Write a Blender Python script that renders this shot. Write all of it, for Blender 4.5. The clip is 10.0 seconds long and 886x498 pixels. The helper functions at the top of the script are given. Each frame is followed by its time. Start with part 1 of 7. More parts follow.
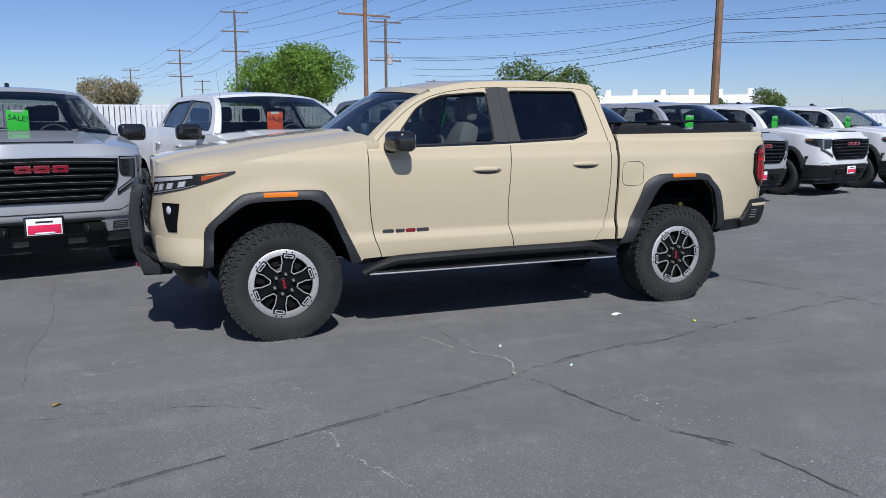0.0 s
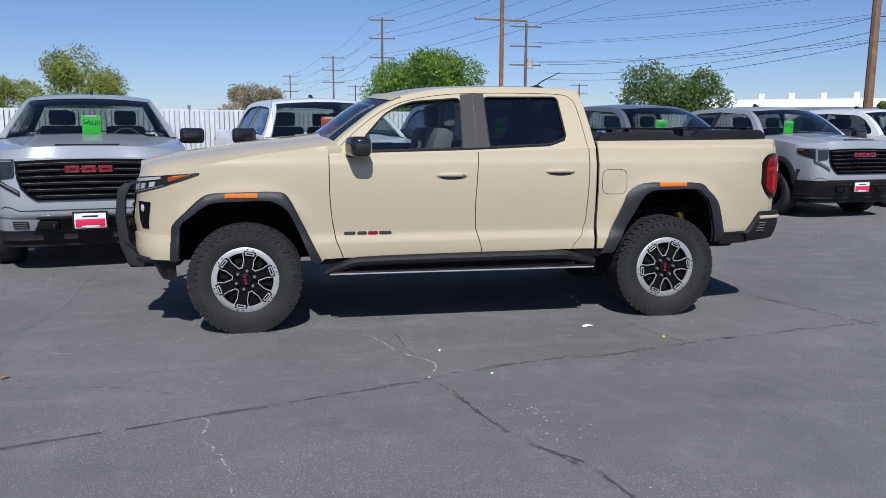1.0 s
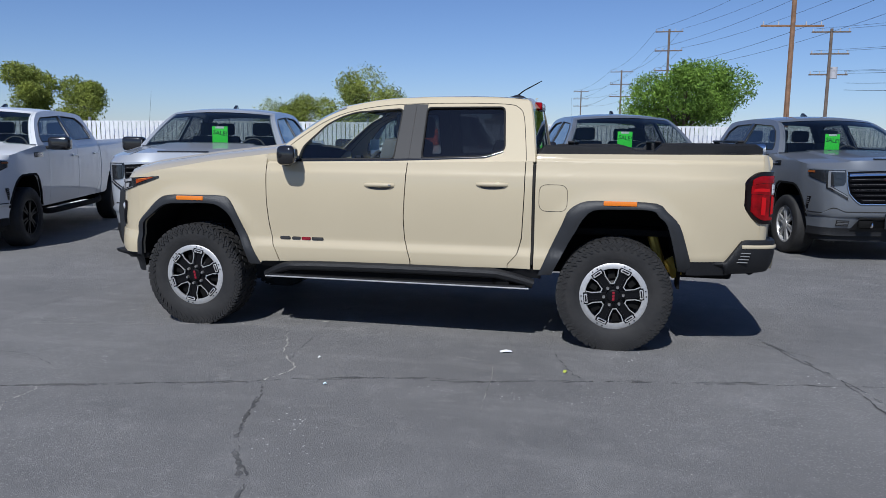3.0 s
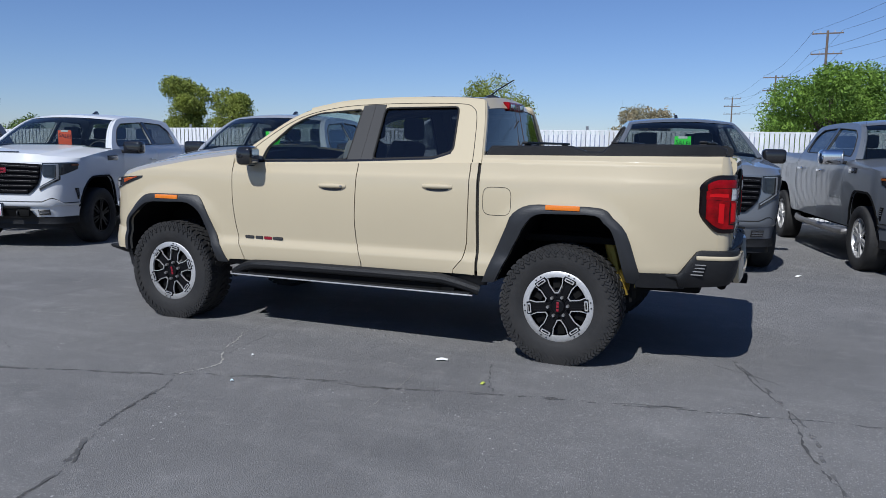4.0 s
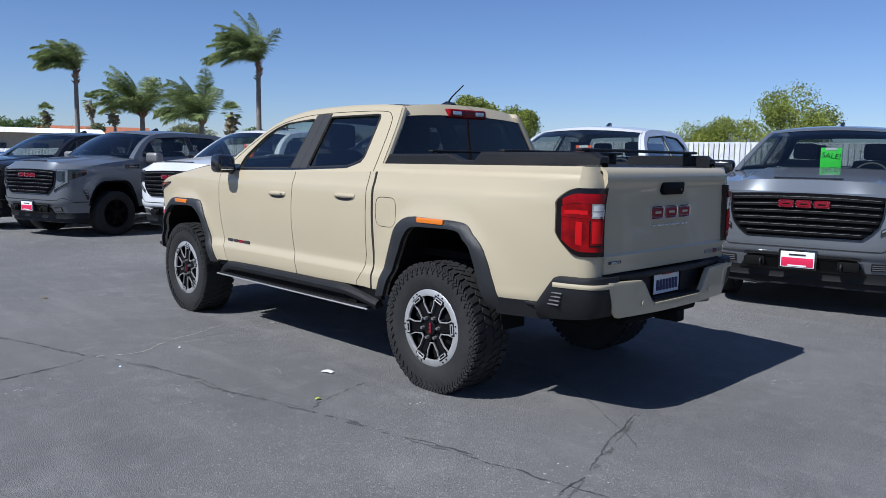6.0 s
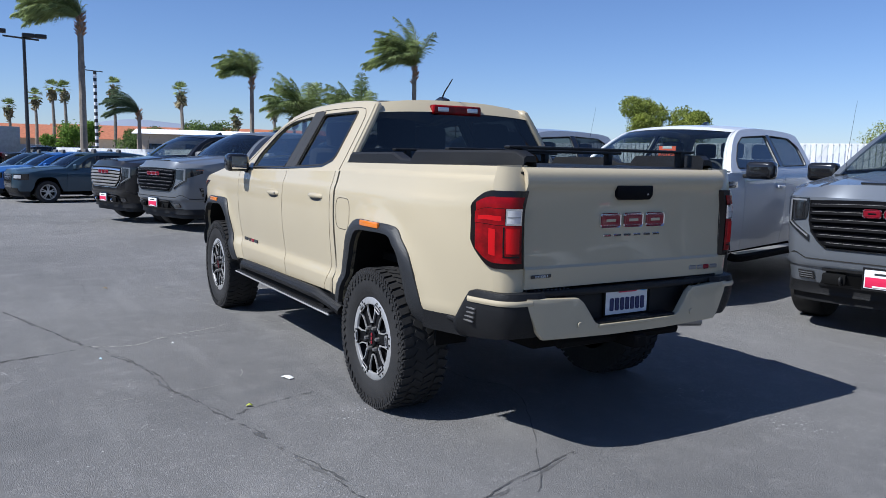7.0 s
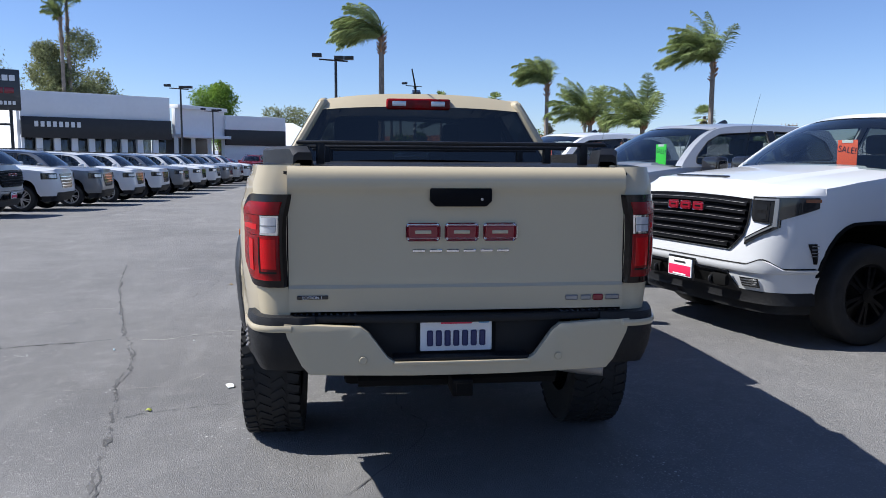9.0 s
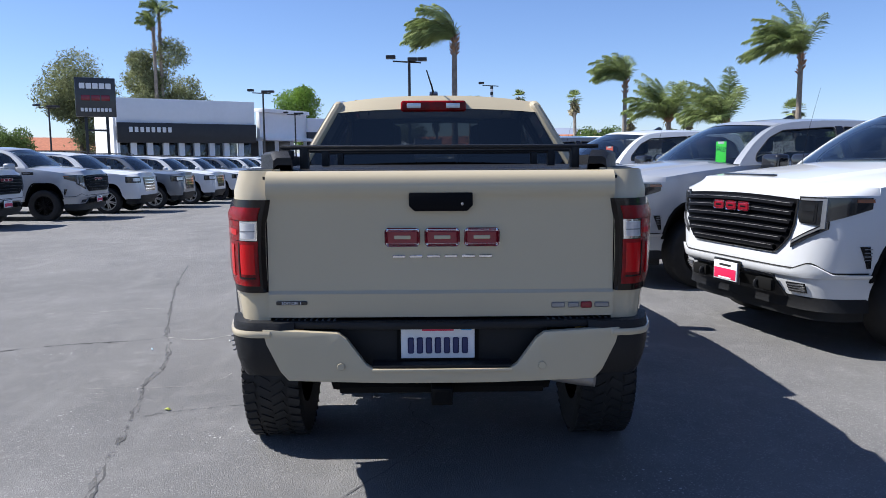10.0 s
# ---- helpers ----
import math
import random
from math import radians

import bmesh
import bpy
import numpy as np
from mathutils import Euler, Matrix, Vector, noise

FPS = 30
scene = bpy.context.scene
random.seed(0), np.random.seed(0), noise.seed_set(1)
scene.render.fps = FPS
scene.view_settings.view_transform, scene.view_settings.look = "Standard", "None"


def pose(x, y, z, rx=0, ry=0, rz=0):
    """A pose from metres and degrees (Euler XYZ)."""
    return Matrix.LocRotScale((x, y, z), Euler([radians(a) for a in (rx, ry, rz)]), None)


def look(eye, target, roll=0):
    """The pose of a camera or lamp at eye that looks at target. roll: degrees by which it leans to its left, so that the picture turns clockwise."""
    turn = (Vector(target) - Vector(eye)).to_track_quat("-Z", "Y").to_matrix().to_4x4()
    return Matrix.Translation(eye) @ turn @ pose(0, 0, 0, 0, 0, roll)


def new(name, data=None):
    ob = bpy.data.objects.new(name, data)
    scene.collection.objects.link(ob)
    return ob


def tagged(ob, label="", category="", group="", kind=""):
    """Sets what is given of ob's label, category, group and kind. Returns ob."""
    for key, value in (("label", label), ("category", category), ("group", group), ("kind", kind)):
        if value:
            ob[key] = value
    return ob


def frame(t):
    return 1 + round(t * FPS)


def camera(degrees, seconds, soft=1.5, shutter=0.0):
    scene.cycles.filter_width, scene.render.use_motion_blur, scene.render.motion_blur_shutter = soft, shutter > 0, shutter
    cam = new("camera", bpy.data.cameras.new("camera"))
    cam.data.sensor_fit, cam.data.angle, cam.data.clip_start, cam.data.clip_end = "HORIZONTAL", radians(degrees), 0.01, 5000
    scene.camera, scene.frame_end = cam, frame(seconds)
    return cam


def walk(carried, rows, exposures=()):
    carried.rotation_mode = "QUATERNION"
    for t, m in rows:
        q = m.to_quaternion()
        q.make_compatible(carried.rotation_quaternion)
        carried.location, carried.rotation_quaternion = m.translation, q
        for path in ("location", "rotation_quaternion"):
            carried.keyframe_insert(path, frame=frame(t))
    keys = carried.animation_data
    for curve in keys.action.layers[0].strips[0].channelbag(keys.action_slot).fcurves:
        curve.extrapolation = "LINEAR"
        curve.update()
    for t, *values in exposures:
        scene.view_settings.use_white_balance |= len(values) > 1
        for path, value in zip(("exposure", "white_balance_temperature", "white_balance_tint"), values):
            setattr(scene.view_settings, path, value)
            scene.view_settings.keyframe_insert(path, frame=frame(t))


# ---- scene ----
cam = camera(60.2, 10.0, 0.8)
PATH = [
    (0, (0.043, 0.093, 1.525), (0.751, 1.935, 1.197), -0.0),
    (0.5, (0.689, -0.14, 1.53), (1.215, 1.762, 1.206), 0.1),
    (1, (1.364, -0.348, 1.54), (1.706, 1.597, 1.222), 0.2),
    (1.5, (2.048, -0.413, 1.537), (2.203, 1.557, 1.225), 0.3),
    (2, (2.752, -0.431, 1.535), (2.718, 1.545, 1.228), 0.4),
    (2.5, (3.429, -0.339, 1.527), (3.205, 1.625, 1.228), 0.4),
    (2.7, (3.713, -0.303, 1.532), (3.414, 1.653, 1.237), 0.5),
    (3.8, (5.201, 0.238, 1.503), (4.508, 2.095, 1.235), 0.9),
    (4, (5.47, 0.365, 1.486), (4.706, 2.194, 1.218), 0.8),
    (4.5, (6.105, 0.729, 1.47), (5.173, 2.48, 1.215), 0.9),
    (5, (6.677, 1.158, 1.46), (5.578, 2.811, 1.213), 1.0),
    (5.5, (7.218, 1.631, 1.47), (5.953, 3.161, 1.229), 1.0),
    (5.7, (7.404, 1.83, 1.478), (6.075, 3.305, 1.239), 1.0),
    (6.8, (8.135, 3.193, 1.473), (6.484, 4.296, 1.23), 1.2),
    (7, (8.197, 3.472, 1.479), (6.498, 4.5, 1.238), 1.3),
    (7.5, (8.378, 4.178, 1.484), (6.573, 5.005, 1.245), 1.3),
    (8, (8.43, 4.86, 1.47), (6.543, 5.479, 1.234), 1.2),
    (8.5, (8.456, 5.483, 1.476), (6.514, 5.899, 1.24), 0.9),
    (9, (8.374, 5.945, 1.475), (6.402, 6.178, 1.236), 0.4),
    (9.5, (8.319, 6.245, 1.494), (6.336, 6.344, 1.254), 0.0),
    (10, (8.332, 6.358, 1.491), (6.347, 6.378, 1.251), -0.3),
]
walk(cam, [(t, look(eye, target, roll)) for t, eye, target, roll in PATH],
     exposures=[(0, 0.11, 5960, 11), (2.5, 0.02, 5850, 10), (5.0, 0.08, 5800, 9.5), (7.5, 0.48, 5850, 9.5), (8.5, 0.62, 6010, 10), (10, 0.80, 6090, 11)])

# ---- daylight ----
SUN_WAY = Vector((0.105, 0.885, -1.0)).normalized()
world = bpy.data.worlds.new("world")
scene.world = world
world.use_nodes = True
_wn = world.node_tree.nodes
_sky = _wn.new("ShaderNodeTexSky")
_sky.sky_type = "NISHITA"
_sky.sun_disc = False
_sky.sun_elevation = math.asin(-SUN_WAY.z)
_sky.sun_rotation = math.atan2(-SUN_WAY.x, -SUN_WAY.y)
_sky.altitude = 1200
_sky.air_density = 1.0
_sky.dust_density = 0.40
_sky.ozone_density = 3.2
_wn["Background"].inputs["Strength"].default_value = 0.074
_tint = _wn.new("ShaderNodeMix")
_tint.data_type, _tint.blend_type = "RGBA", "MULTIPLY"
_tint.inputs["Factor"].default_value = 1.0
_tint.inputs["B"].default_value = (0.95, 0.98, 1.15, 1)
world.node_tree.links.new(_sky.outputs[0], _tint.inputs["A"])
world.node_tree.links.new(_tint.outputs["Result"], _wn["Background"].inputs["Color"])
sun_data = bpy.data.lights.new("sun", "SUN")
sun_data.energy = 5.0
sun_data.angle = radians(0.53)
sun_data.color = (1.0, 0.95, 0.87)
sun = new("sun", sun_data)
sun.matrix_world = look((0, 0, 40), Vector((0, 0, 40)) + SUN_WAY)
scene.view_settings.exposure = 0.0


# ---- materials ----
def material(name, base, rough=0.5, metal=0.0, coat=0.0, spread=0.0, grain=40.0, bump=0.0, bump_scale=120.0, second=None, big=3.0,
             piece=0.0, spec=0.5):
    """A surface with a colour that varies at two scales and a fine relief."""
    m = bpy.data.materials.new(name)
    m.use_nodes = True
    nt = m.node_tree
    b = nt.nodes["Principled BSDF"]
    b.inputs["Base Color"].default_value = (*base, 1)
    b.inputs["Roughness"].default_value = rough
    b.inputs["Metallic"].default_value = metal
    b.inputs["Coat Weight"].default_value = coat
    b.inputs["Coat Roughness"].default_value = 0.03
    b.inputs["Specular IOR Level"].default_value = spec
    tc = nt.nodes.new("ShaderNodeTexCoord")
    if spread or second or piece:
        n1 = nt.nodes.new("ShaderNodeTexNoise")
        n1.inputs["Scale"].default_value = grain
        n1.inputs["Detail"].default_value = 5
        n2 = nt.nodes.new("ShaderNodeTexNoise")
        n2.inputs["Scale"].default_value = big
        n2.inputs["Detail"].default_value = 4
        nt.links.new(tc.outputs["Object"], n1.inputs["Vector"])
        nt.links.new(tc.outputs["Object"], n2.inputs["Vector"])
        r2 = nt.nodes.new("ShaderNodeValToRGB")
        dark = second or tuple(c * (1 - spread) for c in base)
        r2.color_ramp.elements[0].color = (*dark, 1)
        r2.color_ramp.elements[1].color = (*base, 1)
        r2.color_ramp.elements[0].position = 0.35
        r2.color_ramp.elements[1].position = 0.65
        nt.links.new(n2.outputs["Fac"], r2.inputs["Fac"])
        mx = nt.nodes.new("ShaderNodeMix")
        mx.data_type = "RGBA"
        mx.blend_type = "MULTIPLY"
        mx.inputs["Factor"].default_value = 1.0
        mp = nt.nodes.new("ShaderNodeMapRange")
        mp.inputs["To Min"].default_value = 1 - spread
        mp.inputs["To Max"].default_value = 1 + spread
        nt.links.new(n1.outputs["Fac"], mp.inputs["Value"])
        nt.links.new(r2.outputs["Color"], mx.inputs["A"])
        nt.links.new(mp.outputs["Result"], mx.inputs["B"])
        out = mx.outputs["Result"]
        if piece:
            oi = nt.nodes.new("ShaderNodeObjectInfo")
            pr = nt.nodes.new("ShaderNodeMapRange")
            pr.inputs["To Min"].default_value = 1 - piece
            pr.inputs["To Max"].default_value = 1 + piece * 0.5
            nt.links.new(oi.outputs["Random"], pr.inputs["Value"])
            mz = nt.nodes.new("ShaderNodeMix")
            mz.data_type = "RGBA"
            mz.blend_type = "MULTIPLY"
            mz.inputs["Factor"].default_value = 1.0
            nt.links.new(out, mz.inputs["A"])
            nt.links.new(pr.outputs["Result"], mz.inputs["B"])
            out = mz.outputs["Result"]
        nt.links.new(out, b.inputs["Base Color"])
    if bump:
        n3 = nt.nodes.new("ShaderNodeTexNoise")
        n3.inputs["Scale"].default_value = bump_scale
        n3.inputs["Detail"].default_value = 4
        nt.links.new(tc.outputs["Object"], n3.inputs["Vector"])
        bp = nt.nodes.new("ShaderNodeBump")
        bp.inputs["Strength"].default_value = bump
        bp.inputs["Distance"].default_value = 0.01
        nt.links.new(n3.outputs["Fac"], bp.inputs["Height"])
        nt.links.new(bp.outputs["Normal"], b.inputs["Normal"])
    return m


def paint(name, base, metal=0.0, rough=0.42):
    return material(name, base, rough, metal, 0.85, 0.015, 900.0, 0.0, spec=0.12)


def glass(name, tint, gloss=0.95, plain=0.075, rough=0.012):
    """A thin pane: tinted see-through with a mirror that grows at a slant, the same from both sides."""
    m = bpy.data.materials.new(name)
    m.use_nodes = True
    nt = m.node_tree
    nt.nodes.remove(nt.nodes["Principled BSDF"])
    t = nt.nodes.new("ShaderNodeBsdfTransparent")
    t.inputs["Color"].default_value = (*tint, 1)
    g = nt.nodes.new("ShaderNodeBsdfGlossy")
    g.inputs["Roughness"].default_value = rough
    g.inputs["Color"].default_value = (gloss, gloss, gloss, 1)
    lw = nt.nodes.new("ShaderNodeLayerWeight")
    lw.inputs["Blend"].default_value = 0.5
    pw = nt.nodes.new("ShaderNodeMath")
    pw.operation = "POWER"
    pw.inputs[1].default_value = 4.6
    nt.links.new(lw.outputs["Facing"], pw.inputs[0])
    f = nt.nodes.new("ShaderNodeMath")
    f.operation = "MULTIPLY_ADD"
    f.inputs[1].default_value = 1 - plain
    f.inputs[2].default_value = plain
    nt.links.new(pw.outputs[0], f.inputs[0])
    x = nt.nodes.new("ShaderNodeMixShader")
    nt.links.new(f.outputs[0], x.inputs[0])
    nt.links.new(t.outputs[0], x.inputs[1])
    nt.links.new(g.outputs[0], x.inputs[2])
    nt.links.new(x.outputs[0], nt.nodes["Material Output"].inputs["Surface"])
    return m


def leafy(name, base, second):
    m = material(name, base, 0.6, 0, 0, 0.25, 2.5, 0, 10, second, 0.6, spec=0.15)
    nt = m.node_tree
    b = nt.nodes["Principled BSDF"]
    src = b.inputs["Base Color"].links[0].from_socket
    gi = nt.nodes.new("ShaderNodeNewGeometry")
    mp = nt.nodes.new("ShaderNodeMapRange")
    mp.inputs["To Min"].default_value = 0.6
    mp.inputs["To Max"].default_value = 1.35
    nt.links.new(gi.outputs["Random Per Island"], mp.inputs["Value"])
    mx = nt.nodes.new("ShaderNodeMix")
    mx.data_type = "RGBA"
    mx.blend_type = "MULTIPLY"
    mx.inputs["Factor"].default_value = 1.0
    nt.links.new(src, mx.inputs["A"])
    nt.links.new(mp.outputs["Result"], mx.inputs["B"])
    nt.links.new(mx.outputs["Result"], b.inputs["Base Color"])
    tr = nt.nodes.new("ShaderNodeBsdfTranslucent")
    nt.links.new(mx.outputs["Result"], tr.inputs["Color"])
    ms = nt.nodes.new("ShaderNodeMixShader")
    ms.inputs[0].default_value = 0.3
    nt.links.new(b.outputs[0], ms.inputs[1])
    nt.links.new(tr.outputs[0], ms.inputs[2])
    nt.links.new(ms.outputs[0], nt.nodes["Material Output"].inputs["Surface"])
    return m


SAND = paint("sand_paint", (0.455, 0.390, 0.268), 0.0, 0.40)
PLASTIC = material("grained_black_plastic", (0.011, 0.0113, 0.0125), 0.50, 0, 0, 0.2, 60, 0.25, 700, spec=0.28)
STEP_GREY = material("worn_grey_plastic", (0.06, 0.062, 0.066), 0.5, 0, 0, 0.3, 60)
FLARE = material("dark_grey_plastic", (0.020, 0.021, 0.023), 0.44, 0, 0, 0.12, 60, 0.2, 700, spec=0.4)
PILLAR = material("pillar_grey_plastic", (0.040, 0.040, 0.041), 0.55, 0, 0.0, 0.05, 60, spec=0.2)
GLOSSBLACK = material("gloss_black", (0.012, 0.012, 0.013), 0.12, 0, 0.5)
# Black liner colour, lowered further to hold the deep shade of hollows and undersides.
CAVITY = material("black_liner_and_shade", (0.005, 0.005, 0.005), 0.85, 0, 0, 0.2, 20, spec=0.15)
SEAM = material("seam_rubber", (0.012, 0.011, 0.010), 0.8)
RUBBER = material("tyre_rubber", (0.0175, 0.0175, 0.018), 0.72, 0, 0, 0.25, 30, 0.25, 160, (0.026, 0.025, 0.0245), 6, spec=0.3)
MACHINED = material("machined_aluminium", (0.54, 0.535, 0.525), 0.46, 0.6, 0, 0.22, 60, 0.15, 300)
RIMBLACK = material("black_wheel_paint", (0.005, 0.005, 0.006), 0.36, 0.0, 0.0, spec=0.16)
GRILLEBLACK = material("grille_black", (0.005, 0.005, 0.006), 0.45, 0, 0.0, spec=0.06)
CHROME = material("chrome", (0.80, 0.80, 0.82), 0.08, 1.0)
STEEL = material("dull_steel", (0.32, 0.31, 0.30), 0.5, 0.8, 0, 0.2, 30)
REDMARK = material("red_badge", (0.20, 0.006, 0.016), 0.25, 0, 0.4)
TAILRED = material("red_lamp_lens", (0.25, 0.001, 0.003), 0.10, 0, 0.10, 0.5, 34, 0.25, 260, (0.11, 0.0004, 0.0012), 9, spec=0.20)
TAILGUIDE = material("bright_red_light_guide", (0.46, 0.003, 0.006), 0.15, 0, 0.15, spec=0.25)
TAILDARK = material("dark_lamp_edge", (0.005, 0.002, 0.0025), 0.15, 0, 0.10, spec=0.3)
CLEARLENS = material("clear_lamp_lens", (0.62, 0.62, 0.64), 0.12, 0.3, 1.0, 0.2, 60)
LAMPDARK = material("dark_lamp_housing", (0.018, 0.019, 0.021), 0.14, 0.1, 0.6)
LAMPGREY = material("grey_light_strip", (0.20, 0.205, 0.215), 0.25, 0.2, 0.6)
DIMAMBER = material("dim_amber_reflector", (0.22, 0.06, 0.012), 0.25, 0, 0.6)
REDAMBER = material("deep_amber_lens", (0.36, 0.060, 0.012), 0.15, 0, 0.8, 0.3, 30)
AMBER = material("amber_lens", (0.72, 0.19, 0.010), 0.18, 0, 0.8, 0.1, 60)
GOLD = material("gold_shock", (0.55, 0.40, 0.08), 0.35, 0.6)
REDHOOK = material("red_hook", (0.45, 0.03, 0.05), 0.4)
# Seat cloth grey, also laid on the doors as shade below the handles.
TRIM_IN = material("grey_cloth_and_cup_shade", (0.10, 0.098, 0.096), 0.85, 0, 0, 0.2, 40)
DASH = material("dark_dashboard", (0.05, 0.049, 0.048), 0.7, 0, 0, 0.1, 60)
PAPER = material("white_paper", (0.80, 0.80, 0.78), 0.7, 0, 0, 0.05, 30)
PALEBLUE = material("pale_blue_sheet", (0.55, 0.72, 0.80), 0.6)
GLASS_CLEAR = glass("windscreen_glass", (0.66, 0.71, 0.69))
GLASS_FRONT = glass("front_side_glass", (0.86, 0.92, 0.90))
GLASS_DARK = glass("privacy_glass", (0.16, 0.175, 0.185), rough=0.07)
GLASS_CANYON = glass("tinted_rear_glass", (0.065, 0.07, 0.075), plain=0.05)
GLASS_TINT = glass("tinted_side_glass", (0.44, 0.48, 0.47))
GLASS_REAR = glass("rear_cab_glass", (0.36, 0.39, 0.39))
TAG_GREEN = material("fluorescent_green_card", (0.10, 0.90, 0.06), 0.5)
TAG_ORANGE = material("fluorescent_orange_card", (0.95, 0.13, 0.04), 0.5)
INK = material("black_ink", (0.015, 0.015, 0.015), 0.6)
PLATE_RED = material("red_plate_ink", (0.62, 0.02, 0.08), 0.4)
PLATE_WHITE = material("white_plate", (0.78, 0.79, 0.80), 0.35, 0, 0.2, 0.03, 40)
PLATE_BLUE = material("blue_plate_sticker", (0.06, 0.30, 0.62), 0.4)


# ---- mesh helpers ----
def mesh_of(name, bm, mat, sharp=35):
    me = bpy.data.meshes.new(name)
    bm.to_mesh(me)
    bm.free()
    for m in (mat if isinstance(mat, (list, tuple)) else [mat]):
        me.materials.append(m)
    for p in me.polygons:
        p.use_smooth = True
    me.set_sharp_from_angle(angle=radians(sharp))
    return me


def part(name, bm, mat, parent=None, label="", m=None, sharp=35):
    """Links a bmesh as one mesh object under a thing or a part."""
    ob = new(name, mesh_of(name, bm, mat, sharp))
    if parent is not None:
        ob.parent = parent
    if m is not None:
        ob.matrix_basis = m
    if label:
        ob["label"] = label
    return ob


def facing(bm, way):
    """Turns every face of a pane so that it looks the given way."""
    bm.normal_update()
    for f in bm.faces:
        if f.normal.dot(Vector(way)) < 0:
            f.normal_flip()
    return bm


def share(name, ob, parent, m):
    """Another object on the mesh of ob."""
    o = new(name, ob.data)
    o.parent = parent
    o.matrix_basis = m
    return o


def lerp(a, b, t):
    return a + (b - a) * t


def table(xs, ys):
    return lambda x: float(np.interp(x, xs, ys))


def smooth_line(pts, n=6, closed=False):
    """Catmull-Rom points through pts."""
    p = [Vector(q) for q in pts]
    out = []
    m = len(p)
    for i in range(m if closed else m - 1):
        a, b, c, d = (p[(i + k) % m] if closed else p[min(max(i + k, 0), m - 1)] for k in (-1, 0, 1, 2))
        for j in range(n):
            t = j / n
            out.append(0.5 * ((2 * b) + (c - a) * t + (2 * a - 5 * b + 4 * c - d) * t * t + (3 * b - a - 3 * c + d) * t ** 3))
    if not closed:
        out.append(p[-1])
    return out


def grid(f, us, vs, inward=None, bm=None):
    """A patch of quads f(u, v); inward: a vector, or a function of the point, by which its rim is turned in."""
    bm = bm or bmesh.new()
    rows = [[bm.verts.new(f(u, v)) for v in vs] for u in us]
    for i in range(len(us) - 1):
        for j in range(len(vs) - 1):
            bm.faces.new((rows[i][j], rows[i + 1][j], rows[i + 1][j + 1], rows[i][j + 1]))
    if inward is not None:
        nu, nv = len(us), len(vs)
        rim = [rows[i][0] for i in range(nu)] + [rows[-1][j] for j in range(1, nv)]
        rim += [rows[i][-1] for i in range(nu - 2, -1, -1)] + [rows[0][j] for j in range(nv - 2, 0, -1)]
        low = [bm.verts.new(v.co + Vector(inward(v.co) if callable(inward) else inward)) for v in rim]
        for i in range(len(rim)):
            k = (i + 1) % len(rim)
            bm.faces.new((rim[i], low[i], low[k], rim[k]))
    return bm


def steps(a, b, n):
    return [a + (b - a) * i / n for i in range(n + 1)]


def box(size, at=(0, 0, 0), bevel=0.0, bm=None, rot=None, seg=2):
    b = bmesh.new()
    bmesh.ops.create_cube(b, size=1)
    bmesh.ops.scale(b, vec=size, verts=b.verts)
    if bevel:
        bmesh.ops.bevel(b, geom=b.edges[:], offset=bevel, segments=seg, affect="EDGES", profile=0.6)
    if rot is not None:
        bmesh.ops.transform(b, matrix=rot, verts=b.verts)
    bmesh.ops.translate(b, vec=at, verts=b.verts)
    return join(bm, b) if bm is not None else b


def join(bm, other):
    me = bpy.data.meshes.new("tmp")
    other.to_mesh(me)
    other.free()
    bm.from_mesh(me)
    bpy.data.meshes.remove(me)
    return bm


def prism(poly, a, b, axis="y", bevel=0.0, bm=None, seg=2):
    """A flat outline pushed from a to b along an axis. The outline is in the two other axes, in order."""
    o = bmesh.new()
    put = {"y": lambda p, c: (p[0], c, p[1]), "x": lambda p, c: (c, p[0], p[1]), "z": lambda p, c: (p[0], p[1], c)}[axis]
    lo = [o.verts.new(put(p, a)) for p in poly]
    hi = [o.verts.new(put(p, b)) for p in poly]
    n = len(poly)
    o.faces.new(lo)
    o.faces.new(hi[::-1])
    for i in range(n):
        o.faces.new((lo[i], hi[i], hi[(i + 1) % n], lo[(i + 1) % n]))
    bmesh.ops.recalc_face_normals(o, faces=o.faces)
    if bevel:
        bmesh.ops.bevel(o, geom=o.edges[:], offset=bevel, segments=seg, affect="EDGES", profile=0.6)
    bmesh.ops.triangulate(o, faces=[f for f in o.faces if len(f.verts) > 4])
    return join(bm, o) if bm is not None else o


def sheet(outline, holes, put, depth, bm=None):
    """A flat sheet with holes in two axes, placed by put(p), with an edge of the vector depth."""
    o = bmesh.new()
    edges, loops = [], []
    for ring in [outline] + list(holes):
        vs = [o.verts.new(put(p)) for p in ring]
        loops.append(vs)
        for i in range(len(vs)):
            edges.append(o.edges.new((vs[i], vs[(i + 1) % len(vs)])))
    bmesh.ops.triangle_fill(o, edges=edges, use_beauty=True)
    for vs in loops:
        low = [o.verts.new(v.co + Vector(depth)) for v in vs]
        for i in range(len(vs)):
            k = (i + 1) % len(vs)
            o.faces.new((vs[i], low[i], low[k], vs[k]))
    bmesh.ops.recalc_face_normals(o, faces=o.faces)
    return join(bm, o) if bm is not None else o


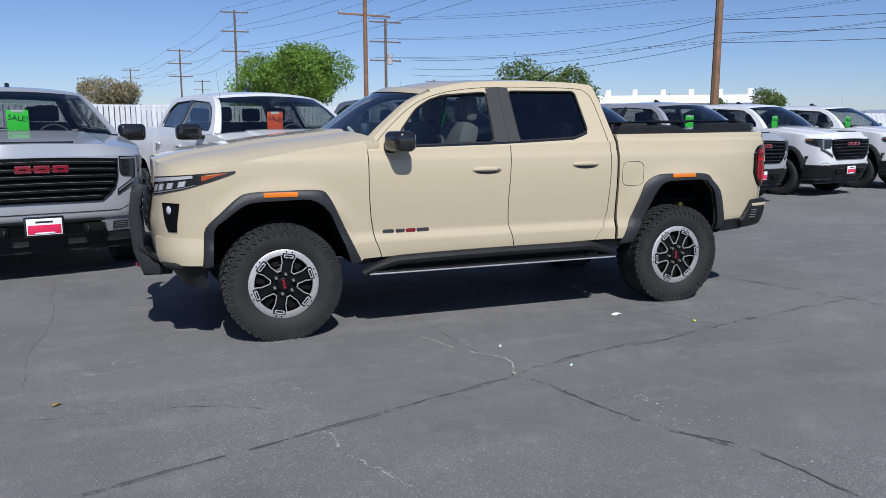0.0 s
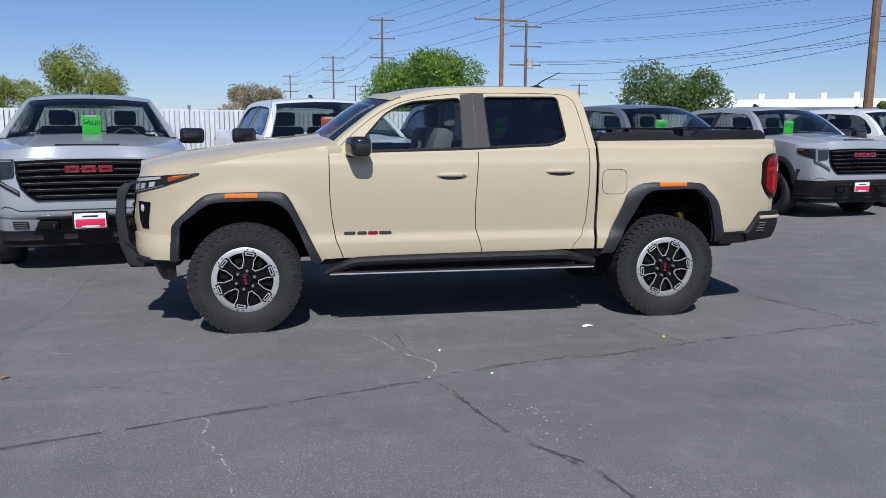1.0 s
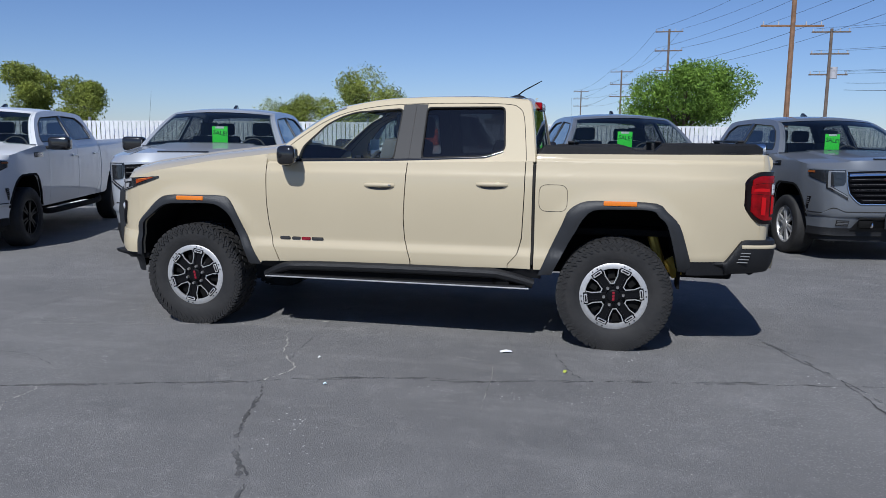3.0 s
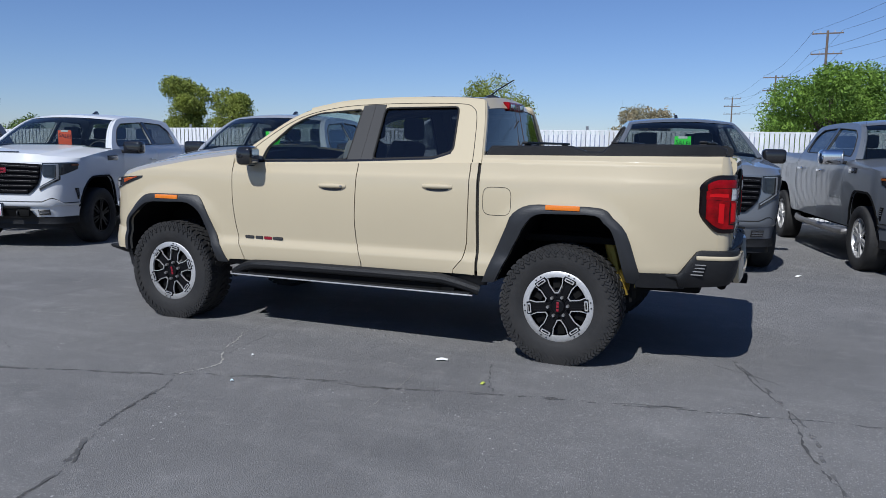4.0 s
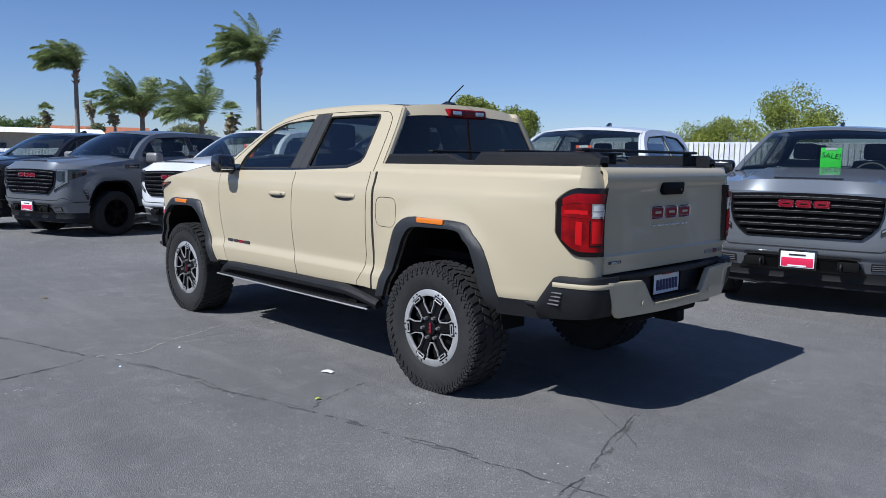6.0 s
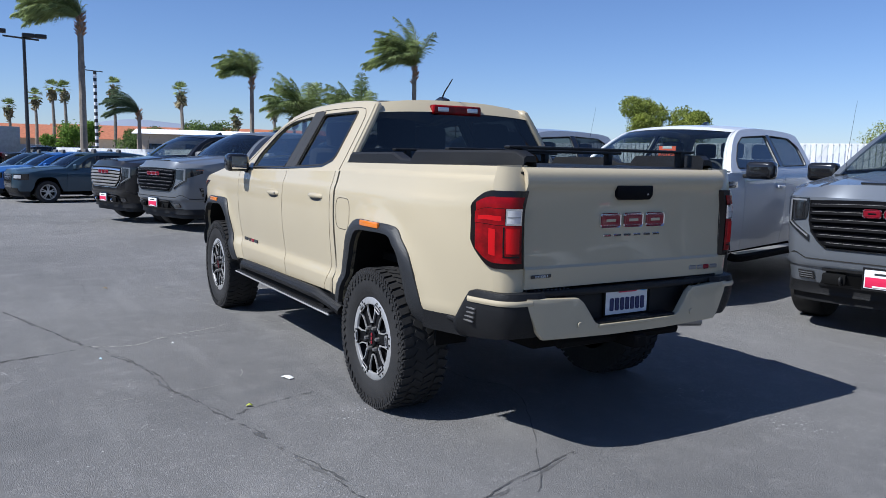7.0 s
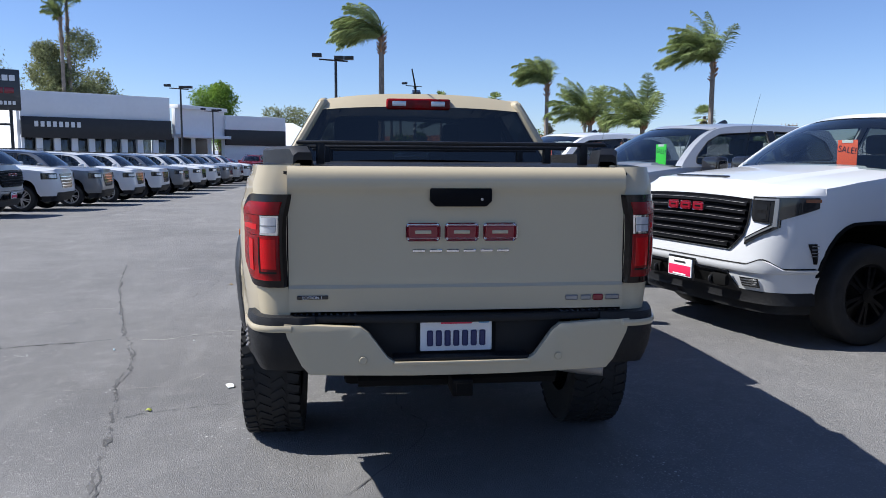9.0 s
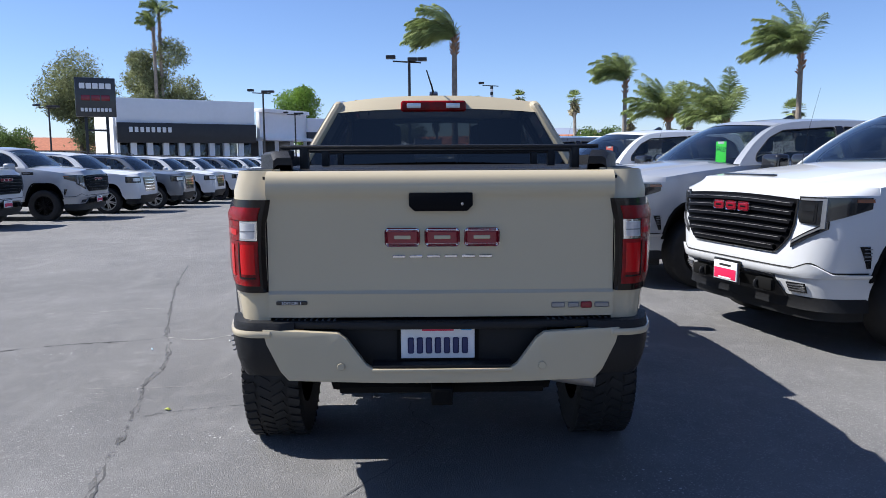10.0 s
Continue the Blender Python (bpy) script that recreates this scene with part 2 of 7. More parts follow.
def tube(path, r, seg=8, bm=None, taper=None, flat=None, cap=True):
    """A round bar along points; taper: its radius at the end. flat: squash of its second axis."""
    bm = bm or bmesh.new()
    pts = [Vector(p) for p in path]
    n = len(pts)
    rings = []
    up = None
    for i, p in enumerate(pts):
        t = (pts[min(i + 1, n - 1)] - pts[max(i - 1, 0)]).normalized()
        if up is None:
            up = Vector((0, 0, 1)) if abs(t.z) < 0.9 else Vector((1, 0, 0))
        s = t.cross(up).normalized()
        up = s.cross(t).normalized()
        rr = r if taper is None else lerp(r, taper, i / max(1, n - 1))
        k = flat or 1.0
        rings.append([bm.verts.new(p + (s * math.cos(a) + up * math.sin(a) * k) * rr) for a in (2 * math.pi * j / seg for j in range(seg))])
    for a, b in zip(rings, rings[1:]):
        for j in range(seg):
            bm.faces.new((a[j], a[(j + 1) % seg], b[(j + 1) % seg], b[j]))
    if cap:
        bm.faces.new(rings[0][::-1])
        bm.faces.new(rings[-1])
    return bm


def lathe(profile, seg=48, bm=None):
    """Turns (radius, offset) points round the y axis."""
    bm = bm or bmesh.new()
    rings = []
    for r, y in profile:
        rings.append([bm.verts.new((r * math.cos(a), y, r * math.sin(a))) for a in (2 * math.pi * j / seg for j in range(seg))])
    for a, b in zip(rings, rings[1:]):
        for j in range(seg):
            bm.faces.new((a[j], a[(j + 1) % seg], b[(j + 1) % seg], b[j]))
    return bm


def empty(name, m=None):
    ob = new(name)
    ob.empty_display_size = 0.3
    if m is not None:
        ob.matrix_basis = m
    return ob


# ---- wheels ----
def tyre_bm(r, w, rim, seg=56):
    h = w / 2
    prof = [(rim - 0.01, -h * 0.80), (rim + 0.006, -h * 0.93), (rim + 0.012, -h * 0.955), (rim + 0.030, -h * 0.975), (rim + 0.034, -h * 0.995), (lerp(rim, r, 0.55), -h * 1.0),
            (lerp(rim, r, 0.82), -h * 0.99), (r - 0.016, -h * 0.945), (r - 0.006, -h * 0.85), (r - 0.004, -h * 0.5), (r - 0.003, 0), (r - 0.005, h * 0.80), (r - 0.018, h * 0.94), (lerp(rim, r, 0.7), h), (rim, h * 0.85)]
    return lathe(prof, seg)


def tread_bm(r, w):
    """The blocks of a tyre: four rows across and wavy ribs down the shoulder."""
    bm = bmesh.new()
    h = w / 2
    n = 46
    cut = 2 * math.pi / n

    def block(m, size):
        vs = [bm.verts.new(m @ Vector((x * size[0] / 2, y * size[1] / 2, z * size[2] / 2))) for x in (-1, 1) for y in (-1, 1) for z in (-1, 1)]
        for f in ((0, 1, 3, 2), (4, 6, 7, 5), (0, 4, 5, 1), (2, 3, 7, 6), (0, 2, 6, 4), (1, 5, 7, 3)):
            bm.faces.new([vs[i] for i in f])
    for i in range(n):
        a = cut * i
        for y, sy, sx, da, skew in ((-h * 0.76, 0.058, 0.030, 0, 14), (-h * 0.27, 0.062, 0.028, 0.5, -30), (h * 0.25, 0.062, 0.028, 0, 30), (h * 0.76, 0.058, 0.030, 0.5, -14)):
            block(Matrix.Rotation(-a - da * cut, 4, "Y") @ Matrix.Translation((r - 0.006, y, 0)) @ Matrix.Rotation(radians(skew), 4, "X"), (0.018, sy, sx + 0.006))
        # shoulder ribs: three short strokes, bent by turns
        for da, cuts in ((0.0, 3), (0.5, 2)):
            for c in range(cuts):
                rr = r - 0.016 - 0.019 * c
                m = Matrix.Rotation(-a - (da + 0.10 * (1 if c % 2 else -1)) * cut, 4, "Y") @ Matrix.Translation((rr, -h * (0.965 + 0.022 * min(c, 2)), 0)) @ Matrix.Rotation(radians(38 if c % 2 else -38), 4, "Y")
                block(m, (0.026, 0.013, 0.014))
    return bm


def polar(r, a, y):
    return (r * math.cos(a), y, r * math.sin(a))


def bar_between(bm, p, q, w, depth):
    """A flat bar between two points of a wheel's face, depth deep behind it."""
    p, q = Vector(p), Vector(q)
    t = (q - p).normalized()
    s = Vector((0, 1, 0)).cross(t) * (w / 2)
    d = Vector((0, depth, 0))
    v = [bm.verts.new(c) for c in (p + s, q + s, q - s, p - s, p + s + d, q + s + d, q - s + d, p - s + d)]
    for f in ((0, 1, 2, 3), (4, 7, 6, 5), (0, 4, 5, 1), (1, 5, 6, 2), (2, 6, 7, 3), (3, 7, 4, 0)):
        bm.faces.new([v[i] for i in f])


def wheel_offroad(parent, r, w, rim):
    """The sand truck's wheel: knobbly tyre, black dish, machined web and ring. Faces -y."""
    wh = empty("wheel")
    wh.parent = parent
    h = w / 2
    ty = part("tyre", tyre_bm(r, w, rim, 64), RUBBER, wh, "knobbly all-terrain tyre")
    tagged(part("tread", tread_bm(r, w), RUBBER, ty, sharp=20), kind="stuff")
    y = -h * 0.86
    dish = lathe([(rim, y + 0.006), (rim - 0.012, y + 0.03), (rim - 0.03, y + 0.075), (rim - 0.06, y + 0.085), (0.10, y + 0.035), (0.075, y + 0.012), (0.0001, y + 0.012)], 48)
    rm = part("rim", dish, RIMBLACK, wh, "black wheel rim with a machined face")
    ring = lathe([(rim + 0.004, y + 0.02), (rim + 0.004, y - 0.006), (rim - 0.004, y - 0.011), (rim - 0.037, y - 0.011), (rim - 0.040, y - 0.006), (rim - 0.040, y + 0.004)], 60)
    part("outer_ring", ring, MACHINED, rm, "machined aluminium ring")
    yy = y - 0.006

    def around(nm, bm, mt, n, off=0.0, sharp=35):
        """n alike pieces round the hub, built at angle 0."""
        one = part(nm, bm, mt, rm, "", Matrix.Rotation(-off, 4, "Y"), sharp)
        for k in range(1, n):
            share(nm, one, rm, Matrix.Rotation(-off - 2 * math.pi * k / n, 4, "Y"))
    web = bmesh.new()
    r0, r1, r2 = rim - 0.036, rim - 0.088, rim - 0.146
    for s in (-1, 1):
        bar_between(web, polar(r0, s * 0.265, yy), polar(r1, s * 0.285, yy), 0.0058, 0.010)
        bar_between(web, polar(r1 + 0.003, s * 0.288, yy), polar(r2, s * 0.13, yy), 0.0058, 0.010)
    bar_between(web, polar(r2, -0.17, yy), polar(r2, 0.17, yy), 0.0058, 0.010)
    around("spoke_edge", web, MACHINED, 6, math.pi / 6, 20)
    around("pocket", box((0.034, 0.010, 0.088), (rim - 0.043, y - 0.009, 0), 0.003), RIMBLACK, 6)
    around("pocket_lip", box((0.025, 0.006, 0.070), (rim - 0.044, y - 0.0135, 0), 0.008), MACHINED, 6)
    around("pocket_slot", box((0.013, 0.006, 0.054), (rim - 0.044, y - 0.0145, 0), 0.005), RIMBLACK, 6)
    bolt = bmesh.new()
    bmesh.ops.create_cone(bolt, cap_ends=True, segments=8, radius1=0.0055, radius2=0.005, depth=0.008, matrix=Matrix.Translation((rim - 0.011, y - 0.012, 0)) @ Matrix.Rotation(math.pi / 2, 4, "X"))
    bolt_two = bolt.copy()
    around("ring_bolt", bolt, RIMBLACK, 6, 0.085)
    around("ring_bolt", bolt_two, RIMBLACK, 6, -0.085)
    sp = bmesh.new()
    bar_between(sp, polar(0.05, 0, y + 0.002), polar(rim - 0.030, 0, y + 0.002), 0.056, 0.05)
    around("spoke", sp, RIMBLACK, 6)
    rib = bmesh.new()
    for s in (-1, 1):
        bar_between(rib, (0.085, y - 0.003, s * 0.020), (rim - 0.062, y - 0.003, s * 0.023), 0.009, 0.008)
    around("spoke_rib", rib, RIMBLACK, 6)
    scoop = bmesh.new()
    bar_between(scoop, polar(rim - 0.115, 0, y + 0.022), polar(rim - 0.045, 0, y + 0.034), 0.050, 0.012)
    around("window_web", scoop, CAVITY, 6, math.pi / 6)
    nut = bmesh.new()
    bmesh.ops.create_cone(nut, cap_ends=True, segments=6, radius1=0.013, radius2=0.010, depth=0.03, matrix=Matrix.Translation(polar(0.070, 0, y - 0.006)) @ Matrix.Rotation(math.pi / 2, 4, "X"))
    around("lug_nut", nut, STEEL, 6)
    part("hub_cap", lathe([(0.050, y + 0.02), (0.047, y - 0.008), (0.040, y - 0.011), (0.038, y - 0.008), (0.0001, y - 0.008)], 24), RIMBLACK, rm)
    mk = bmesh.new()
    for dx in (-0.024, 0, 0.024):
        box((0.019, 0.005, 0.018), (dx, y - 0.010, 0), 0.002, mk)
    part("hub_mark", mk, REDMARK, rm, "red badge", Matrix.Rotation(radians(38), 4, "Y"))
    part("brake_disc", lathe([(0.17, y + 0.10), (0.17, y + 0.12), (0.03, y + 0.12)], 24), STEEL, wh)
    return wh


def wheel_road(parent, r, w, rim, face, spokes=6, twin=True, lod=0):
    """A parked vehicle's wheel with plain spokes of the material face."""
    wh = empty("wheel")
    wh.parent = parent
    h = w / 2
    part("tyre", tyre_bm(r, w, rim, 40 if lod == 0 else 28), RUBBER, wh)
    y = -h * 0.84
    rm = part("rim", lathe([(rim + 0.003, y + 0.02), (rim + 0.003, y - 0.006), (rim - 0.018, y - 0.006), (rim - 0.03, y + 0.03), (rim - 0.04, y + 0.12), (0.0001, y + 0.12)], 36 if lod == 0 else 24), [face], wh)
    if face is not RIMBLACK:
        part("brake_disc", lathe([(rim - 0.05, y + 0.06), (rim - 0.05, y + 0.07), (0.0001, y + 0.07)], 24), CAVITY, rm)
    sp = bmesh.new()
    for k in range(spokes):
        a = 2 * math.pi * k / spokes
        if twin:
            for s in (-1, 1):
                bar_between(sp, polar(0.05, a + s * 0.22, y + 0.004), polar(rim - 0.02, a + s * 0.14 * 6 / spokes, y + 0.006), 0.028, 0.03)
        else:
            bar_between(sp, polar(0.03, a, y + 0.004), polar(rim - 0.02, a, y + 0.006), 0.04, 0.03)
    part("spokes", sp, face, rm, sharp=20)
    part("hub_cap", lathe([(0.065, y + 0.03), (0.06, y - 0.004), (0.0001, y - 0.008)], 18), face, rm)
    return wh


# ---- vehicle bodies: x runs to the rear from the front axle, -y is the driver's side, z from the ground ----
ARCH = [(-0.475, 0.56), (-0.455, 0.68), (-0.42, 0.79), (-0.36, 0.875), (-0.29, 0.925), (-0.21, 0.95), (0.0, 0.955), (0.20, 0.95), (0.265, 0.915), (0.325, 0.835), (0.39, 0.70), (0.44, 0.57), (0.465, 0.52)]
ARCH_OUT = [(-0.575, 0.55), (-0.545, 0.70), (-0.50, 0.82), (-0.435, 0.925), (-0.35, 0.99), (-0.255, 1.022), (0.0, 1.03), (0.245, 1.03), (0.325, 0.985), (0.40, 0.90), (0.475, 0.76), (0.53, 0.62), (0.572, 0.51)]


FRONT_IN = [(-0.467, 0.56), (-0.465, 0.62), (-0.458, 0.72), (-0.443, 0.82), (-0.36, 0.89), (-0.275, 0.953), (-0.19, 0.985), (0.0, 0.992), (0.20, 0.992), (0.315, 0.923), (0.375, 0.81), (0.44, 0.66), (0.49, 0.52)]
FRONT_OUT = [(-0.535, 0.55), (-0.528, 0.62), (-0.520, 0.72), (-0.505, 0.82), (-0.41, 0.915), (-0.30, 1.015), (-0.208, 1.052), (0.0, 1.058), (0.25, 1.058), (0.33, 1.015), (0.41, 0.86), (0.49, 0.69), (0.572, 0.52)]
REAR_IN = [(-0.455, 0.545), (-0.42, 0.62), (-0.375, 0.71), (-0.335, 0.79), (-0.29, 0.87), (-0.245, 0.955), (-0.166, 1.03), (0.0, 1.042), (0.235, 1.042), (0.295, 0.995), (0.352, 0.935), (0.405, 0.76), (0.445, 0.60)]
REAR_OUT = [(-0.560, 0.53), (-0.52, 0.62), (-0.475, 0.73), (-0.43, 0.83), (-0.385, 0.93), (-0.338, 1.03), (-0.215, 1.094), (0.0, 1.098), (0.27, 1.09), (0.35, 1.03), (0.438, 0.937), (0.50, 0.76), (0.553, 0.585)]


def arch_table(xc, k=1.0, dz=0.0):
    return [(xc + x * k, z * k + dz) for x, z in ARCH], [(xc + x * k, z * k + dz) for x, z in ARCH_OUT]


def skin_path(S, n=10):
    """The plan line of the front, from the car's middle round the corner to the side, as (x, y) for the driver's half."""
    out = []
    for i in range(n + 1):
        a = math.pi / 2 * i / n
        cx, sy = math.cos(a) ** S["p"], math.sin(a) ** S["q"]
        out.append((S["xs"] + (S["nose"] - S["xs"]) * cx, -S["ys"] * sy))
    return out


def vehicle(S, name, label, category, at, mat, lod=0):
    """A pickup or an estate body from the shape S, in its paint."""
    car = empty(name, at)
    tagged(car, label, category, S.get("group", ""))
    yf, zt, rk, belt = S["yf"], S["fender_top"], S["rocker"], S["belt"]
    arches = S.get("arches") or [arch_table(xc, S["arch"], S.get("arch_dz", 0.0)) for xc in (0.0, S["wb"])]

    def low(x):
        for inner, _ in arches:
            if inner[0][0] <= x <= inner[-1][0]:
                return float(np.interp(x, [p[0] for p in inner], [p[1] for p in inner]))
        return rk(x)

    def panel(nm, xa, xb, top, nz, xs=None, lab=""):
        """One outer panel on both sides, between the seams xa(z) and xb(z)."""
        made = []
        x0, x1 = xa(0.9), xb(0.9)
        base = sorted(set([x0, x1] + steps(x0, x1, max(4, int((x1 - x0) / (0.10 if lod else 0.06)))) + [p[0] for a in arches for p in a[0] if x0 < p[0] < x1]))
        for s in (-1, 1):
            def f(u, v):
                z = lerp(low(u), top(u), v)
                k = (u - x0) / (x1 - x0)
                x = lerp(xa(z), xb(z), k)
                return (x, s * yf(x, z), z)
            if "rows" in S:
                lo_z, hi_z = rk((x0 + x1) / 2), top((x0 + x1) / 2)
                vs = [0.0] + [(z - lo_z) / (hi_z - lo_z) for z in S["rows"] if lo_z + 0.015 < z < hi_z - 0.008] + [1.0]
            else:
                vs = [0, 0.06, 0.14, 0.22, 0.30, 0.4, 0.5, 0.6, 0.7, 0.8, 0.88, 0.94, 1.0] if lod == 0 else [0, 0.1, 0.25, 0.4, 0.6, 0.75, 0.88, 0.95, 1]
            bm = grid(f, base, vs, (0, -s * 0.022, 0))
            bmesh.ops.remove_doubles(bm, verts=bm.verts, dist=0.0005)
            made.append(part(nm, bm, mat, car, lab))
        return made

    g = 0.0035
    d0, d1, d2 = S["doors"]
    con = lambda fn, off: (lambda z: fn(z) + off)
    panel("fender", lambda z: S["xs"], con(d0, -g), zt, 12)
    fd = panel("front_door", con(d0, g), con(d1, -g), belt, 10)
    rd = panel("rear_door", con(d1, g), con(d2, -g), belt, 10)
    if S["pickup"]:
        panel("cab_corner", con(d2, g), lambda z: S["cab_end"] - 0.012, belt, 6)
        panel("bedside", lambda z: S["cab_end"] + 0.012, lambda z: S["tail"] - 0.06, S["bed_top"], 12)
    else:
        panel("rear_quarter", con(d2, g), lambda z: S["tail"] - 0.06, belt, 12)
    # dark filling behind the seams
    for s in (-1, 1):
        bm = grid(lambda x, v: (x, s * (yf(x, lerp(rk(x) + 0.03, belt(x) - 0.02, v)) - 0.024), lerp(rk(x) + 0.03, belt(x) - 0.02, v)), steps(0.62 * S["arch"], S["wb"] - 0.6 * S["arch"], 14), steps(0, 1, 8))
        part("seam_filler", bm, SEAM, car)
    # hood
    hx = S["cowl"]

    def hood(u, v):
        yy = v * (S["yf"](max(u, S["xs"]), zt(u)) - 0.005)
        pl = S["nose"] + 0.05
        x = lerp(lerp(pl, S["xs"], abs(v) ** 3.2), hx - 0.16 * (1 - v * v), (u - S["xs"]) / (hx - S["xs"]))
        z = zt(lerp(S["xs"], hx, (u - S["xs"]) / (hx - S["xs"]))) + S["crown"] * (1 - abs(v) ** S.get("hood_round", 2.6))
        if abs(v) < S["dome"]:
            z += 0.014
        return (x, yy, z)
    vs = sorted(set(steps(-1, 1, 20) + [S["dome"], -S["dome"], S["dome"] - 0.04, 0.04 - S["dome"]]))
    part("hood", grid(hood, steps(S["xs"], hx, 12), vs, (0, 0, -0.02)), mat, car, sharp=50)
    # nose skin under the hood's lip, addressed by metres from the middle along the plan
    half = skin_path(S, 60)
    run = [0.0]
    for q0, q1 in zip(half, half[1:]):
        run.append(run[-1] + math.hypot(q1[0] - q0[0], q1[1] - q0[1]))
    S["_len"] = run[-1]
    slope = (yf(S["xs"] + 0.01, 0.9) - yf(S["xs"], 0.9)) / 0.01

    def nose_pt(t, z, out=0.0):
        a = min(abs(t), run[-1])
        side = -1 if t < 0 else 1
        hx_, hy_ = [p[0] for p in half], [-p[1] for p in half]
        x, y = float(np.interp(a, run, hx_)), float(np.interp(a, run, hy_))
        e = 0.03
        ax, bx = (float(np.interp(min(max(a + d, 0), run[-1]), run, hx_)) for d in (-e, e))
        ay, by = (float(np.interp(min(max(a + d, 0), run[-1]), run, hy_)) for d in (-e, e))
        n = Vector((-(by - ay), bx - ax))
        n = n.normalized() if n.length > 1e-6 else Vector((-1, 0))
        x += S["nose_lean"](z) * (S["xs"] - x) / (S["xs"] - S["nose"])
        y *= yf(S["xs"], z) / S["ys"] * (1 - slope * (S["xs"] - x) / S["ys"])
        return (x + n.x * out, side * (y + n.y * out), z)
    S["_nose"] = nose_pt

    def hood_edge(t):
        y = nose_pt(t, zn)[1]
        return hood(S["xs"], max(-1, min(1, y / (S["yf"](S["xs"], zt(S["xs"])) - 0.005))))
    ts = steps(-run[-1], run[-1], 56)
    zn = S["nose_top"]
    nose = grid(lambda t, v: nose_pt(t, lerp(S["nose_low"], zn, v)), ts, steps(0, 1, 8))
    part("front_bumper", nose, mat, car)
    lipg = grid(lambda t, v: tuple(Vector(nose_pt(t, zn)).lerp(Vector(hood_edge(t)), v)), ts, [0, 0.5, 1])
    part("nose_lip", lipg, mat, car)
    part("front_valance", grid(lambda t, v: nose_pt(t, lerp(S["nose_low"] - 0.16, S["nose_low"] + 0.01, v), -0.03), ts, steps(0, 1, 3)), PLASTIC, car, "black plastic valance")
    # upper cab: flat leaning sides
    gy = lambda z: S["gy0"] - S["gy1"] * (z - S["gz"])
    outl = smooth_line([(x, z, 0) for x, z in S["roofline"]], 5)
    outl = [(p.x, p.y) for p in outl] + [(x, belt(x) - 0.004) for x in steps(S["roofline"][-1][0], S["roofline"][0][0], 10)]
    for s in (-1, 1):
        putter = lambda p: (p[0], s * gy(p[1]), p[1])
        wins = [smooth_poly(w, 0.035) for w in S["windows"]]
        fr = sheet(outl, wins, putter, (0, -s * 0.03, 0))
        part("cab_side_frame", fr, mat, car, sharp=30)
        for wi, w in enumerate(wins):
            bm = bmesh.new()
            bm.faces.new([bm.verts.new((p[0], s * (gy(p[1]) - 0.012), p[1])) for p in w])
            gl = part("side_window", facing(bm, (0, s, 0.3)), S.get("front_pane", GLASS_FRONT) if wi == 0 else GLASS_DARK, car, "lightly tinted side window" if wi == 0 else "dark privacy glass window")
            gl.visible_shadow = True
            rim = tube([(p[0], s * (gy(p[1]) + 0.001), p[1]) for p in w + [w[0]]], 0.007, 5, cap=False)
            part("window_seal", rim, SEAM, gl)
        for a, b in S["pillars"]:
            q = [(a[0], a[1]), (b[0], b[1]), (b[2], b[3]), (a[2], a[3])]
            bm = bmesh.new()
            lo_, hi_ = [[bm.verts.new((p[0], s * (gy(p[1]) + o), p[1])) for p in q] for o in (-0.005, 0.006)]
            bm.faces.new(hi_)
            for i in range(4):
                bm.faces.new((lo_[i], hi_[i], hi_[(i + 1) % 4], lo_[(i + 1) % 4]))
            part("pillar_cover", bm, S["pillar_mat"], car, "dark pillar cover")
    # windscreen, roof and back of the cab
    ra = S["roofline"]
    iA = S["a_end"]
    apil = smooth_line([(x, z, 0) for x, z in ra[:iA + 1]], 5)
    rpil = smooth_line([(x, z, 0) for x, z in ra[iA:S["r_end"] + 1]], 5)

    def ws(k, v):
        p = apil[k]
        t = k / (len(apil) - 1)
        bow = (1 - v * v)
        return (p.x - lerp(S["bow0"], S["bow1"], t) * bow, v * (gy(p.y) - 0.004), p.y + lerp(0.0, S["roof_crown"], t ** 2) * bow)

    def rf(k, v):
        p = rpil[k]
        t = k / (len(rpil) - 1)
        bow = 1 - abs(v) ** 2.5
        bx = (1 - v * v) * S["bow1"] * (1 - t) ** 2
        return (p.x - bx, v * (gy(p.y) - 0.001), p.y + S["roof_crown"] * bow)
    wv = steps(-1, 1, 14)
    glv = [v * 0.955 for v in wv]
    wsg = part("windscreen", facing(grid(ws, list(range(len(apil))), glv), (-1, 0, 1)), GLASS_CLEAR, car, "clear windscreen")
    for s in (-1, 1):
        strip = grid(lambda k, v: ws(k, s * v), list(range(len(apil))), [0.93, 0.965, 1.0], (0, -s * 0.01, -0.01))
        part("a_pillar", strip, mat, car)
    part("windscreen_band", grid(lambda k, v: Vector(ws(len(apil) - 1, v)).lerp(Vector(ws(len(apil) - 4, v)), k) + Vector((-0.004, 0, 0.004)), [-0.05, 0.2, 0.45, 0.70], glv), mat, wsg)
    part("cowl", grid(lambda k, v: Vector(hood(hx, v)).lerp(Vector(ws(0, v * 0.99)), k) + Vector((0, 0, -0.006)), [0, 0.5, 1.15], wv), PLASTIC, car, "black cowl under the windscreen")
    part("roof", grid(rf, list(range(len(rpil))), steps(-1, 1, 18), (0, 0, -0.012)), mat, car, sharp=50)
    rb = [Vector((x, z, 0)) for x, z in ra[S["r_end"]:]]
    top, bot = rb[0], Vector((ra[-1][0], belt(ra[-1][0]), 0))

    def back(t, v):
        z = lerp(top.y, bot.y, t)
        x = float(np.interp(-z, [-p.y for p in rb], [p.x for p in rb]))
        return (x + 0.03 * (1 - v * v), v * (gy(z) - 0.002), z + S["roof_crown"] * (1 - abs(v) ** 2.5) * (1 - t) ** 3)
    rw = S["rear_glass"]
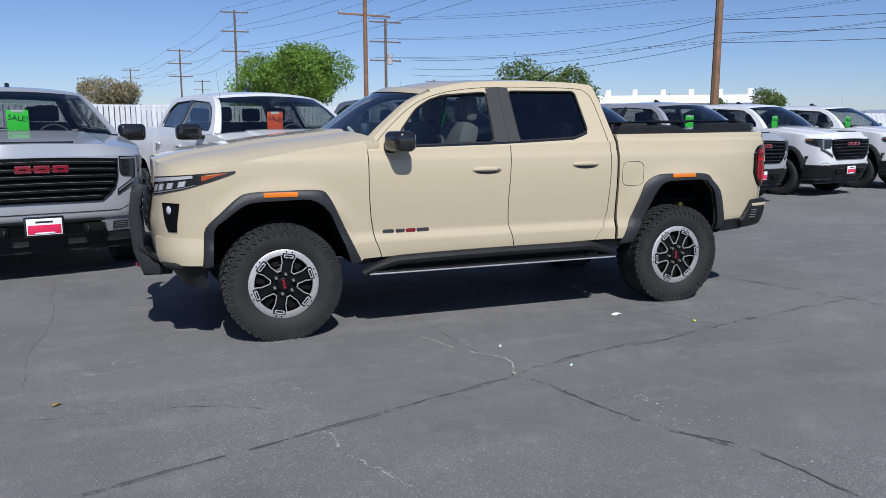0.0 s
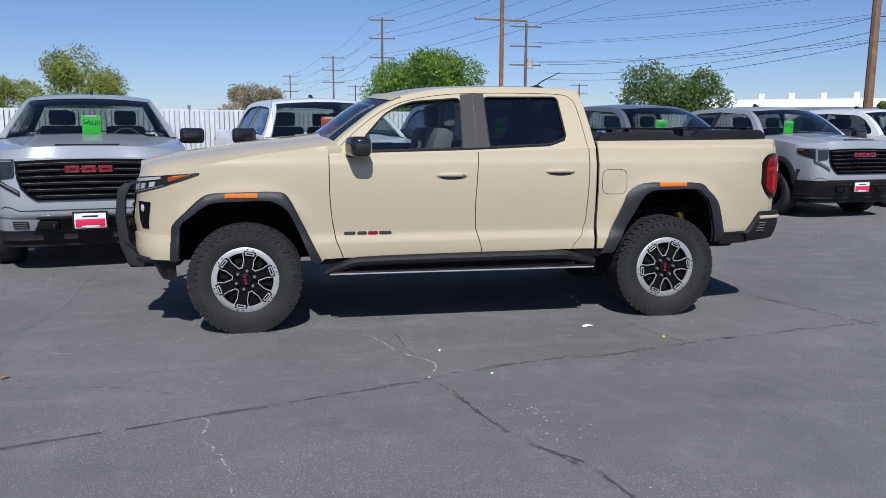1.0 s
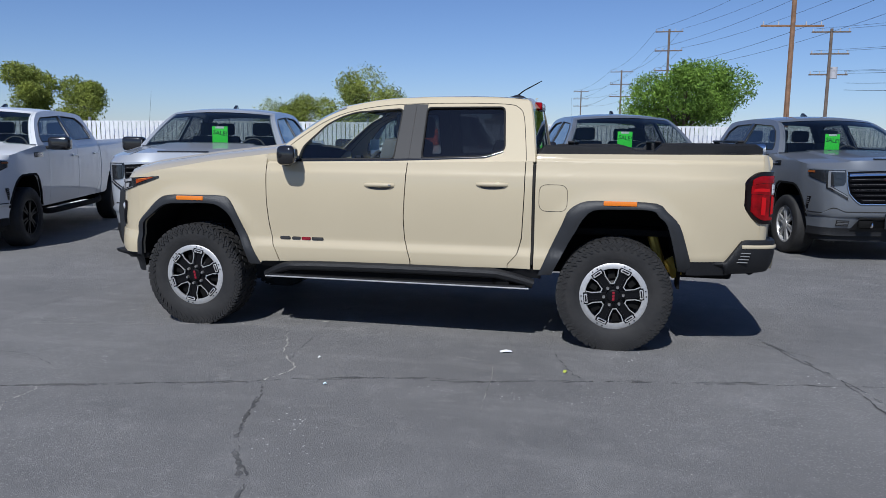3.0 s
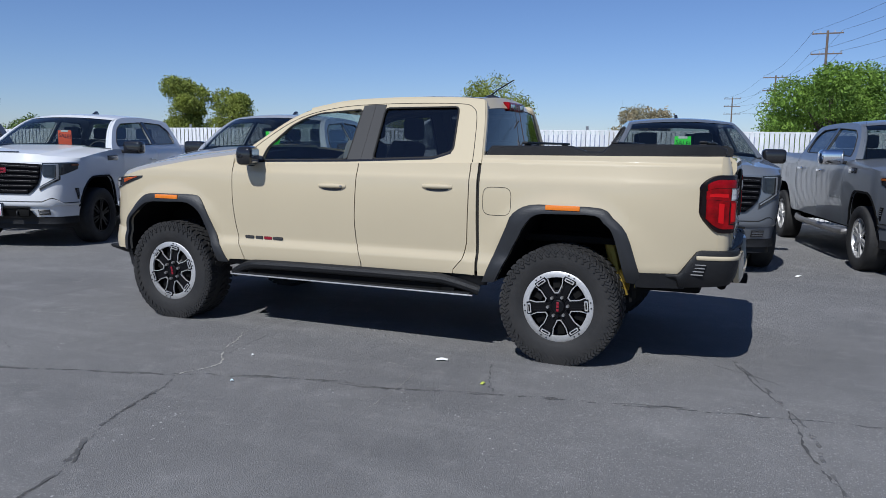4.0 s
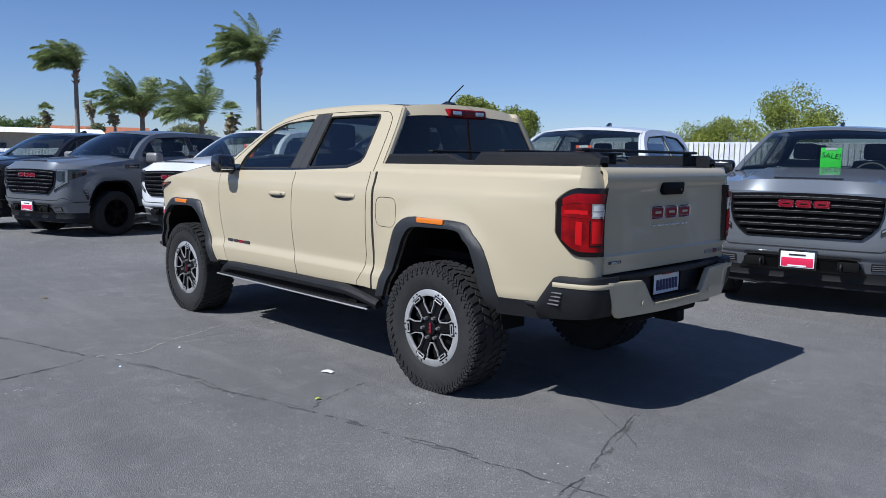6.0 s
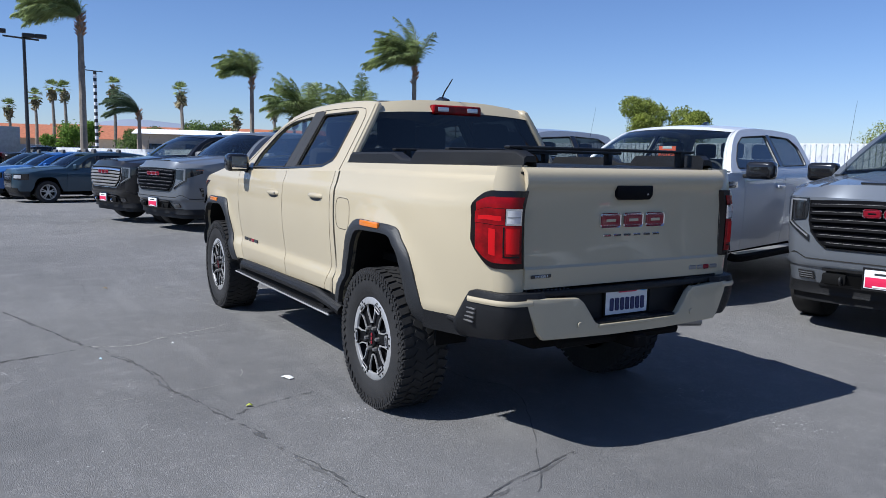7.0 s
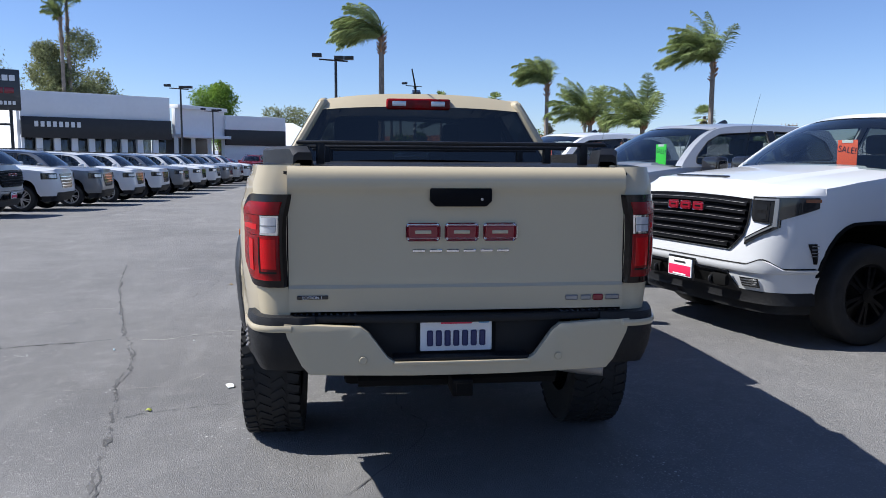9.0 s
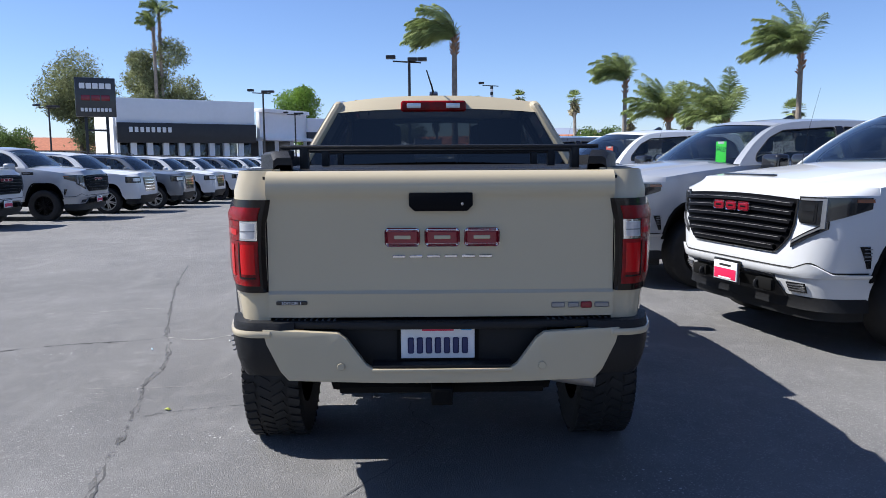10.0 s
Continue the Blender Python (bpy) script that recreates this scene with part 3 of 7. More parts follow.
    bm = grid(back, [0, 0.05, rw[0]], wv)
    grid(back, [rw[1], 1.0], wv, None, bm)
    for s in (-1, 1):
        grid(lambda t, v: back(t, s * v), [rw[0], (rw[0] + rw[1]) / 2, rw[1]], [rw[2], 1.0], None, bm)
    part("cab_back", bm, mat, car)
    part("rear_window", facing(grid(lambda t, v: Vector(back(t, v * rw[2])) - Vector((0.008, 0, 0)), steps(rw[0], rw[1], 4), wv), (1, 0, 0.2)), S.get("rear_pane", GLASS_DARK), car, "tinted rear window")
    # flares, wheel wells, underbody
    for inner, outer in arches:
        for s in (-1, 1):
            if S["flare"]:
                bm = grid(lambda k, v: (lerp(inner[k][0], outer[k][0], v), s * (yf(lerp(inner[k][0], outer[k][0], v), lerp(inner[k][1], outer[k][1], v)) + 0.030 - 0.022 * v ** 3), lerp(inner[k][1], outer[k][1], v)),
                          list(range(len(inner))), [0, 0.12, 0.5, 0.88, 1.0], (0, -s * 0.05, 0))
                part("wheel_flare", bm, S["flare"], car, "wide dark plastic wheel flare" if lod == 0 else "")
            cx = (inner[0][0] + inner[-1][0]) / 2
            # Wells, underbody and floor share a near-black that includes their shade.
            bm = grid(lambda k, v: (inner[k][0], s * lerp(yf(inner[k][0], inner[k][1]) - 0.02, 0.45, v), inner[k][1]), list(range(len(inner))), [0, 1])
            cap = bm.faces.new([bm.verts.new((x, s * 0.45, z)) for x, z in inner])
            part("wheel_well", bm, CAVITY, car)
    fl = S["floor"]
    part("underbody", box((S["tail"] - S["nose"] - 0.35, 0.96, 0.20), ((S["tail"] + S["nose"]) / 2, 0, fl + 0.12), 0.03), CAVITY, car, "underbody with its shade put into a near-black colour")
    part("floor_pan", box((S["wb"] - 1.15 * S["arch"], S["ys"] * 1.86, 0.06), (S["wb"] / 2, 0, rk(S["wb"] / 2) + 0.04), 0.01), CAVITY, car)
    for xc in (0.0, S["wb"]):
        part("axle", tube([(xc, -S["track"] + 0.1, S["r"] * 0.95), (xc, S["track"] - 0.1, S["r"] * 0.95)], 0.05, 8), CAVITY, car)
    # cabin
    gz = S["gz"]
    part("dashboard", box((0.34, S["gy0"] * 1.78, 0.30), (S["cowl"] + 0.34, 0, gz - 0.19), 0.08), DASH, car, "dark dashboard")
    part("cabin_floor", box((S["roofline"][-1][0] - S["cowl"] - 0.1, S["gy0"] * 1.7, 0.05), ((S["roofline"][-1][0] + S["cowl"]) / 2, 0, 0.72), 0.01), DASH, car)
    if S["pickup"]:
        part("back_panel", box((0.05, S["gy0"] * 1.7, gz - 0.74), (S["cab_end"] - 0.09, 0, (gz + 0.70) / 2), 0.02), DASH, car)
    for s in (-1, 1):
        for x in S["seats"]:
            st = empty("seat")
            st.parent = car
            st.matrix_basis = pose(x, s * 0.40, 0.74)
            part("cushion", box((0.52, 0.52, 0.24), (0, 0, 0.13), 0.07), TRIM_IN, st)
            part("backrest", box((0.17, 0.50, 0.62), (0.30, 0, 0.48), 0.07, rot=Matrix.Rotation(radians(14), 4, "Y")), TRIM_IN, st)
            part("headrest", box((0.11, 0.28, 0.20), (0.42, 0, 0.89), 0.05), TRIM_IN, st)
    sw = bmesh.new()
    ring = [(0, 0.185 * math.cos(a), 0.185 * math.sin(a)) for a in (2 * math.pi * i / 20 for i in range(21))]
    tube(ring, 0.016, 6, sw, cap=False)
    box((0.03, 0.34, 0.05), bm=sw)
    part("steering_wheel", sw, DASH, car, "", pose(S["cowl"] + 0.62, -0.40, gz - 0.10, 0, 22, 0))
    return car


def smooth_poly(poly, r=0.03, n=3):
    """Rounds the corners of an outline."""
    out = []
    m = len(poly)
    for i in range(m):
        a, b, c = (Vector((*poly[(i + k) % m], 0)) for k in (-1, 0, 1))
        la, lc = (a - b).length, (c - b).length
        ra = min(r, la * 0.4, lc * 0.4)
        p, q = b + (a - b) / la * ra, b + (c - b) / lc * ra
        for j in range(n + 1):
            t = j / n
            w = p.lerp(b, t).lerp(b.lerp(q, t), t)
            out.append((w.x, w.y))
    return out


def section(zs, ys, front, rear, taper_f, taper_r, rails=None):
    """Half the width by height, drawn in towards both ends."""
    base = table(zs, ys)

    def yf(x, z):
        y = base(z)
        if x < front:
            y -= taper_f * ((front - x) / 0.5) ** 2
        if x > rear:
            k = min(1, max(0, (z - 1.18) / 0.25))
            y -= taper_r * ((x - rear) / 0.4) ** 2 * (1 - (rails or 0) * k * k * (3 - 2 * k))
        return y
    return yf


def mirror_part(car, at, mat, big=1.0, cover=None, tall=0.19, deep=0.16, sweep=0.0, wide=0.25):
    """Both door mirrors: arm, housing, glass. sweep: how far the outer end is drawn back."""
    def swing(bm):
        for v in bm.verts:
            v.co.x += sweep * max(0, abs(v.co.y) - at[1])
        return bm
    for s in (-1, 1):
        m = part("door_mirror", swing(box((deep * big, wide * big, big * tall), (at[0], s * (at[1] + (wide / 2 + 0.005) * big), at[2]), 0.056 * big, seg=4)), cover or mat, car)
        part("mirror_arm", box((0.07, 0.12, 0.05), (at[0] - 0.01, s * (at[1] - 0.03), at[2] - 0.06 * big), 0.018), PLASTIC, m)
        part("mirror_glass", swing(box((0.006, (wide - 0.07) * big, (tall - 0.05) * big), (at[0] + (deep / 2 - 0.001) * big, s * (at[1] + (wide / 2 + 0.005) * big), at[2]))), CHROME, m)
    return car


# ---- the sand-coloured pickup ----
C = dict(pickup=True, wb=3.337, xs=-0.50, nose=-0.87, ys=0.940, p=0.62, q=0.50, tail=4.40, r=0.415, track=0.84, arch=1.0, floor=0.46,
         nose_low=0.56, nose_top=1.13, crown=0.055, dome=0.5, cowl=0.70, hood_round=4.5, gz=1.34, gy0=0.915, gy1=0.59, roof_crown=0.045, bow0=0.26, bow1=0.16,
         cab_end=2.735, flare=FLARE, pillar_mat=PILLAR, a_end=4, r_end=8, rear_glass=(0.15, 0.97, 0.93), seats=(1.20, 2.10), rear_pane=GLASS_CANYON)
_side = section([0.48, 0.55, 0.60, 0.662, 0.672, 0.722, 0.735, 0.80, 0.95, 1.08, 1.17, 1.240, 1.262, 1.285, 1.31, 1.36, 1.378, 1.392, 1.43, 1.46],
                  [0.915, 0.945, 0.953, 0.956, 0.955, 0.937, 0.936, 0.944, 0.960, 0.967, 0.966, 0.962, 0.958, 0.948, 0.940, 0.926, 0.922, 0.907, 0.898, 0.886], -0.30, 3.70, 0.13, 0.052, 0.38)
def eased(line):
    """A rounded run through the points of an arch."""
    return [(q.x, q.y) for q in smooth_line([(x, z, 0) for x, z in line], 3)]


C["arches"] = [([(xc + x, z) for x, z in eased(i)], [(xc + x, z) for x, z in eased(o)]) for xc, i, o in ((0.0, FRONT_IN, FRONT_OUT), (C["wb"], REAR_IN, REAR_OUT))]


def blister(x, z):
    """How far the wings swell out over the wheels."""
    out = 0.0
    for xc, wide, high in ((0.0, 0.70, 0.70), (C["wb"] + 0.01, 0.71, 0.74)):
        r = math.hypot((x - xc) / wide, (z - 0.44) / high) if z > 0.44 else abs(x - xc) / wide
        k = min(1, max(0, (1.02 - r) / 0.16))
        out = max(out, 0.020 * k * k * (3 - 2 * k))
    return out


C["yf"] = lambda x, z: blister(x, z) - 0.004 + (_side(x, z) if x < 3.6 or z > 0.735 else _side(x, 0.735) - 0.030 * ((0.735 - z) / 0.10) ** 2)
C["rows"] = [0.60, 0.655, 0.662, 0.672, 0.69, 0.705, 0.722, 0.735, 0.76, 0.80, 0.87, 0.95, 1.02, 1.08, 1.13, 1.17, 1.21, 1.240, 1.252, 1.262, 1.274, 1.285, 1.31, 1.335, 1.36, 1.372, 1.378, 1.385, 1.392, 1.40, 1.42]
C["fender_top"] = table([-0.62, -0.50, -0.33, 0.18, 0.63, 0.75], [1.16, 1.195, 1.245, 1.335, 1.392, 1.415])
C["rocker"] = table([-0.6, 0.5, 2.8, 3.0, 3.85, 4.10, 4.215, 4.30, 4.4], [0.56, 0.545, 0.575, 0.58, 0.668, 0.672, 0.80, 0.835, 0.84])
C["belt"] = table([0.6, 2.75], [1.318, 1.372])
C["bed_top"] = table([2.7, 4.4], [1.425, 1.440])
C["doors"] = (table([0.56, 0.68, 0.85, 1.02, 1.30], [0.725, 0.675, 0.645, 0.632, 0.632]), table([0.6, 0.75, 0.91, 1.32], [1.800, 1.755, 1.745, 1.770]),
              table([0.6, 0.68, 0.80, 1.1, 1.36], [2.55, 2.62, 2.652, 2.665, 2.668]))
C["nose_lean"] = table([0.40, 0.60, 0.85, 1.13], [0.16, 0.03, 0.0, 0.05])
C["windows"] = [[(0.885, 1.352), (0.905, 1.455), (1.065, 1.625), (1.18, 1.69), (1.30, 1.727), (1.672, 1.757), (1.655, 1.372)],
                [(1.866, 1.766), (2.473, 1.772), (2.502, 1.45), (2.365, 1.402), (1.869, 1.380)]]
C["roofline"] = [(0.635, 1.322), (0.70, 1.418), (0.86, 1.55), (1.04, 1.68), (1.22, 1.758), (1.50, 1.812), (1.80, 1.832), (2.20, 1.838), (2.60, 1.822), (2.675, 1.765), (2.735, 1.372)]
C["pillars"] = [((1.658, 1.372, 1.676, 1.786), (1.7715, 1.376, 1.7775, 1.794)), ((1.7735, 1.376, 1.7795, 1.794), (1.870, 1.378, 1.868, 1.792))]
CANYON_AT = pose(0.879, 6.3575, 0, 0, 0, 0.3)


def bars(parent, name, mat, at, widths, h, gap, axis, out, thick=0.006, label=""):
    """Lettering drawn as plain blocks in a row. axis: 'x' along a side, 'y' along a front or back."""
    bm = bmesh.new()
    total = sum(widths) + gap * (len(widths) - 1)
    c = -total / 2
    for w in widths:
        size, off = ((w, thick, h), (c + w / 2, 0, 0)) if axis == "x" else ((thick, w, h), (0, c + w / 2, 0))
        box(size, (at[0] + off[0], at[1] + off[1], at[2]), min(w, h) * 0.18, bm, seg=1)
        c += w + gap
    return part(name, bm, mat, parent, label)


def badge(parent, at, w, h, face, turn=0, inner=None):
    """The maker's badge: three red blocks edged in chrome on a front or a back."""
    m = pose(*at, 0, 0, turn)
    lw = (w - 2 * 0.035 * w) / 3
    for k in (-1, 0, 1):
        y = k * (lw + 0.035 * w)
        e = part("badge_block", box((0.010, lw, h), (0, y, 0), h * 0.16, seg=1), CHROME, parent, "chrome-edged red block", m)
        part("badge_face", box((0.012, lw - h * 0.17, h * 0.80), (face * 0.003, y, 0), h * 0.12, seg=1), REDMARK, e, "red enamel")
        part("badge_slot", box((0.014, lw * 0.50, h * 0.26), (face * 0.004, y, 0), h * 0.06, seg=1), inner or GRILLEBLACK, e)



LETTERPALE = material("pale_letter_paint", (0.62, 0.62, 0.62), 0.4)


def lettered(name, text, size, mat, parent):
    """A word as a thin raised mesh, centred, reading along its own x."""
    cu = bpy.data.curves.new(name, "FONT")
    cu.body = text
    cu.size = size
    cu.align_x = "CENTER"
    cu.extrude = 0.001
    tmp = bpy.data.objects.new("tmp", cu)
    me = bpy.data.meshes.new_from_object(tmp)
    bpy.data.objects.remove(tmp)
    me.materials.append(mat)
    ob = new(name, me)
    ob.parent = parent
    return ob


def canyon():
    S = C
    car = vehicle(S, "pickup_truck", "sand tan crew cab pickup with black flares parked on asphalt", "truck", CANYON_AT, SAND)
    yf = S["yf"]
    nose_pt, LEN = S["_nose"], S["_len"]
    for xc in (0.0, S["wb"]):
        for s in (-1, 1):
            w = wheel_offroad(car, 0.415, 0.285, 0.243)
            w.matrix_basis = pose(xc, s * 0.842, 0.405, 0, (53 if xc else 41), 0 if s < 0 else 180)
    mirror_part(car, (0.815, 0.925, 1.388), GLOSSBLACK, 1.0, None, 0.150, 0.150, 0.26, 0.205)
    for s in (-1, 1):
        for x, z in ((1.56, 1.172), (2.425, 1.196)):
            def pull(u, k):
                e = 1 - abs(u) ** 5
                w_ = 0.019 * (1 - 0.25 * u * u)
                q = ((0.0, w_), (0.014 * e + 0.002, w_ * 0.92), (0.024 * e + 0.003, w_ * 0.35), (0.023 * e + 0.003, -w_ * 0.4), (0.013 * e + 0.002, -w_ * (0.95 - 0.25 * abs(u))), (0.0, -w_ * 0.8))[k]
                return (x + 0.118 * u, s * (yf(x, z) + q[0]), z + q[1] - 0.003 * u * u)
            hd = part("door_handle", grid(pull, steps(-1, 1, 16), list(range(6))), SAND, car, "", None, 60)
            # The door has no recess; a flat grey half-oval paints its shade.
            part("handle_cup", grid(lambda u, k: (x + 0.095 * u, s * (yf(x, z - 0.02) + 0.0015), z - 0.012 - 0.026 * k * math.sqrt(max(0, 1 - u * u))), steps(-1, 1, 14), [0, 1]), TRIM_IN, hd, "flat grey patch painted as the finger recess's shade")
            if x < 2:
                part("handle_lock", box((0.020, 0.006, 0.012), (x + 0.085, s * (yf(x, z) + 0.022), z + 0.001), 0.004), STEEL, hd)
        # marker lamps on the flares
        for xc, zz in ((-0.005, 1.022), (S["wb"] + 0.019, 1.072)):
            part("marker_lamp", box((0.235, 0.016, 0.034), (xc, s * (yf(xc, zz) + 0.026), zz + 0.012), 0.007), AMBER, car, "amber side marker lamp")
        # side step
        st = empty("side_step")
        st.parent = car
        ln = smooth_line([(0.60, s * 0.90, 0.425), (0.78, s * 0.955, 0.505), (0.95, s * 0.975, 0.525), (1.6, s * 0.98, 0.535), (2.35, s * 0.975, 0.535), (2.52, s * 0.955, 0.52), (2.74, s * 0.90, 0.455)], 5)
        part("step_tube", tube(ln, 0.038, 10), PLASTIC, st, "black tubular side step")
        part("step_pad", box((2.05, 0.16, 0.022), (1.67, s * 0.90, 0.435), 0.006, rot=None), PLASTIC, st)
        part("step_riser", box((1.80, 0.02, 0.085), (1.67, s * 0.950, 0.470), 0.006), CAVITY, st)
        part("step_edge", box((2.10, 0.012, 0.010), (1.67, s * 0.985, 0.430), 0.003), MACHINED, st, "thin bright edge strip")
        for x in (0.85, 1.65, 2.45):
            part("step_bracket", box((0.06, 0.22, 0.10), (x, s * 0.85, 0.48), 0.012), CAVITY, st)
        # badge on the front door: blocks for the letters
        for i, (w, t) in enumerate(((0.085, 0), (0.07, 0), (0.075, 1), (0.095, 0))):
            x = (0.735, 0.835, 0.915, 1.0)[i]
            part("door_badge", box((w, 0.005, 0.024), (x + w / 2, s * (yf(x, 0.735) + 0.003), 0.735), 0.006, seg=1), REDMARK if t else PILLAR, car, "red letter block" if t else "grey letter block")
        part("bed_sill", grid(lambda x, v: (x, s * (yf(x, 0.70) - 0.004 - 0.02 * (1 - v)), lerp(0.575, 0.676, v)), steps(3.84, 4.14, 6), [0, 0.5, 1], (0, -s * 0.03, 0)), PLASTIC, car, "black lower edge behind the wheel")
        part("door_sill", grid(lambda x, v: (x, s * (yf(x, 0.56) - 0.012 - 0.03 * (1 - v)), lerp(0.50, 0.572, v)), steps(0.56, 2.80, 10), [0, 0.5, 1], (0, -s * 0.03, 0)), PLASTIC, car)
        # rear roof corners, cab gap
        part("cab_gap", box((0.016, 0.03, 0.72), (2.735, s * 0.905, 0.96), 0.0), SEAM, car)
    # fuel door, driver's side
    ring = smooth_poly([(2.775, 1.01), (2.98, 1.01), (2.98, 1.205), (2.775, 1.205)], 0.06, 5)
    part("fuel_door_seam", tube([(x, -(yf(x, z) + 0.0005), z) for x, z in ring + [ring[0]]], 0.0018, 5, cap=False), SEAM, car)
    # headlamps round the corner
    for s in (-1, 1):
        side = lambda d: s * (LEN - d)

        def lamp_pt(u, v, out):
            """u: metres from the corner, below 0 round the nose, above 0 back along the fender."""
            k = min(1, max(0, (u + 0.52) / 0.72))
            z = lerp(lerp(1.030, 1.186, k ** 1.7), lerp(1.150, 1.200, k), v)
            if u <= 0:
                return nose_pt(side(-u), z, out)
            x = S["xs"] + u
            return (x, s * (yf(x, z) + out), z)
        hl = part("headlamp", grid(lambda u, v: lamp_pt(u, v, 0.006), steps(-0.52, 0.20, 16), [0, 0.33, 0.66, 1], (0.01, -s * 0.012, 0)), LAMPDARK, car, "dark headlamp with clear and amber lenses")
        part("lamp_turn", grid(lambda u, v: lamp_pt(u, lerp(v, 0.9, max(0, u) / 0.3), 0.010), steps(-0.02, 0.15, 6), [0.30, 0.5, 0.80], None), REDAMBER, hl, "amber turn lens")
        part("lamp_turn_edge", grid(lambda u, v: lamp_pt(u, v, 0.0125), steps(0.01, 0.09, 4), [0.70, 0.80], None), AMBER, hl)
        for k in range(4):
            u0 = -0.47 + k * 0.092
            part("lamp_cell", grid(lambda u, v: lamp_pt(u + 0.03 * v, v, 0.012), steps(u0, u0 + 0.046, 2), [0.20, 0.38, 0.56], (0.006, -s * 0.004, 0)), CLEARLENS, hl, "small clear projector lens")
        part("lamp_shelf", grid(lambda u, v: lamp_pt(u, v, 0.010), steps(-0.50, -0.06, 8), [0.06, 0.13], None), LAMPGREY, hl)
        part("lamp_strip", grid(lambda u, v: lamp_pt(u, v, 0.012), steps(-0.50, -0.08, 8), [0.70, 0.92], None), CLEARLENS, hl)
        # fog lamp pocket
        part("fog_pocket", grid(lambda u, v: nose_pt(side(lerp(0.20, u, 0.45 + 0.55 * v)), lerp(0.79, 0.985, v), 0.006), steps(0.17, 0.32, 5), steps(0, 1, 4)), GRILLEBLACK, car, "black fog lamp pocket")
        part("fog_lamp", box((0.068, 0.068, 0.068), tuple(Vector(nose_pt(side(0.245), 0.935, -0.020))), 0.033, seg=4), CLEARLENS, car, "round fog lamp")
        part("tow_hook", tube(smooth_line([(-0.72, s * 0.36, 0.52), (-0.90, s * 0.36, 0.50), (-0.95, s * 0.33, 0.50), (-0.90, s * 0.30, 0.50), (-0.74, s * 0.30, 0.52)], 4), 0.016, 6), REDHOOK, car, "red tow hook")
    for s in (-1, 1):
        part("bumper_wing", grid(lambda d, v: nose_pt(s * (LEN - d), lerp(0.565, 0.745, v), (0.028 - 0.014 * v) * min(1, d / 0.12 + 0.12)), steps(0.0, 0.42, 10), steps(0, 1, 4), (0.02, -s * 0.012, 0)), SAND, car)
        chin = [(-0.80, 0.578), (-0.76, 0.548), (-0.62, 0.515), (-0.51, 0.503), (-0.46, 0.52), (-0.46, 0.585)]
        part("bumper_chin", prism(chin, s * 0.52, s * 0.885, "y", 0.03, seg=3), PLASTIC, car, "black swept lower bumper corner")
    # grille and its bars
    gr = part("grille", grid(lambda i, v: nose_pt(i, lerp(0.76, 1.10, v), 0.010), steps(-0.62, 0.62, 16), steps(0, 1, 4)), GRILLEBLACK, car, "black grille")
    for k in range(5):
        part("grille_bar", grid(lambda i, v: nose_pt(i, 0.79 + k * 0.066 + v * 0.022, 0.022), steps(-0.58, 0.58, 14), [0, 1], (0.012, 0, 0)), PLASTIC, gr)
    # push bar
    pb = empty("push_bar", Matrix.Translation((0.085, 0, 0)))
    pb.parent = car
    for s in (-1, 1):
        plate = [(-0.88, 0.44), (-1.00, 0.46), (-1.055, 0.62), (-1.075, 0.86), (-1.05, 1.04), (-0.99, 1.10), (-0.95, 1.08), (-0.99, 1.00), (-1.00, 0.86), (-0.985, 0.66), (-0.93, 0.54), (-0.86, 0.50)]
        part("upright", prism(plate, s * 0.47, s * 0.51, "y", 0.006), FLARE, pb, "black push bar plate")
        part("foot_bracket", box((0.20, 0.05, 0.16), (-0.90, s * 0.47, 0.52), 0.015), PLASTIC, pb)
    part("cross_bar", tube([(-1.01, -0.50, 1.06), (-1.01, 0.50, 1.06)], 0.022, 8), FLARE, pb)
    part("skid_plate", grid(lambda u, v: (lerp(-1.02, -0.70, v), lerp(-0.52, 0.52, u), lerp(0.66, 0.42, v)), steps(0, 1, 6), steps(0, 1, 4), (0, 0, -0.02)), PLASTIC, pb)
    # bed rails, cover and rack
    for s in (-1, 1):
        top = table([2.76, 2.80, 3.36, 3.47, 3.58, 3.63, 4.30, 4.345], [1.44, 1.492, 1.498, 1.462, 1.463, 1.512, 1.516, 1.490])

        def cap(x, k):
            y = yf(x, 1.446) - 0.012 - 0.115 * max(0, (x - 3.6) / 0.75)
            return [(x, s * y, C["bed_top"](x) - 0.012), (x, s * (y - 0.004), top(x) - 0.012), (x, s * (y - 0.02), top(x)), (x, s * (y - 0.075), top(x)), (x, s * (y - 0.09), 1.40)][k]
        part("bed_rail", grid(lambda x, v: (x, s * (yf(x, C["bed_top"](x)) - 0.16 * v), C["bed_top"](x) + 0.006 * v), steps(2.752, 4.345, 14), [0, 0.1, 0.4, 1], (0, 0, -0.02)), SAND, car)
        part("bed_rail_cap", grid(cap, [2.76, 2.79, 2.80, 3.0, 3.2, 3.36, 3.47, 3.58, 3.63, 3.8, 4.0, 4.2, 4.30, 4.345, 4.35], list(range(5)), (0, 0, -0.03)), PLASTIC, car, "black plastic bed rail cap")
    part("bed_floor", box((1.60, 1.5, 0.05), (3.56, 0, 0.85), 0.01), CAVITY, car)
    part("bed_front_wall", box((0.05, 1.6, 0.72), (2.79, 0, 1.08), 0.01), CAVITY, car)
    part("bed_cover", grid(lambda u, v: (lerp(2.80, 4.33, u), lerp(-0.80, 0.80, v), 1.435 + 0.012 * math.sin(u * 9) ** 2), steps(0, 1, 16), [0, 1], (0, 0, -0.03)), PLASTIC, car, "black folding bed cover")
    rk = empty("bed_rack")
    rk.parent = car
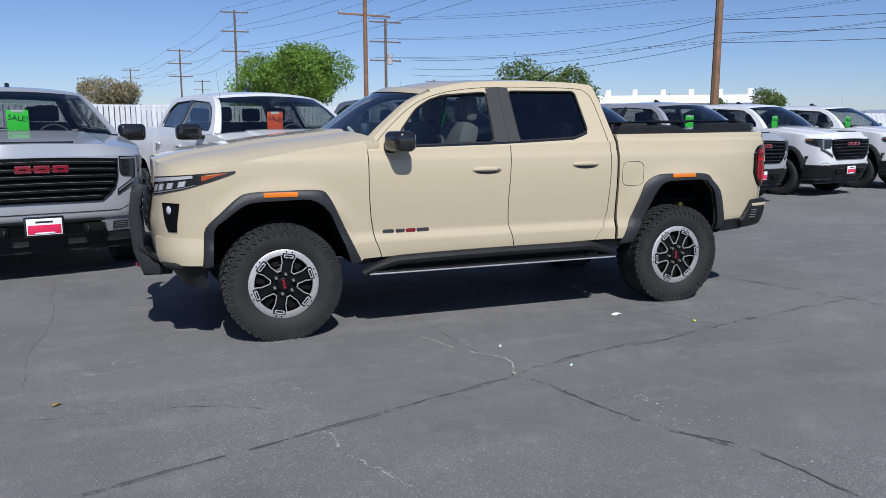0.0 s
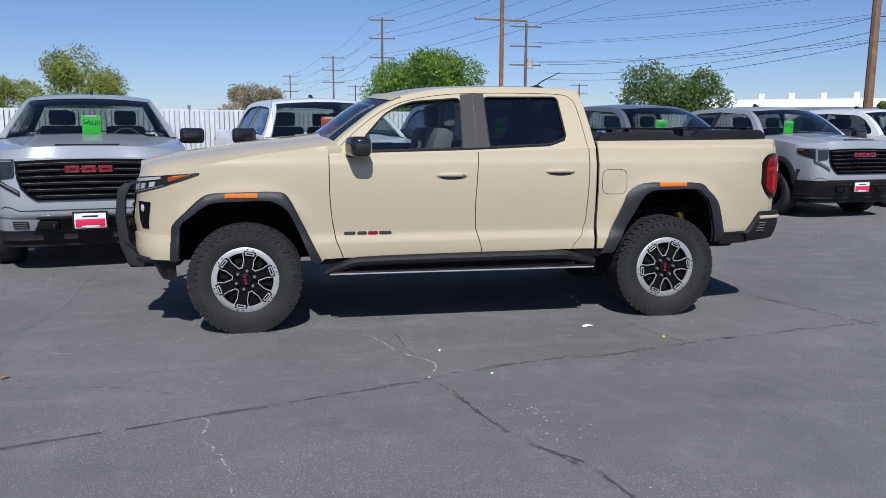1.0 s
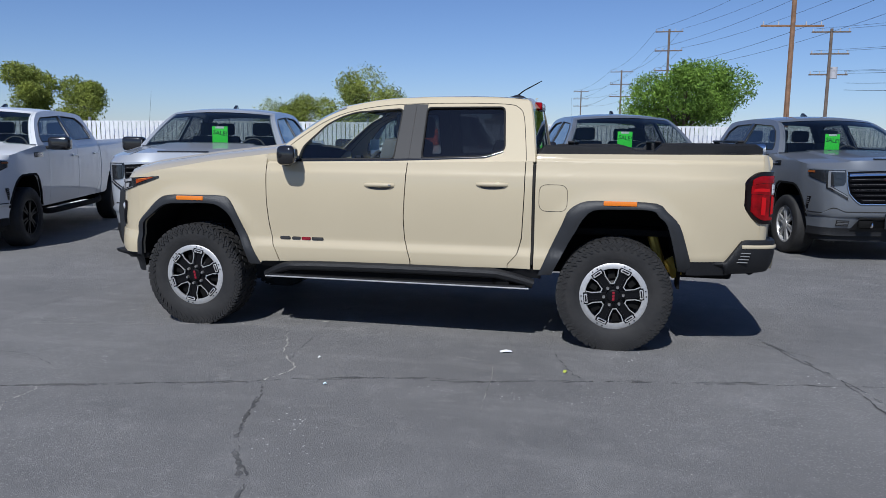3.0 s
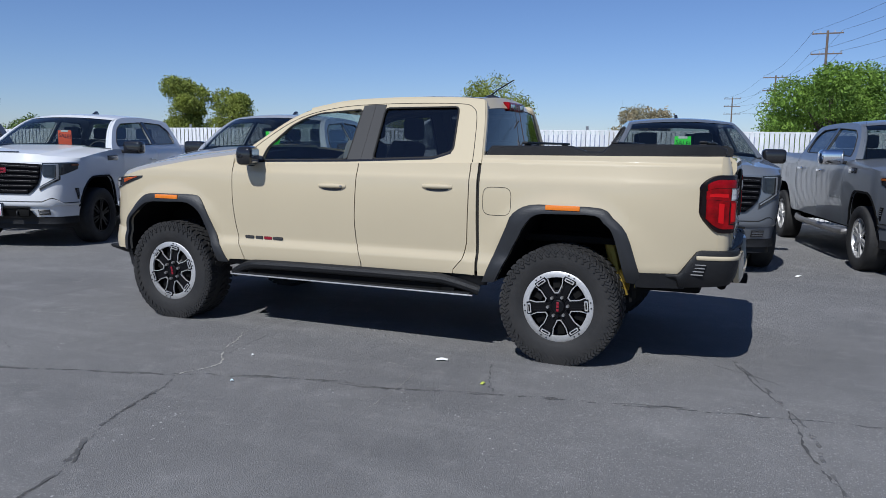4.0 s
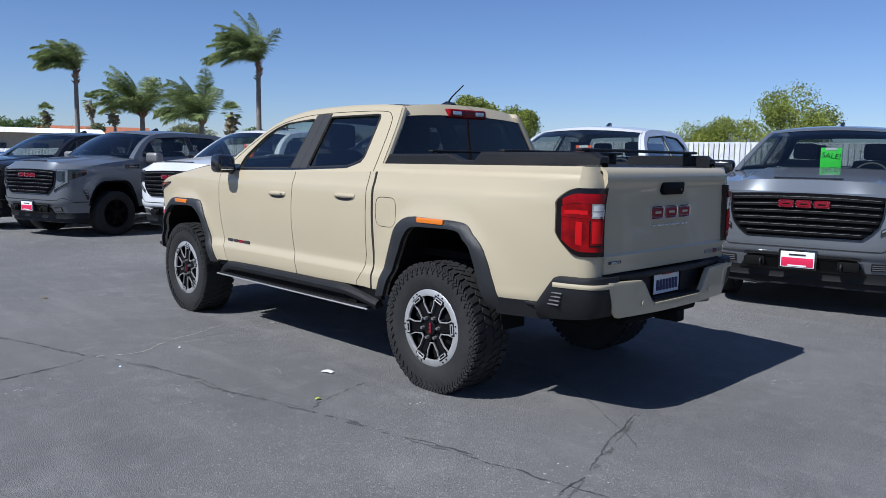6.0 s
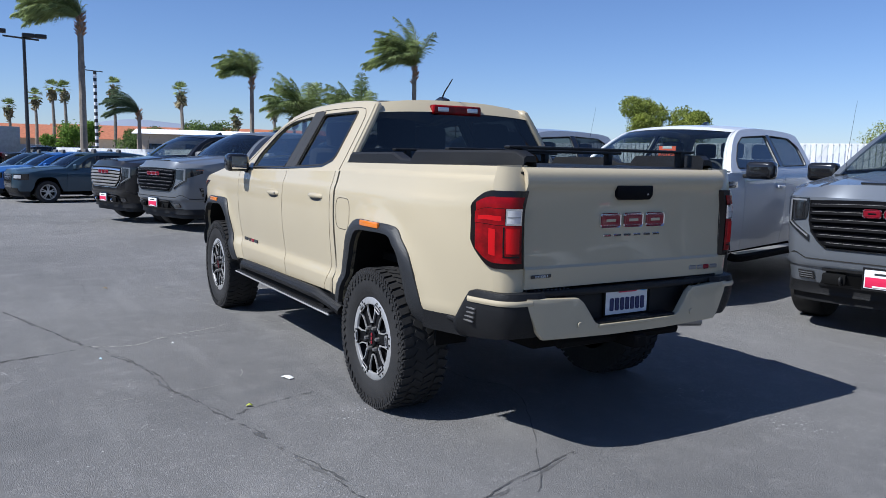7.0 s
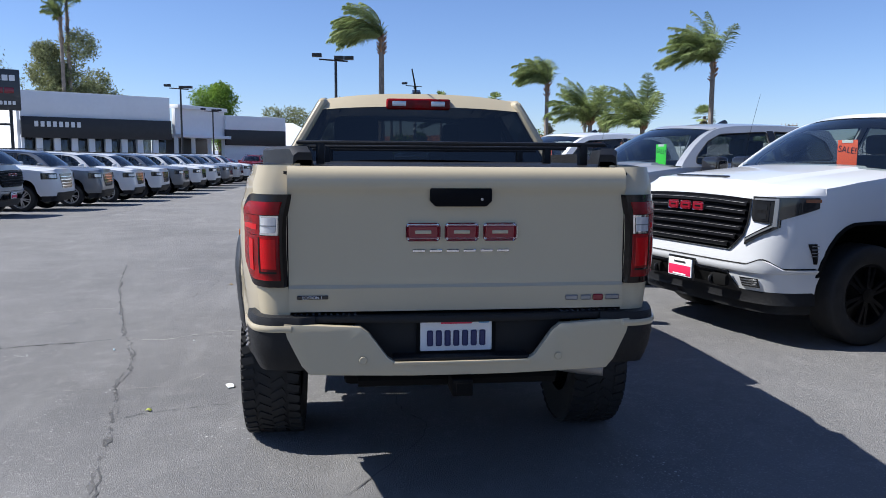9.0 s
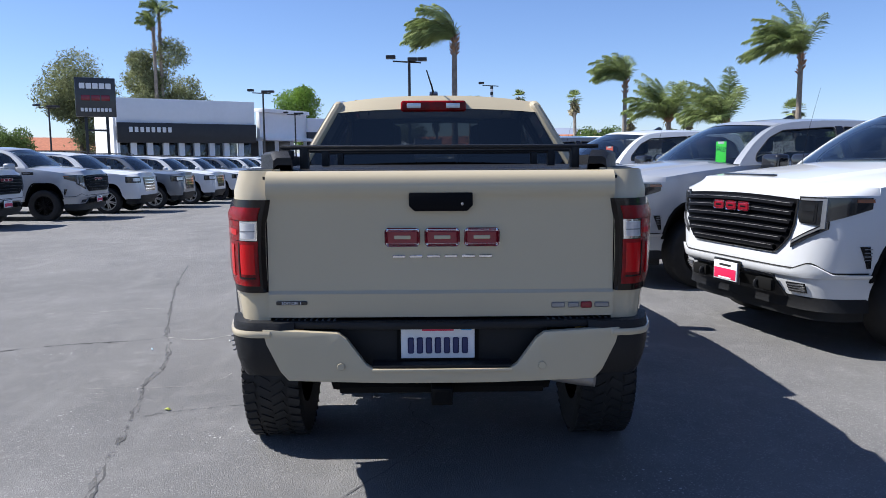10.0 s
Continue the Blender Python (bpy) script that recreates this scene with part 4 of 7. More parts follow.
    for x, z, hw in ((2.98, 1.515, 0.66), (3.62, 1.522, 0.66), (4.20, 1.532, 0.67)):
        part("rack_bar", box((0.050, 2 * hw, 0.018), (x, 0.0, z), 0.010), PLASTIC, rk, "flat black rack bar")
        for s in (-1, 1):
            part("rack_post", box((0.05, 0.035, z - 1.43), (x, s * (hw - 0.10), (z + 1.43) / 2), 0.006), PLASTIC, rk)
    part("rack_clamp", box((0.05, 0.05, 0.04), (4.20, -0.64, 1.50), 0.008), PLASTIC, rk)
    # rear corners, tailgate
    for s in (-1, 1):
        flat = lambda z: 0.050 * min(1, max(0, (z - 1.18) / 0.25)) ** 2 * (3 - 2 * min(1, max(0, (z - 1.18) / 0.25)))
        cor = [(4.335, 0.835), (4.365, 0.818), (4.390, 0.790), (4.402, 0.748), (4.404, 0.699)]

        def corner(k, z):
            x, y = cor[k]
            y += flat(z) * (1 - k / 4) ** 0.7 - (0.965 - _side(3.5, z)) * (1 - 0.5 * k / 4)
            return (x - 0.05 * max(0, (z - 1.30) / 0.15) ** 2 * (k / 4), s * y, z)
        part("bed_corner", grid(corner, list(range(5)), [0.82, 0.88, 0.95, 1.1, 1.22, 1.30, 1.36, 1.41, 1.438]), SAND, car)
        path = smooth_line([(4.225, 0.880, 0), (4.28, 0.862, 0), (4.335, 0.840, 0), (4.382, 0.808, 0), (4.412, 0.772, 0), (4.420, 0.714, 0)], 4)
        px, py = [q.x for q in path], [q.y for q in path]

        def lamp(u, v, out=0.0):
            """u: 0 on the side to 1 by the tailgate; v: -1 at the foot to 1 at the top."""
            x, y = float(np.interp(u, steps(0, 1, len(px) - 1), px)), float(np.interp(u, steps(0, 1, len(px) - 1), py))
            e = max(0, 1 - u / 0.46)
            z = 1.138 + v * 0.186 * (1 - (0.54 if v > 0 else 0.62) * e ** 2.1) + 0.018 * e
            y += flat(z) * (1 - u) * 0.9 - (0.965 - _side(3.5, z)) * 0.8
            return (x + out * min(1, 0.25 + u), s * (y + out * max(0.15, 1 - u)), z)
        rows = [-1, -0.93, -0.8, -0.5, -0.2, 0.2, 0.5, 0.8, 0.93, 1]
        tl = part("tail_lamp", grid(lambda u, v: lamp(u, v, 0.006), steps(0, 1, 20), rows, (-0.03, -s * 0.02, 0)), TAILDARK, car, "red tail lamp with a black edge")
        lens = lambda nm, u0, u1, v0, v1, o, mt: part(nm, grid(lambda u, v: lamp(u, v, o), steps(u0, u1, 14), steps(v0, v1, 6), (-0.004, -s * 0.004, 0)), mt, tl)
        lens("upper_lens", 0.13, 0.93, 0.56, 0.84, 0.012, TAILRED)
        lens("middle_lens", 0.11, 0.63, 0.13, 0.545, 0.013, TAILRED)
        lens("lower_lens", 0.12, 0.94, -0.85, 0.115, 0.012, TAILRED)
        lens("side_marker", 0.16, 0.56, 0.24, 0.36, 0.0145, TAILGUIDE)
        lens("reverse_bezel", 0.645, 0.93, 0.13, 0.545, 0.0125, CHROME)
        lens("reverse_lens", 0.67, 0.905, 0.18, 0.50, 0.015, CLEARLENS)
        lens("reverse_rib", 0.67, 0.905, 0.32, 0.345, 0.0165, LAMPGREY)
        lens("inner_frame", 0.60, 0.63, -0.66, 0.08, 0.0140, TAILDARK)
        lens("inner_frame", 0.60, 0.90, -0.70, -0.66, 0.0140, TAILDARK)
        lens("light_guide", 0.66, 0.90, -0.60, 0.04, 0.0145, TAILGUIDE)
        lens("light_guide", 0.36, 0.47, -0.66, 0.02, 0.0145, TAILGUIDE)
    def gate(v, z):
        x = float(np.interp(z, [0.850, 0.945, 0.958, 1.02, 1.15, 1.29, 1.325, 1.345, 1.36, 1.40, 1.42, 1.436], [4.418, 4.420, 4.409, 4.404, 4.400, 4.401, 4.405, 4.416, 4.420, 4.417, 4.406, 4.380]))
        x += 0.008 * (1 - (v / 0.7) ** 2)
        return (x, v, z)
    tg = part("tailgate", grid(lambda z, v: gate(v, z), [0.850, 0.90, 0.945, 0.951, 0.958, 0.98, 1.02, 1.06, 1.15, 1.23, 1.29, 1.310, 1.325, 1.335, 1.345, 1.352, 1.36, 1.38, 1.40, 1.41, 1.42, 1.43, 1.436], [-0.694, -0.66, -0.63, -0.61, -0.5, -0.3, 0, 0.3, 0.5, 0.61, 0.63, 0.66, 0.694], (-0.03, 0, 0)), SAND, car, "sand tailgate")
    part("gate_handle", prism([(-0.127, 1.350), (-0.127, 1.298), (-0.105, 1.276), (0.105, 1.276), (0.127, 1.298), (0.127, 1.350)], 4.400, 4.432, "x", 0.007), GRILLEBLACK, tg, "black tailgate handle")
    part("gate_lock", lathe([(0.006, 0), (0.0001, -0.003)], 12), STEEL, tg, "", pose(4.436, 0.085, 1.305, 0, 0, 90))
    badge(tg, (4.413, 0.005, 1.172), 0.460, 0.076, 1, 0, SAND)
    bars(tg, "model_lettering", CHROME, (4.413, 0.005, 1.094), [0.052] * 6, 0.012, 0.018, "y", 1, label="thin chrome letter blocks")
    bars(tg, "edition_plate", GLOSSBLACK, (4.425, -0.60, 0.910), [0.125], 0.016, 0, "y", 1, label="small black badge")
    word = lettered("edition_word", "EDITION 1", 0.017, LETTERPALE, tg)
    word.matrix_basis = Matrix.Translation((4.4295, -0.60, 0.9040)) @ Matrix(((0, 0, 1, 0), (1, 0, 0, 0), (0, 1, 0, 0), (0, 0, 0, 1)))
    bars(tg, "trim_lettering", STEEL, (4.426, 0.50, 0.895), [0.055, 0.045], 0.022, 0.012, "y", 1)
    bars(tg, "trim_mark", REDMARK, (4.424, 0.585, 0.895), [0.045], 0.026, 0, "y", 1)
    bars(tg, "trim_letter", STEEL, (4.423, 0.648, 0.895), [0.06], 0.022, 0, "y", 1)
    part("gate_gap", box((0.02, 1.42, 0.55), (4.372, 0, 1.14), 0), SEAM, car)
    # rear bumper
    rb = empty("rear_bumper")
    rb.parent = car
    half = [(0.715, 0.812), (0.700, 0.752), (0.645, 0.640), (0.612, 0.603), (0.20, 0.597)]
    inner = [(0.262, 0.652), (0.300, 0.672), (0.376, 0.775), (0.41, 0.800)]
    pol = [(-y, z) for y, z in half] + half[::-1] + inner[::-1] + [(-y, z) for y, z in inner]

    def bowed(bm, bow=0.07):
        """Bends a straight bumper piece round the tail, the ends forward."""
        for c in steps(-0.8, 0.8, 16):
            bmesh.ops.bisect_plane(bm, geom=bm.verts[:] + bm.edges[:] + bm.faces[:], plane_co=(0, c, 0), plane_no=(0, 1, 0))
        for v in bm.verts:
            v.co.x -= bow * v.co.y ** 2
        return bm
    part("bumper_face", bowed(prism(pol, 4.465, 4.503, "x", 0.007)), SAND, rb, "sand painted bumper face")
    part("face_step", bowed(box((0.012, 0.56, 0.014), (4.505, 0, 0.650), 0.004)), SAND, rb)

    plan = smooth_line([(4.470, 0.56, 0), (4.464, 0.62, 0), (4.455, 0.70, 0), (4.445, 0.765, 0), (4.405, 0.820, 0), (4.310, 0.855, 0), (4.19, 0.880, 0), (4.11, 0.888, 0), (4.094, 0.889, 0), (4.02, 0.888, 0)], 4)

    def skirt(i, s, z, out):
        """A point of the bumper's end on the plan line, moved out from it."""
        p, q = plan[max(i - 1, 0)], plan[min(i + 1, len(plan) - 1)]
        n = Vector((q.y - p.y, p.x - q.x)).normalized()
        return (plan[i].x + n.x * out, s * (plan[i].y + n.y * out), z)
    roof_z = table([4.02, 4.10, 4.112, 4.215, 4.24, 4.42], [0.674, 0.674, 0.676, 0.826, 0.838, 0.836])
    foot_z = table([4.02, 4.095, 4.108, 4.30, 4.45], [0.632, 0.626, 0.584, 0.596, 0.612])
    proud = table([4.02, 4.095, 4.110], [0.0, 0.0, 0.010])
    for s in (-1, 1):
        part("bumper_end", grid(lambda i, v: skirt(i, s, lerp(foot_z(plan[i].x), roof_z(plan[i].x), v), proud(plan[i].x) + 0.004 - 0.045 * (1 - v) ** 3 - 0.010 * v ** 8), list(range(5, len(plan))), [0, 0.12, 0.3, 0.6, 0.85, 0.95, 1.0], (-0.02, -s * 0.05, 0)), PLASTIC, rb, "black bumper end cap")
        part("bumper_stripe", grid(lambda i, v: skirt(i, s, lerp(0.778, 0.804, v), 0.020 - 0.004 * (2 * v - 1) ** 2), list(range(7, 24)), steps(0, 1, 4), (-0.01, -s * 0.012, 0)), SAND, rb)
        for k in range(4):
            part("vent_slot", box((0.075, 0.012, 0.007), (4.240 - k * 0.006, s * 0.882, 0.745 - k * 0.022), 0.002), STEEL, rb)
        part("parking_sensor", lathe([(0.016, 0), (0.014, -0.004), (0.0001, -0.004)], 16), SAND, rb, "", pose(4.496, s * 0.40, 0.665, 0, 0, 90))
    part("bumper_step", bowed(box((0.17, 1.60, 0.03), (4.390, 0, 0.822), 0.010), 0.10), PLASTIC, rb, "black treaded bumper step")
    tread = bmesh.new()
    tread_y = lambda i: (0.43 + (i % 15) * 0.024) * (1 if i > 14 else -1)
    for i in range(30):
        for j in range(4):
            box((0.018, 0.010, 0.006), (4.352 + j * 0.030 - 0.10 * tread_y(i) ** 2, tread_y(i), 0.839), 0.002, tread, seg=1)
    tagged(part("step_tread", tread, STEP_GREY, rb), kind="stuff")
    part("plate_recess", box((0.05, 0.86, 0.20), (4.385, 0, 0.735), 0.01), PLASTIC, rb)
    part("recess_shelf", box((0.12, 0.56, 0.012), (4.43, 0, 0.662), 0.003), PLASTIC, rb)
    pl = part("licence_plate", box((0.008, 0.300, 0.150), (4.418, -0.015, 0.752), 0.006), PLATE_WHITE, rb, "white licence plate with plain dark bars")
    part("plate_frame", sheet([(-0.165, 0.682), (0.165, 0.682), (0.165, 0.85), (-0.165, 0.85)], [[(-0.153, 0.690), (0.153, 0.690), (0.153, 0.842), (-0.153, 0.842)]], lambda p: (4.424, p[0] - 0.015, p[1] - 0.012), (-0.01, 0, 0)), CAVITY, pl)
    ink = material("plate_blue_ink", (0.02, 0.025, 0.10), 0.5)
    for k in range(7):
        bars(pl, "plate_bar", ink, (4.425, (k - 3) * 0.0365 - 0.015, 0.732), [0.025], 0.066, 0, "y", 1, 0.004)
    bars(pl, "plate_title_bar", PLATE_RED, (4.425, -0.015, 0.797), [0.13], 0.011, 0, "y", 1, 0.004)
    bars(pl, "plate_sticker", PLATE_BLUE, (4.425, 0.100, 0.803), [0.045], 0.018, 0, "y", 1, 0.004)
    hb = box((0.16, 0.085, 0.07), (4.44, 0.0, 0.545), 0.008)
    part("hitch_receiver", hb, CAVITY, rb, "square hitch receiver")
    # The receiver is not hollow; a near-black plate paints its dark mouth.
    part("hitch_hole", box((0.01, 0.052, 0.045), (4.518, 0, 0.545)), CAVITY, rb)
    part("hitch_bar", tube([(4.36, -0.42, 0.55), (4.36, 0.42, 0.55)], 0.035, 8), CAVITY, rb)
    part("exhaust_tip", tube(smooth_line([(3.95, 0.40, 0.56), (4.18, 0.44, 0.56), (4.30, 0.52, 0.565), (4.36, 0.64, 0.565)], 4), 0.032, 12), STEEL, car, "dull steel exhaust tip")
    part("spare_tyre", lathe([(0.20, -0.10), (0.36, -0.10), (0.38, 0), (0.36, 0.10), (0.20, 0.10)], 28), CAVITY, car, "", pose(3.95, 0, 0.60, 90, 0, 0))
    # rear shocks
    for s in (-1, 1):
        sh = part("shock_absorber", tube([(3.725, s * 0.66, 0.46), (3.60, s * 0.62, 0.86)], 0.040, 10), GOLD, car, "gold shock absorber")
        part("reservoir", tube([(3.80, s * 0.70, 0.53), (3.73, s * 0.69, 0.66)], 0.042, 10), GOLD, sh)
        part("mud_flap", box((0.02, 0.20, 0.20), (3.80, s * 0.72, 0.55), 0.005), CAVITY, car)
    # roof: brake lamp, aerial, drip strips
    bl = part("high_brake_lamp", box((0.07, 0.40, 0.068), (2.685, -0.02, 1.798), 0.020, seg=3), TAILRED, car, "red high brake lamp")
    for s in (-1, 1):
        part("cargo_lens", box((0.006, 0.085, 0.03), (2.7205, -0.02 + s * 0.12, 1.800), 0.0025), CLEARLENS, bl)
    aer = part("aerial_base", prism([(2.38, 1.862), (2.58, 1.858), (2.56, 1.885), (2.50, 1.905), (2.44, 1.885)], -0.045, 0.01, "y", 0.012), GLOSSBLACK, car, "black roof aerial fin")
    part("aerial_mast", tube([(2.49, -0.018, 1.89), (2.55, -0.03, 1.935), (2.70, -0.06, 2.012)], 0.007, 6, taper=0.004), CAVITY, aer, "black whip aerial")
    side_y = lambda z, o: C["gy0"] - C["gy1"] * (z - C["gz"]) + o
    for s in (-1, 1):
        line = smooth_line([(0.70, 1.372, 0), (0.86, 1.517, 0), (1.05, 1.652, 0), (1.24, 1.730, 0), (1.50, 1.778, 0), (1.80, 1.797, 0), (2.20, 1.802, 0), (2.50, 1.794, 0), (2.585, 1.765, 0), (2.625, 1.70, 0), (2.655, 1.50, 0), (2.668, 1.375, 0)], 6)
        part("door_frame_seam", tube([(q.x, s * side_y(q.y, 0.0008), q.y) for q in line], 0.0026, 5), SEAM, car)
        base = table([0.86, 1.66, 1.87, 2.365, 2.50], [1.343, 1.362, 1.370, 1.392, 1.440])
        part("belt_trim", grid(lambda x, v: (x, s * side_y(base(x) + v, 0.005 if 0 < v < 0.016 else 0.001), base(x) + v), steps(0.86, 2.49, 24), [-0.006, 0.002, 0.012, 0.018]), GLOSSBLACK, car, "gloss black strip under the side windows")
        edge = smooth_line([(q[0], q[1], 0) for q in C["roofline"][4:]], 5)
        part("roof_edge", tube([(q.x - 0.016, s * (side_y(q.y, 0.0) - 0.026), q.y - 0.014) for q in edge], 0.030, 10), SAND, car)
        part("pillar_foot", box((0.12, 0.05, 0.075), (0.668, s * 0.893, 1.350), 0.012), SAND, car)
        ditch = [(1.40, 1.797), (1.60, 1.818), (1.80, 1.832), (2.20, 1.838), (2.50, 1.829), (2.60, 1.822)]
        part("roof_ditch", tube([(x, s * 0.80 * side_y(z, 0.0), z + 0.0200) for x, z in ditch], 0.006, 5, flat=0.5), SEAM, car)
    part("wiper", tube([(0.62, -0.62, 1.40), (0.60, -0.1, 1.43)], 0.010, 6), PLASTIC, car)
    part("window_sticker", box((0.01, 0.28, 0.10), (1.05, 0.62, 1.46), 0.002), PALEBLUE, car, "pale paper behind the glass")
    return car


canyon()


# ---- ground ----
def gz(x):
    """Height of the lot: level by the sand pickup, falling gently towards -x."""
    t = min(max((-2.0 - x) / 26.0, 0), 1)
    return -0.36 * t * t * (3 - 2 * t)


def asphalt():
    m = material("weathered_asphalt", (0.176, 0.172, 0.168), 0.86, 0, 0, 0.30, 90, 0.9, 220, (0.145, 0.142, 0.140), 0.35, spec=0.35)
    nt = m.node_tree
    b = nt.nodes["Principled BSDF"]
    src = b.inputs["Base Color"].links[0].from_socket
    tc = nt.nodes.new("ShaderNodeTexCoord")

    def layer(src, scale, lo, hi, colour, amount, kind="noise"):
        n = nt.nodes.new("ShaderNodeTexNoise" if kind == "noise" else "ShaderNodeTexVoronoi")
        n.inputs["Scale"].default_value = scale
        if kind == "noise":
            n.inputs["Detail"].default_value = 6
            n.inputs["Roughness"].default_value = 0.65
        nt.links.new(tc.outputs["Object"], n.inputs["Vector"])
        r = nt.nodes.new("ShaderNodeMapRange")
        r.inputs["From Min"].default_value = lo
        r.inputs["From Max"].default_value = hi
        r.inputs["To Max"].default_value = amount
        nt.links.new(n.outputs["Fac" if kind == "noise" else "Distance"], r.inputs["Value"])
        mx = nt.nodes.new("ShaderNodeMix")
        mx.data_type = "RGBA"
        mx.inputs["B"].default_value = (*colour, 1)
        nt.links.new(r.outputs["Result"], mx.inputs["Factor"])
        nt.links.new(src, mx.inputs["A"])
        return mx.outputs["Result"]
    def noise(scale, lo, hi):
        n = nt.nodes.new("ShaderNodeTexNoise")
        n.inputs["Scale"].default_value = scale
        n.inputs["Detail"].default_value = 5
        nt.links.new(tc.outputs["Object"], n.inputs["Vector"])
        r = nt.nodes.new("ShaderNodeMapRange")
        r.inputs["From Min"].default_value = lo
        r.inputs["From Max"].default_value = hi
        nt.links.new(n.outputs["Fac"], r.inputs["Value"])
        return r.outputs["Result"]

    def stones(src, scale, mask, reach, colour, amount):
        """Pale stones, each cell with its own size, where the binder has worn off."""
        v = nt.nodes.new("ShaderNodeTexVoronoi")
        v.inputs["Scale"].default_value = scale
        nt.links.new(tc.outputs["Object"], v.inputs["Vector"])
        own = nt.nodes.new("ShaderNodeSeparateColor")
        nt.links.new(v.outputs["Color"], own.inputs["Color"])
        size = nt.nodes.new("ShaderNodeMath")
        size.operation = "MULTIPLY"
        nt.links.new(own.outputs["Red"], size.inputs[0])
        nt.links.new(mask, size.inputs[1])
        lim = nt.nodes.new("ShaderNodeMath")
        lim.operation = "MULTIPLY"
        lim.inputs[1].default_value = reach
        nt.links.new(size.outputs[0], lim.inputs[0])
        cmp = nt.nodes.new("ShaderNodeMath")
        cmp.operation = "LESS_THAN"
        nt.links.new(v.outputs["Distance"], cmp.inputs[0])
        nt.links.new(lim.outputs[0], cmp.inputs[1])
        amt = nt.nodes.new("ShaderNodeMath")
        amt.operation = "MULTIPLY"
        amt.inputs[1].default_value = amount
        nt.links.new(cmp.outputs[0], amt.inputs[0])
        mx = nt.nodes.new("ShaderNodeMix")
        mx.data_type = "RGBA"
        mx.inputs["B"].default_value = (*colour, 1)
        nt.links.new(amt.outputs[0], mx.inputs["Factor"])
        nt.links.new(src, mx.inputs["A"])
        return mx.outputs["Result"]
    src = layer(src, 0.55, 0.48, 0.72, (0.205, 0.201, 0.197), 0.5)
    src = layer(src, 2.3, 0.52, 0.75, (0.236, 0.231, 0.225), 0.6)
    src = layer(src, 0.9, 0.53, 0.72, (0.108, 0.108, 0.109), 0.65)
    src = layer(src, 6.0, 0.56, 0.74, (0.273, 0.265, 0.252), 0.45)
    src = layer(src, 110.0, 0.56, 0.70, (0.075, 0.075, 0.077), 0.55)
    src = layer(src, 180.0, 0.56, 0.66, (0.28, 0.276, 0.27), 0.45)
    worn = noise(0.372, 0.331, 0.546)
    src = stones(src, 85.0, worn, 0.44, (0.36, 0.353, 0.34), 0.50)
    src = stones(src, 38.0, noise(1.3, 0.50, 0.72), 0.34, (0.496, 0.488, 0.472), 0.85)
    # pale drag marks, long along the lane
    mpg = nt.nodes.new("ShaderNodeMapping")
    mpg.inputs["Rotation"].default_value = (0, 0, radians(24))
    mpg.inputs["Scale"].default_value = (0.55, 3.4, 1)
    nt.links.new(tc.outputs["Object"], mpg.inputs["Vector"])
    sn = nt.nodes.new("ShaderNodeTexNoise")
    sn.inputs["Scale"].default_value = 1.0
    sn.inputs["Detail"].default_value = 6
    nt.links.new(mpg.outputs[0], sn.inputs["Vector"])
    sr = nt.nodes.new("ShaderNodeMapRange")
    sr.inputs["From Min"].default_value = 0.56
    sr.inputs["From Max"].default_value = 0.74
    sr.inputs["To Max"].default_value = 0.28
    nt.links.new(sn.outputs["Fac"], sr.inputs["Value"])
    sx = nt.nodes.new("ShaderNodeMix")
    sx.data_type = "RGBA"
    sx.inputs["B"].default_value = (0.273, 0.269, 0.257, 1)
    nt.links.new(sr.outputs["Result"], sx.inputs["Factor"])
    nt.links.new(src, sx.inputs["A"])
    src = sx.outputs["Result"]
    nt.links.new(src, b.inputs["Base Color"])
    return m


ASPHALT = asphalt()
gx = sorted(set([-4000, -1500, -600, -250, -120, -80, -60] + [float(v) for v in range(-50, 41, 2)] + [60, 90, 150, 300, 700, 1500, 4000]))
gy_ = [-4000, -1500, -600, -200, -80, -40, -20, 0, 20, 40, 80, 200, 600, 1500, 4000]
tagged(part("ground", grid(lambda x, y: (x, y, gz(x)), gx, gy_), ASPHALT), "worn grey asphalt car lot with cracks and pale stains", "ground", kind="structure")

# ---- slatted fence behind the row ----
FENCE_A, FENCE_DIR = Vector((4.9, 17.15, 0)), Vector((1, 0.222, 0)).normalized()
SLAT = material("white_fence_slat", (0.74, 0.75, 0.76), 0.55, 0, 0, 0.10, 8, 0, 10, (0.62, 0.63, 0.64), 1.2, piece=0.10)
GALV = material("galvanised_wire", (0.35, 0.36, 0.37), 0.45, 0.7, 0, 0.1, 30)
LINK = material("pale_coated_wire", (0.52, 0.53, 0.54), 0.5, 0.1, 0, 0.1, 30)


def fence_point(s, z=0.0, off=0.0):
    p = FENCE_A + FENCE_DIR * s + Vector((FENCE_DIR.y, -FENCE_DIR.x, 0)) * off
    return Vector((p.x, p.y, z + gz(p.x)))


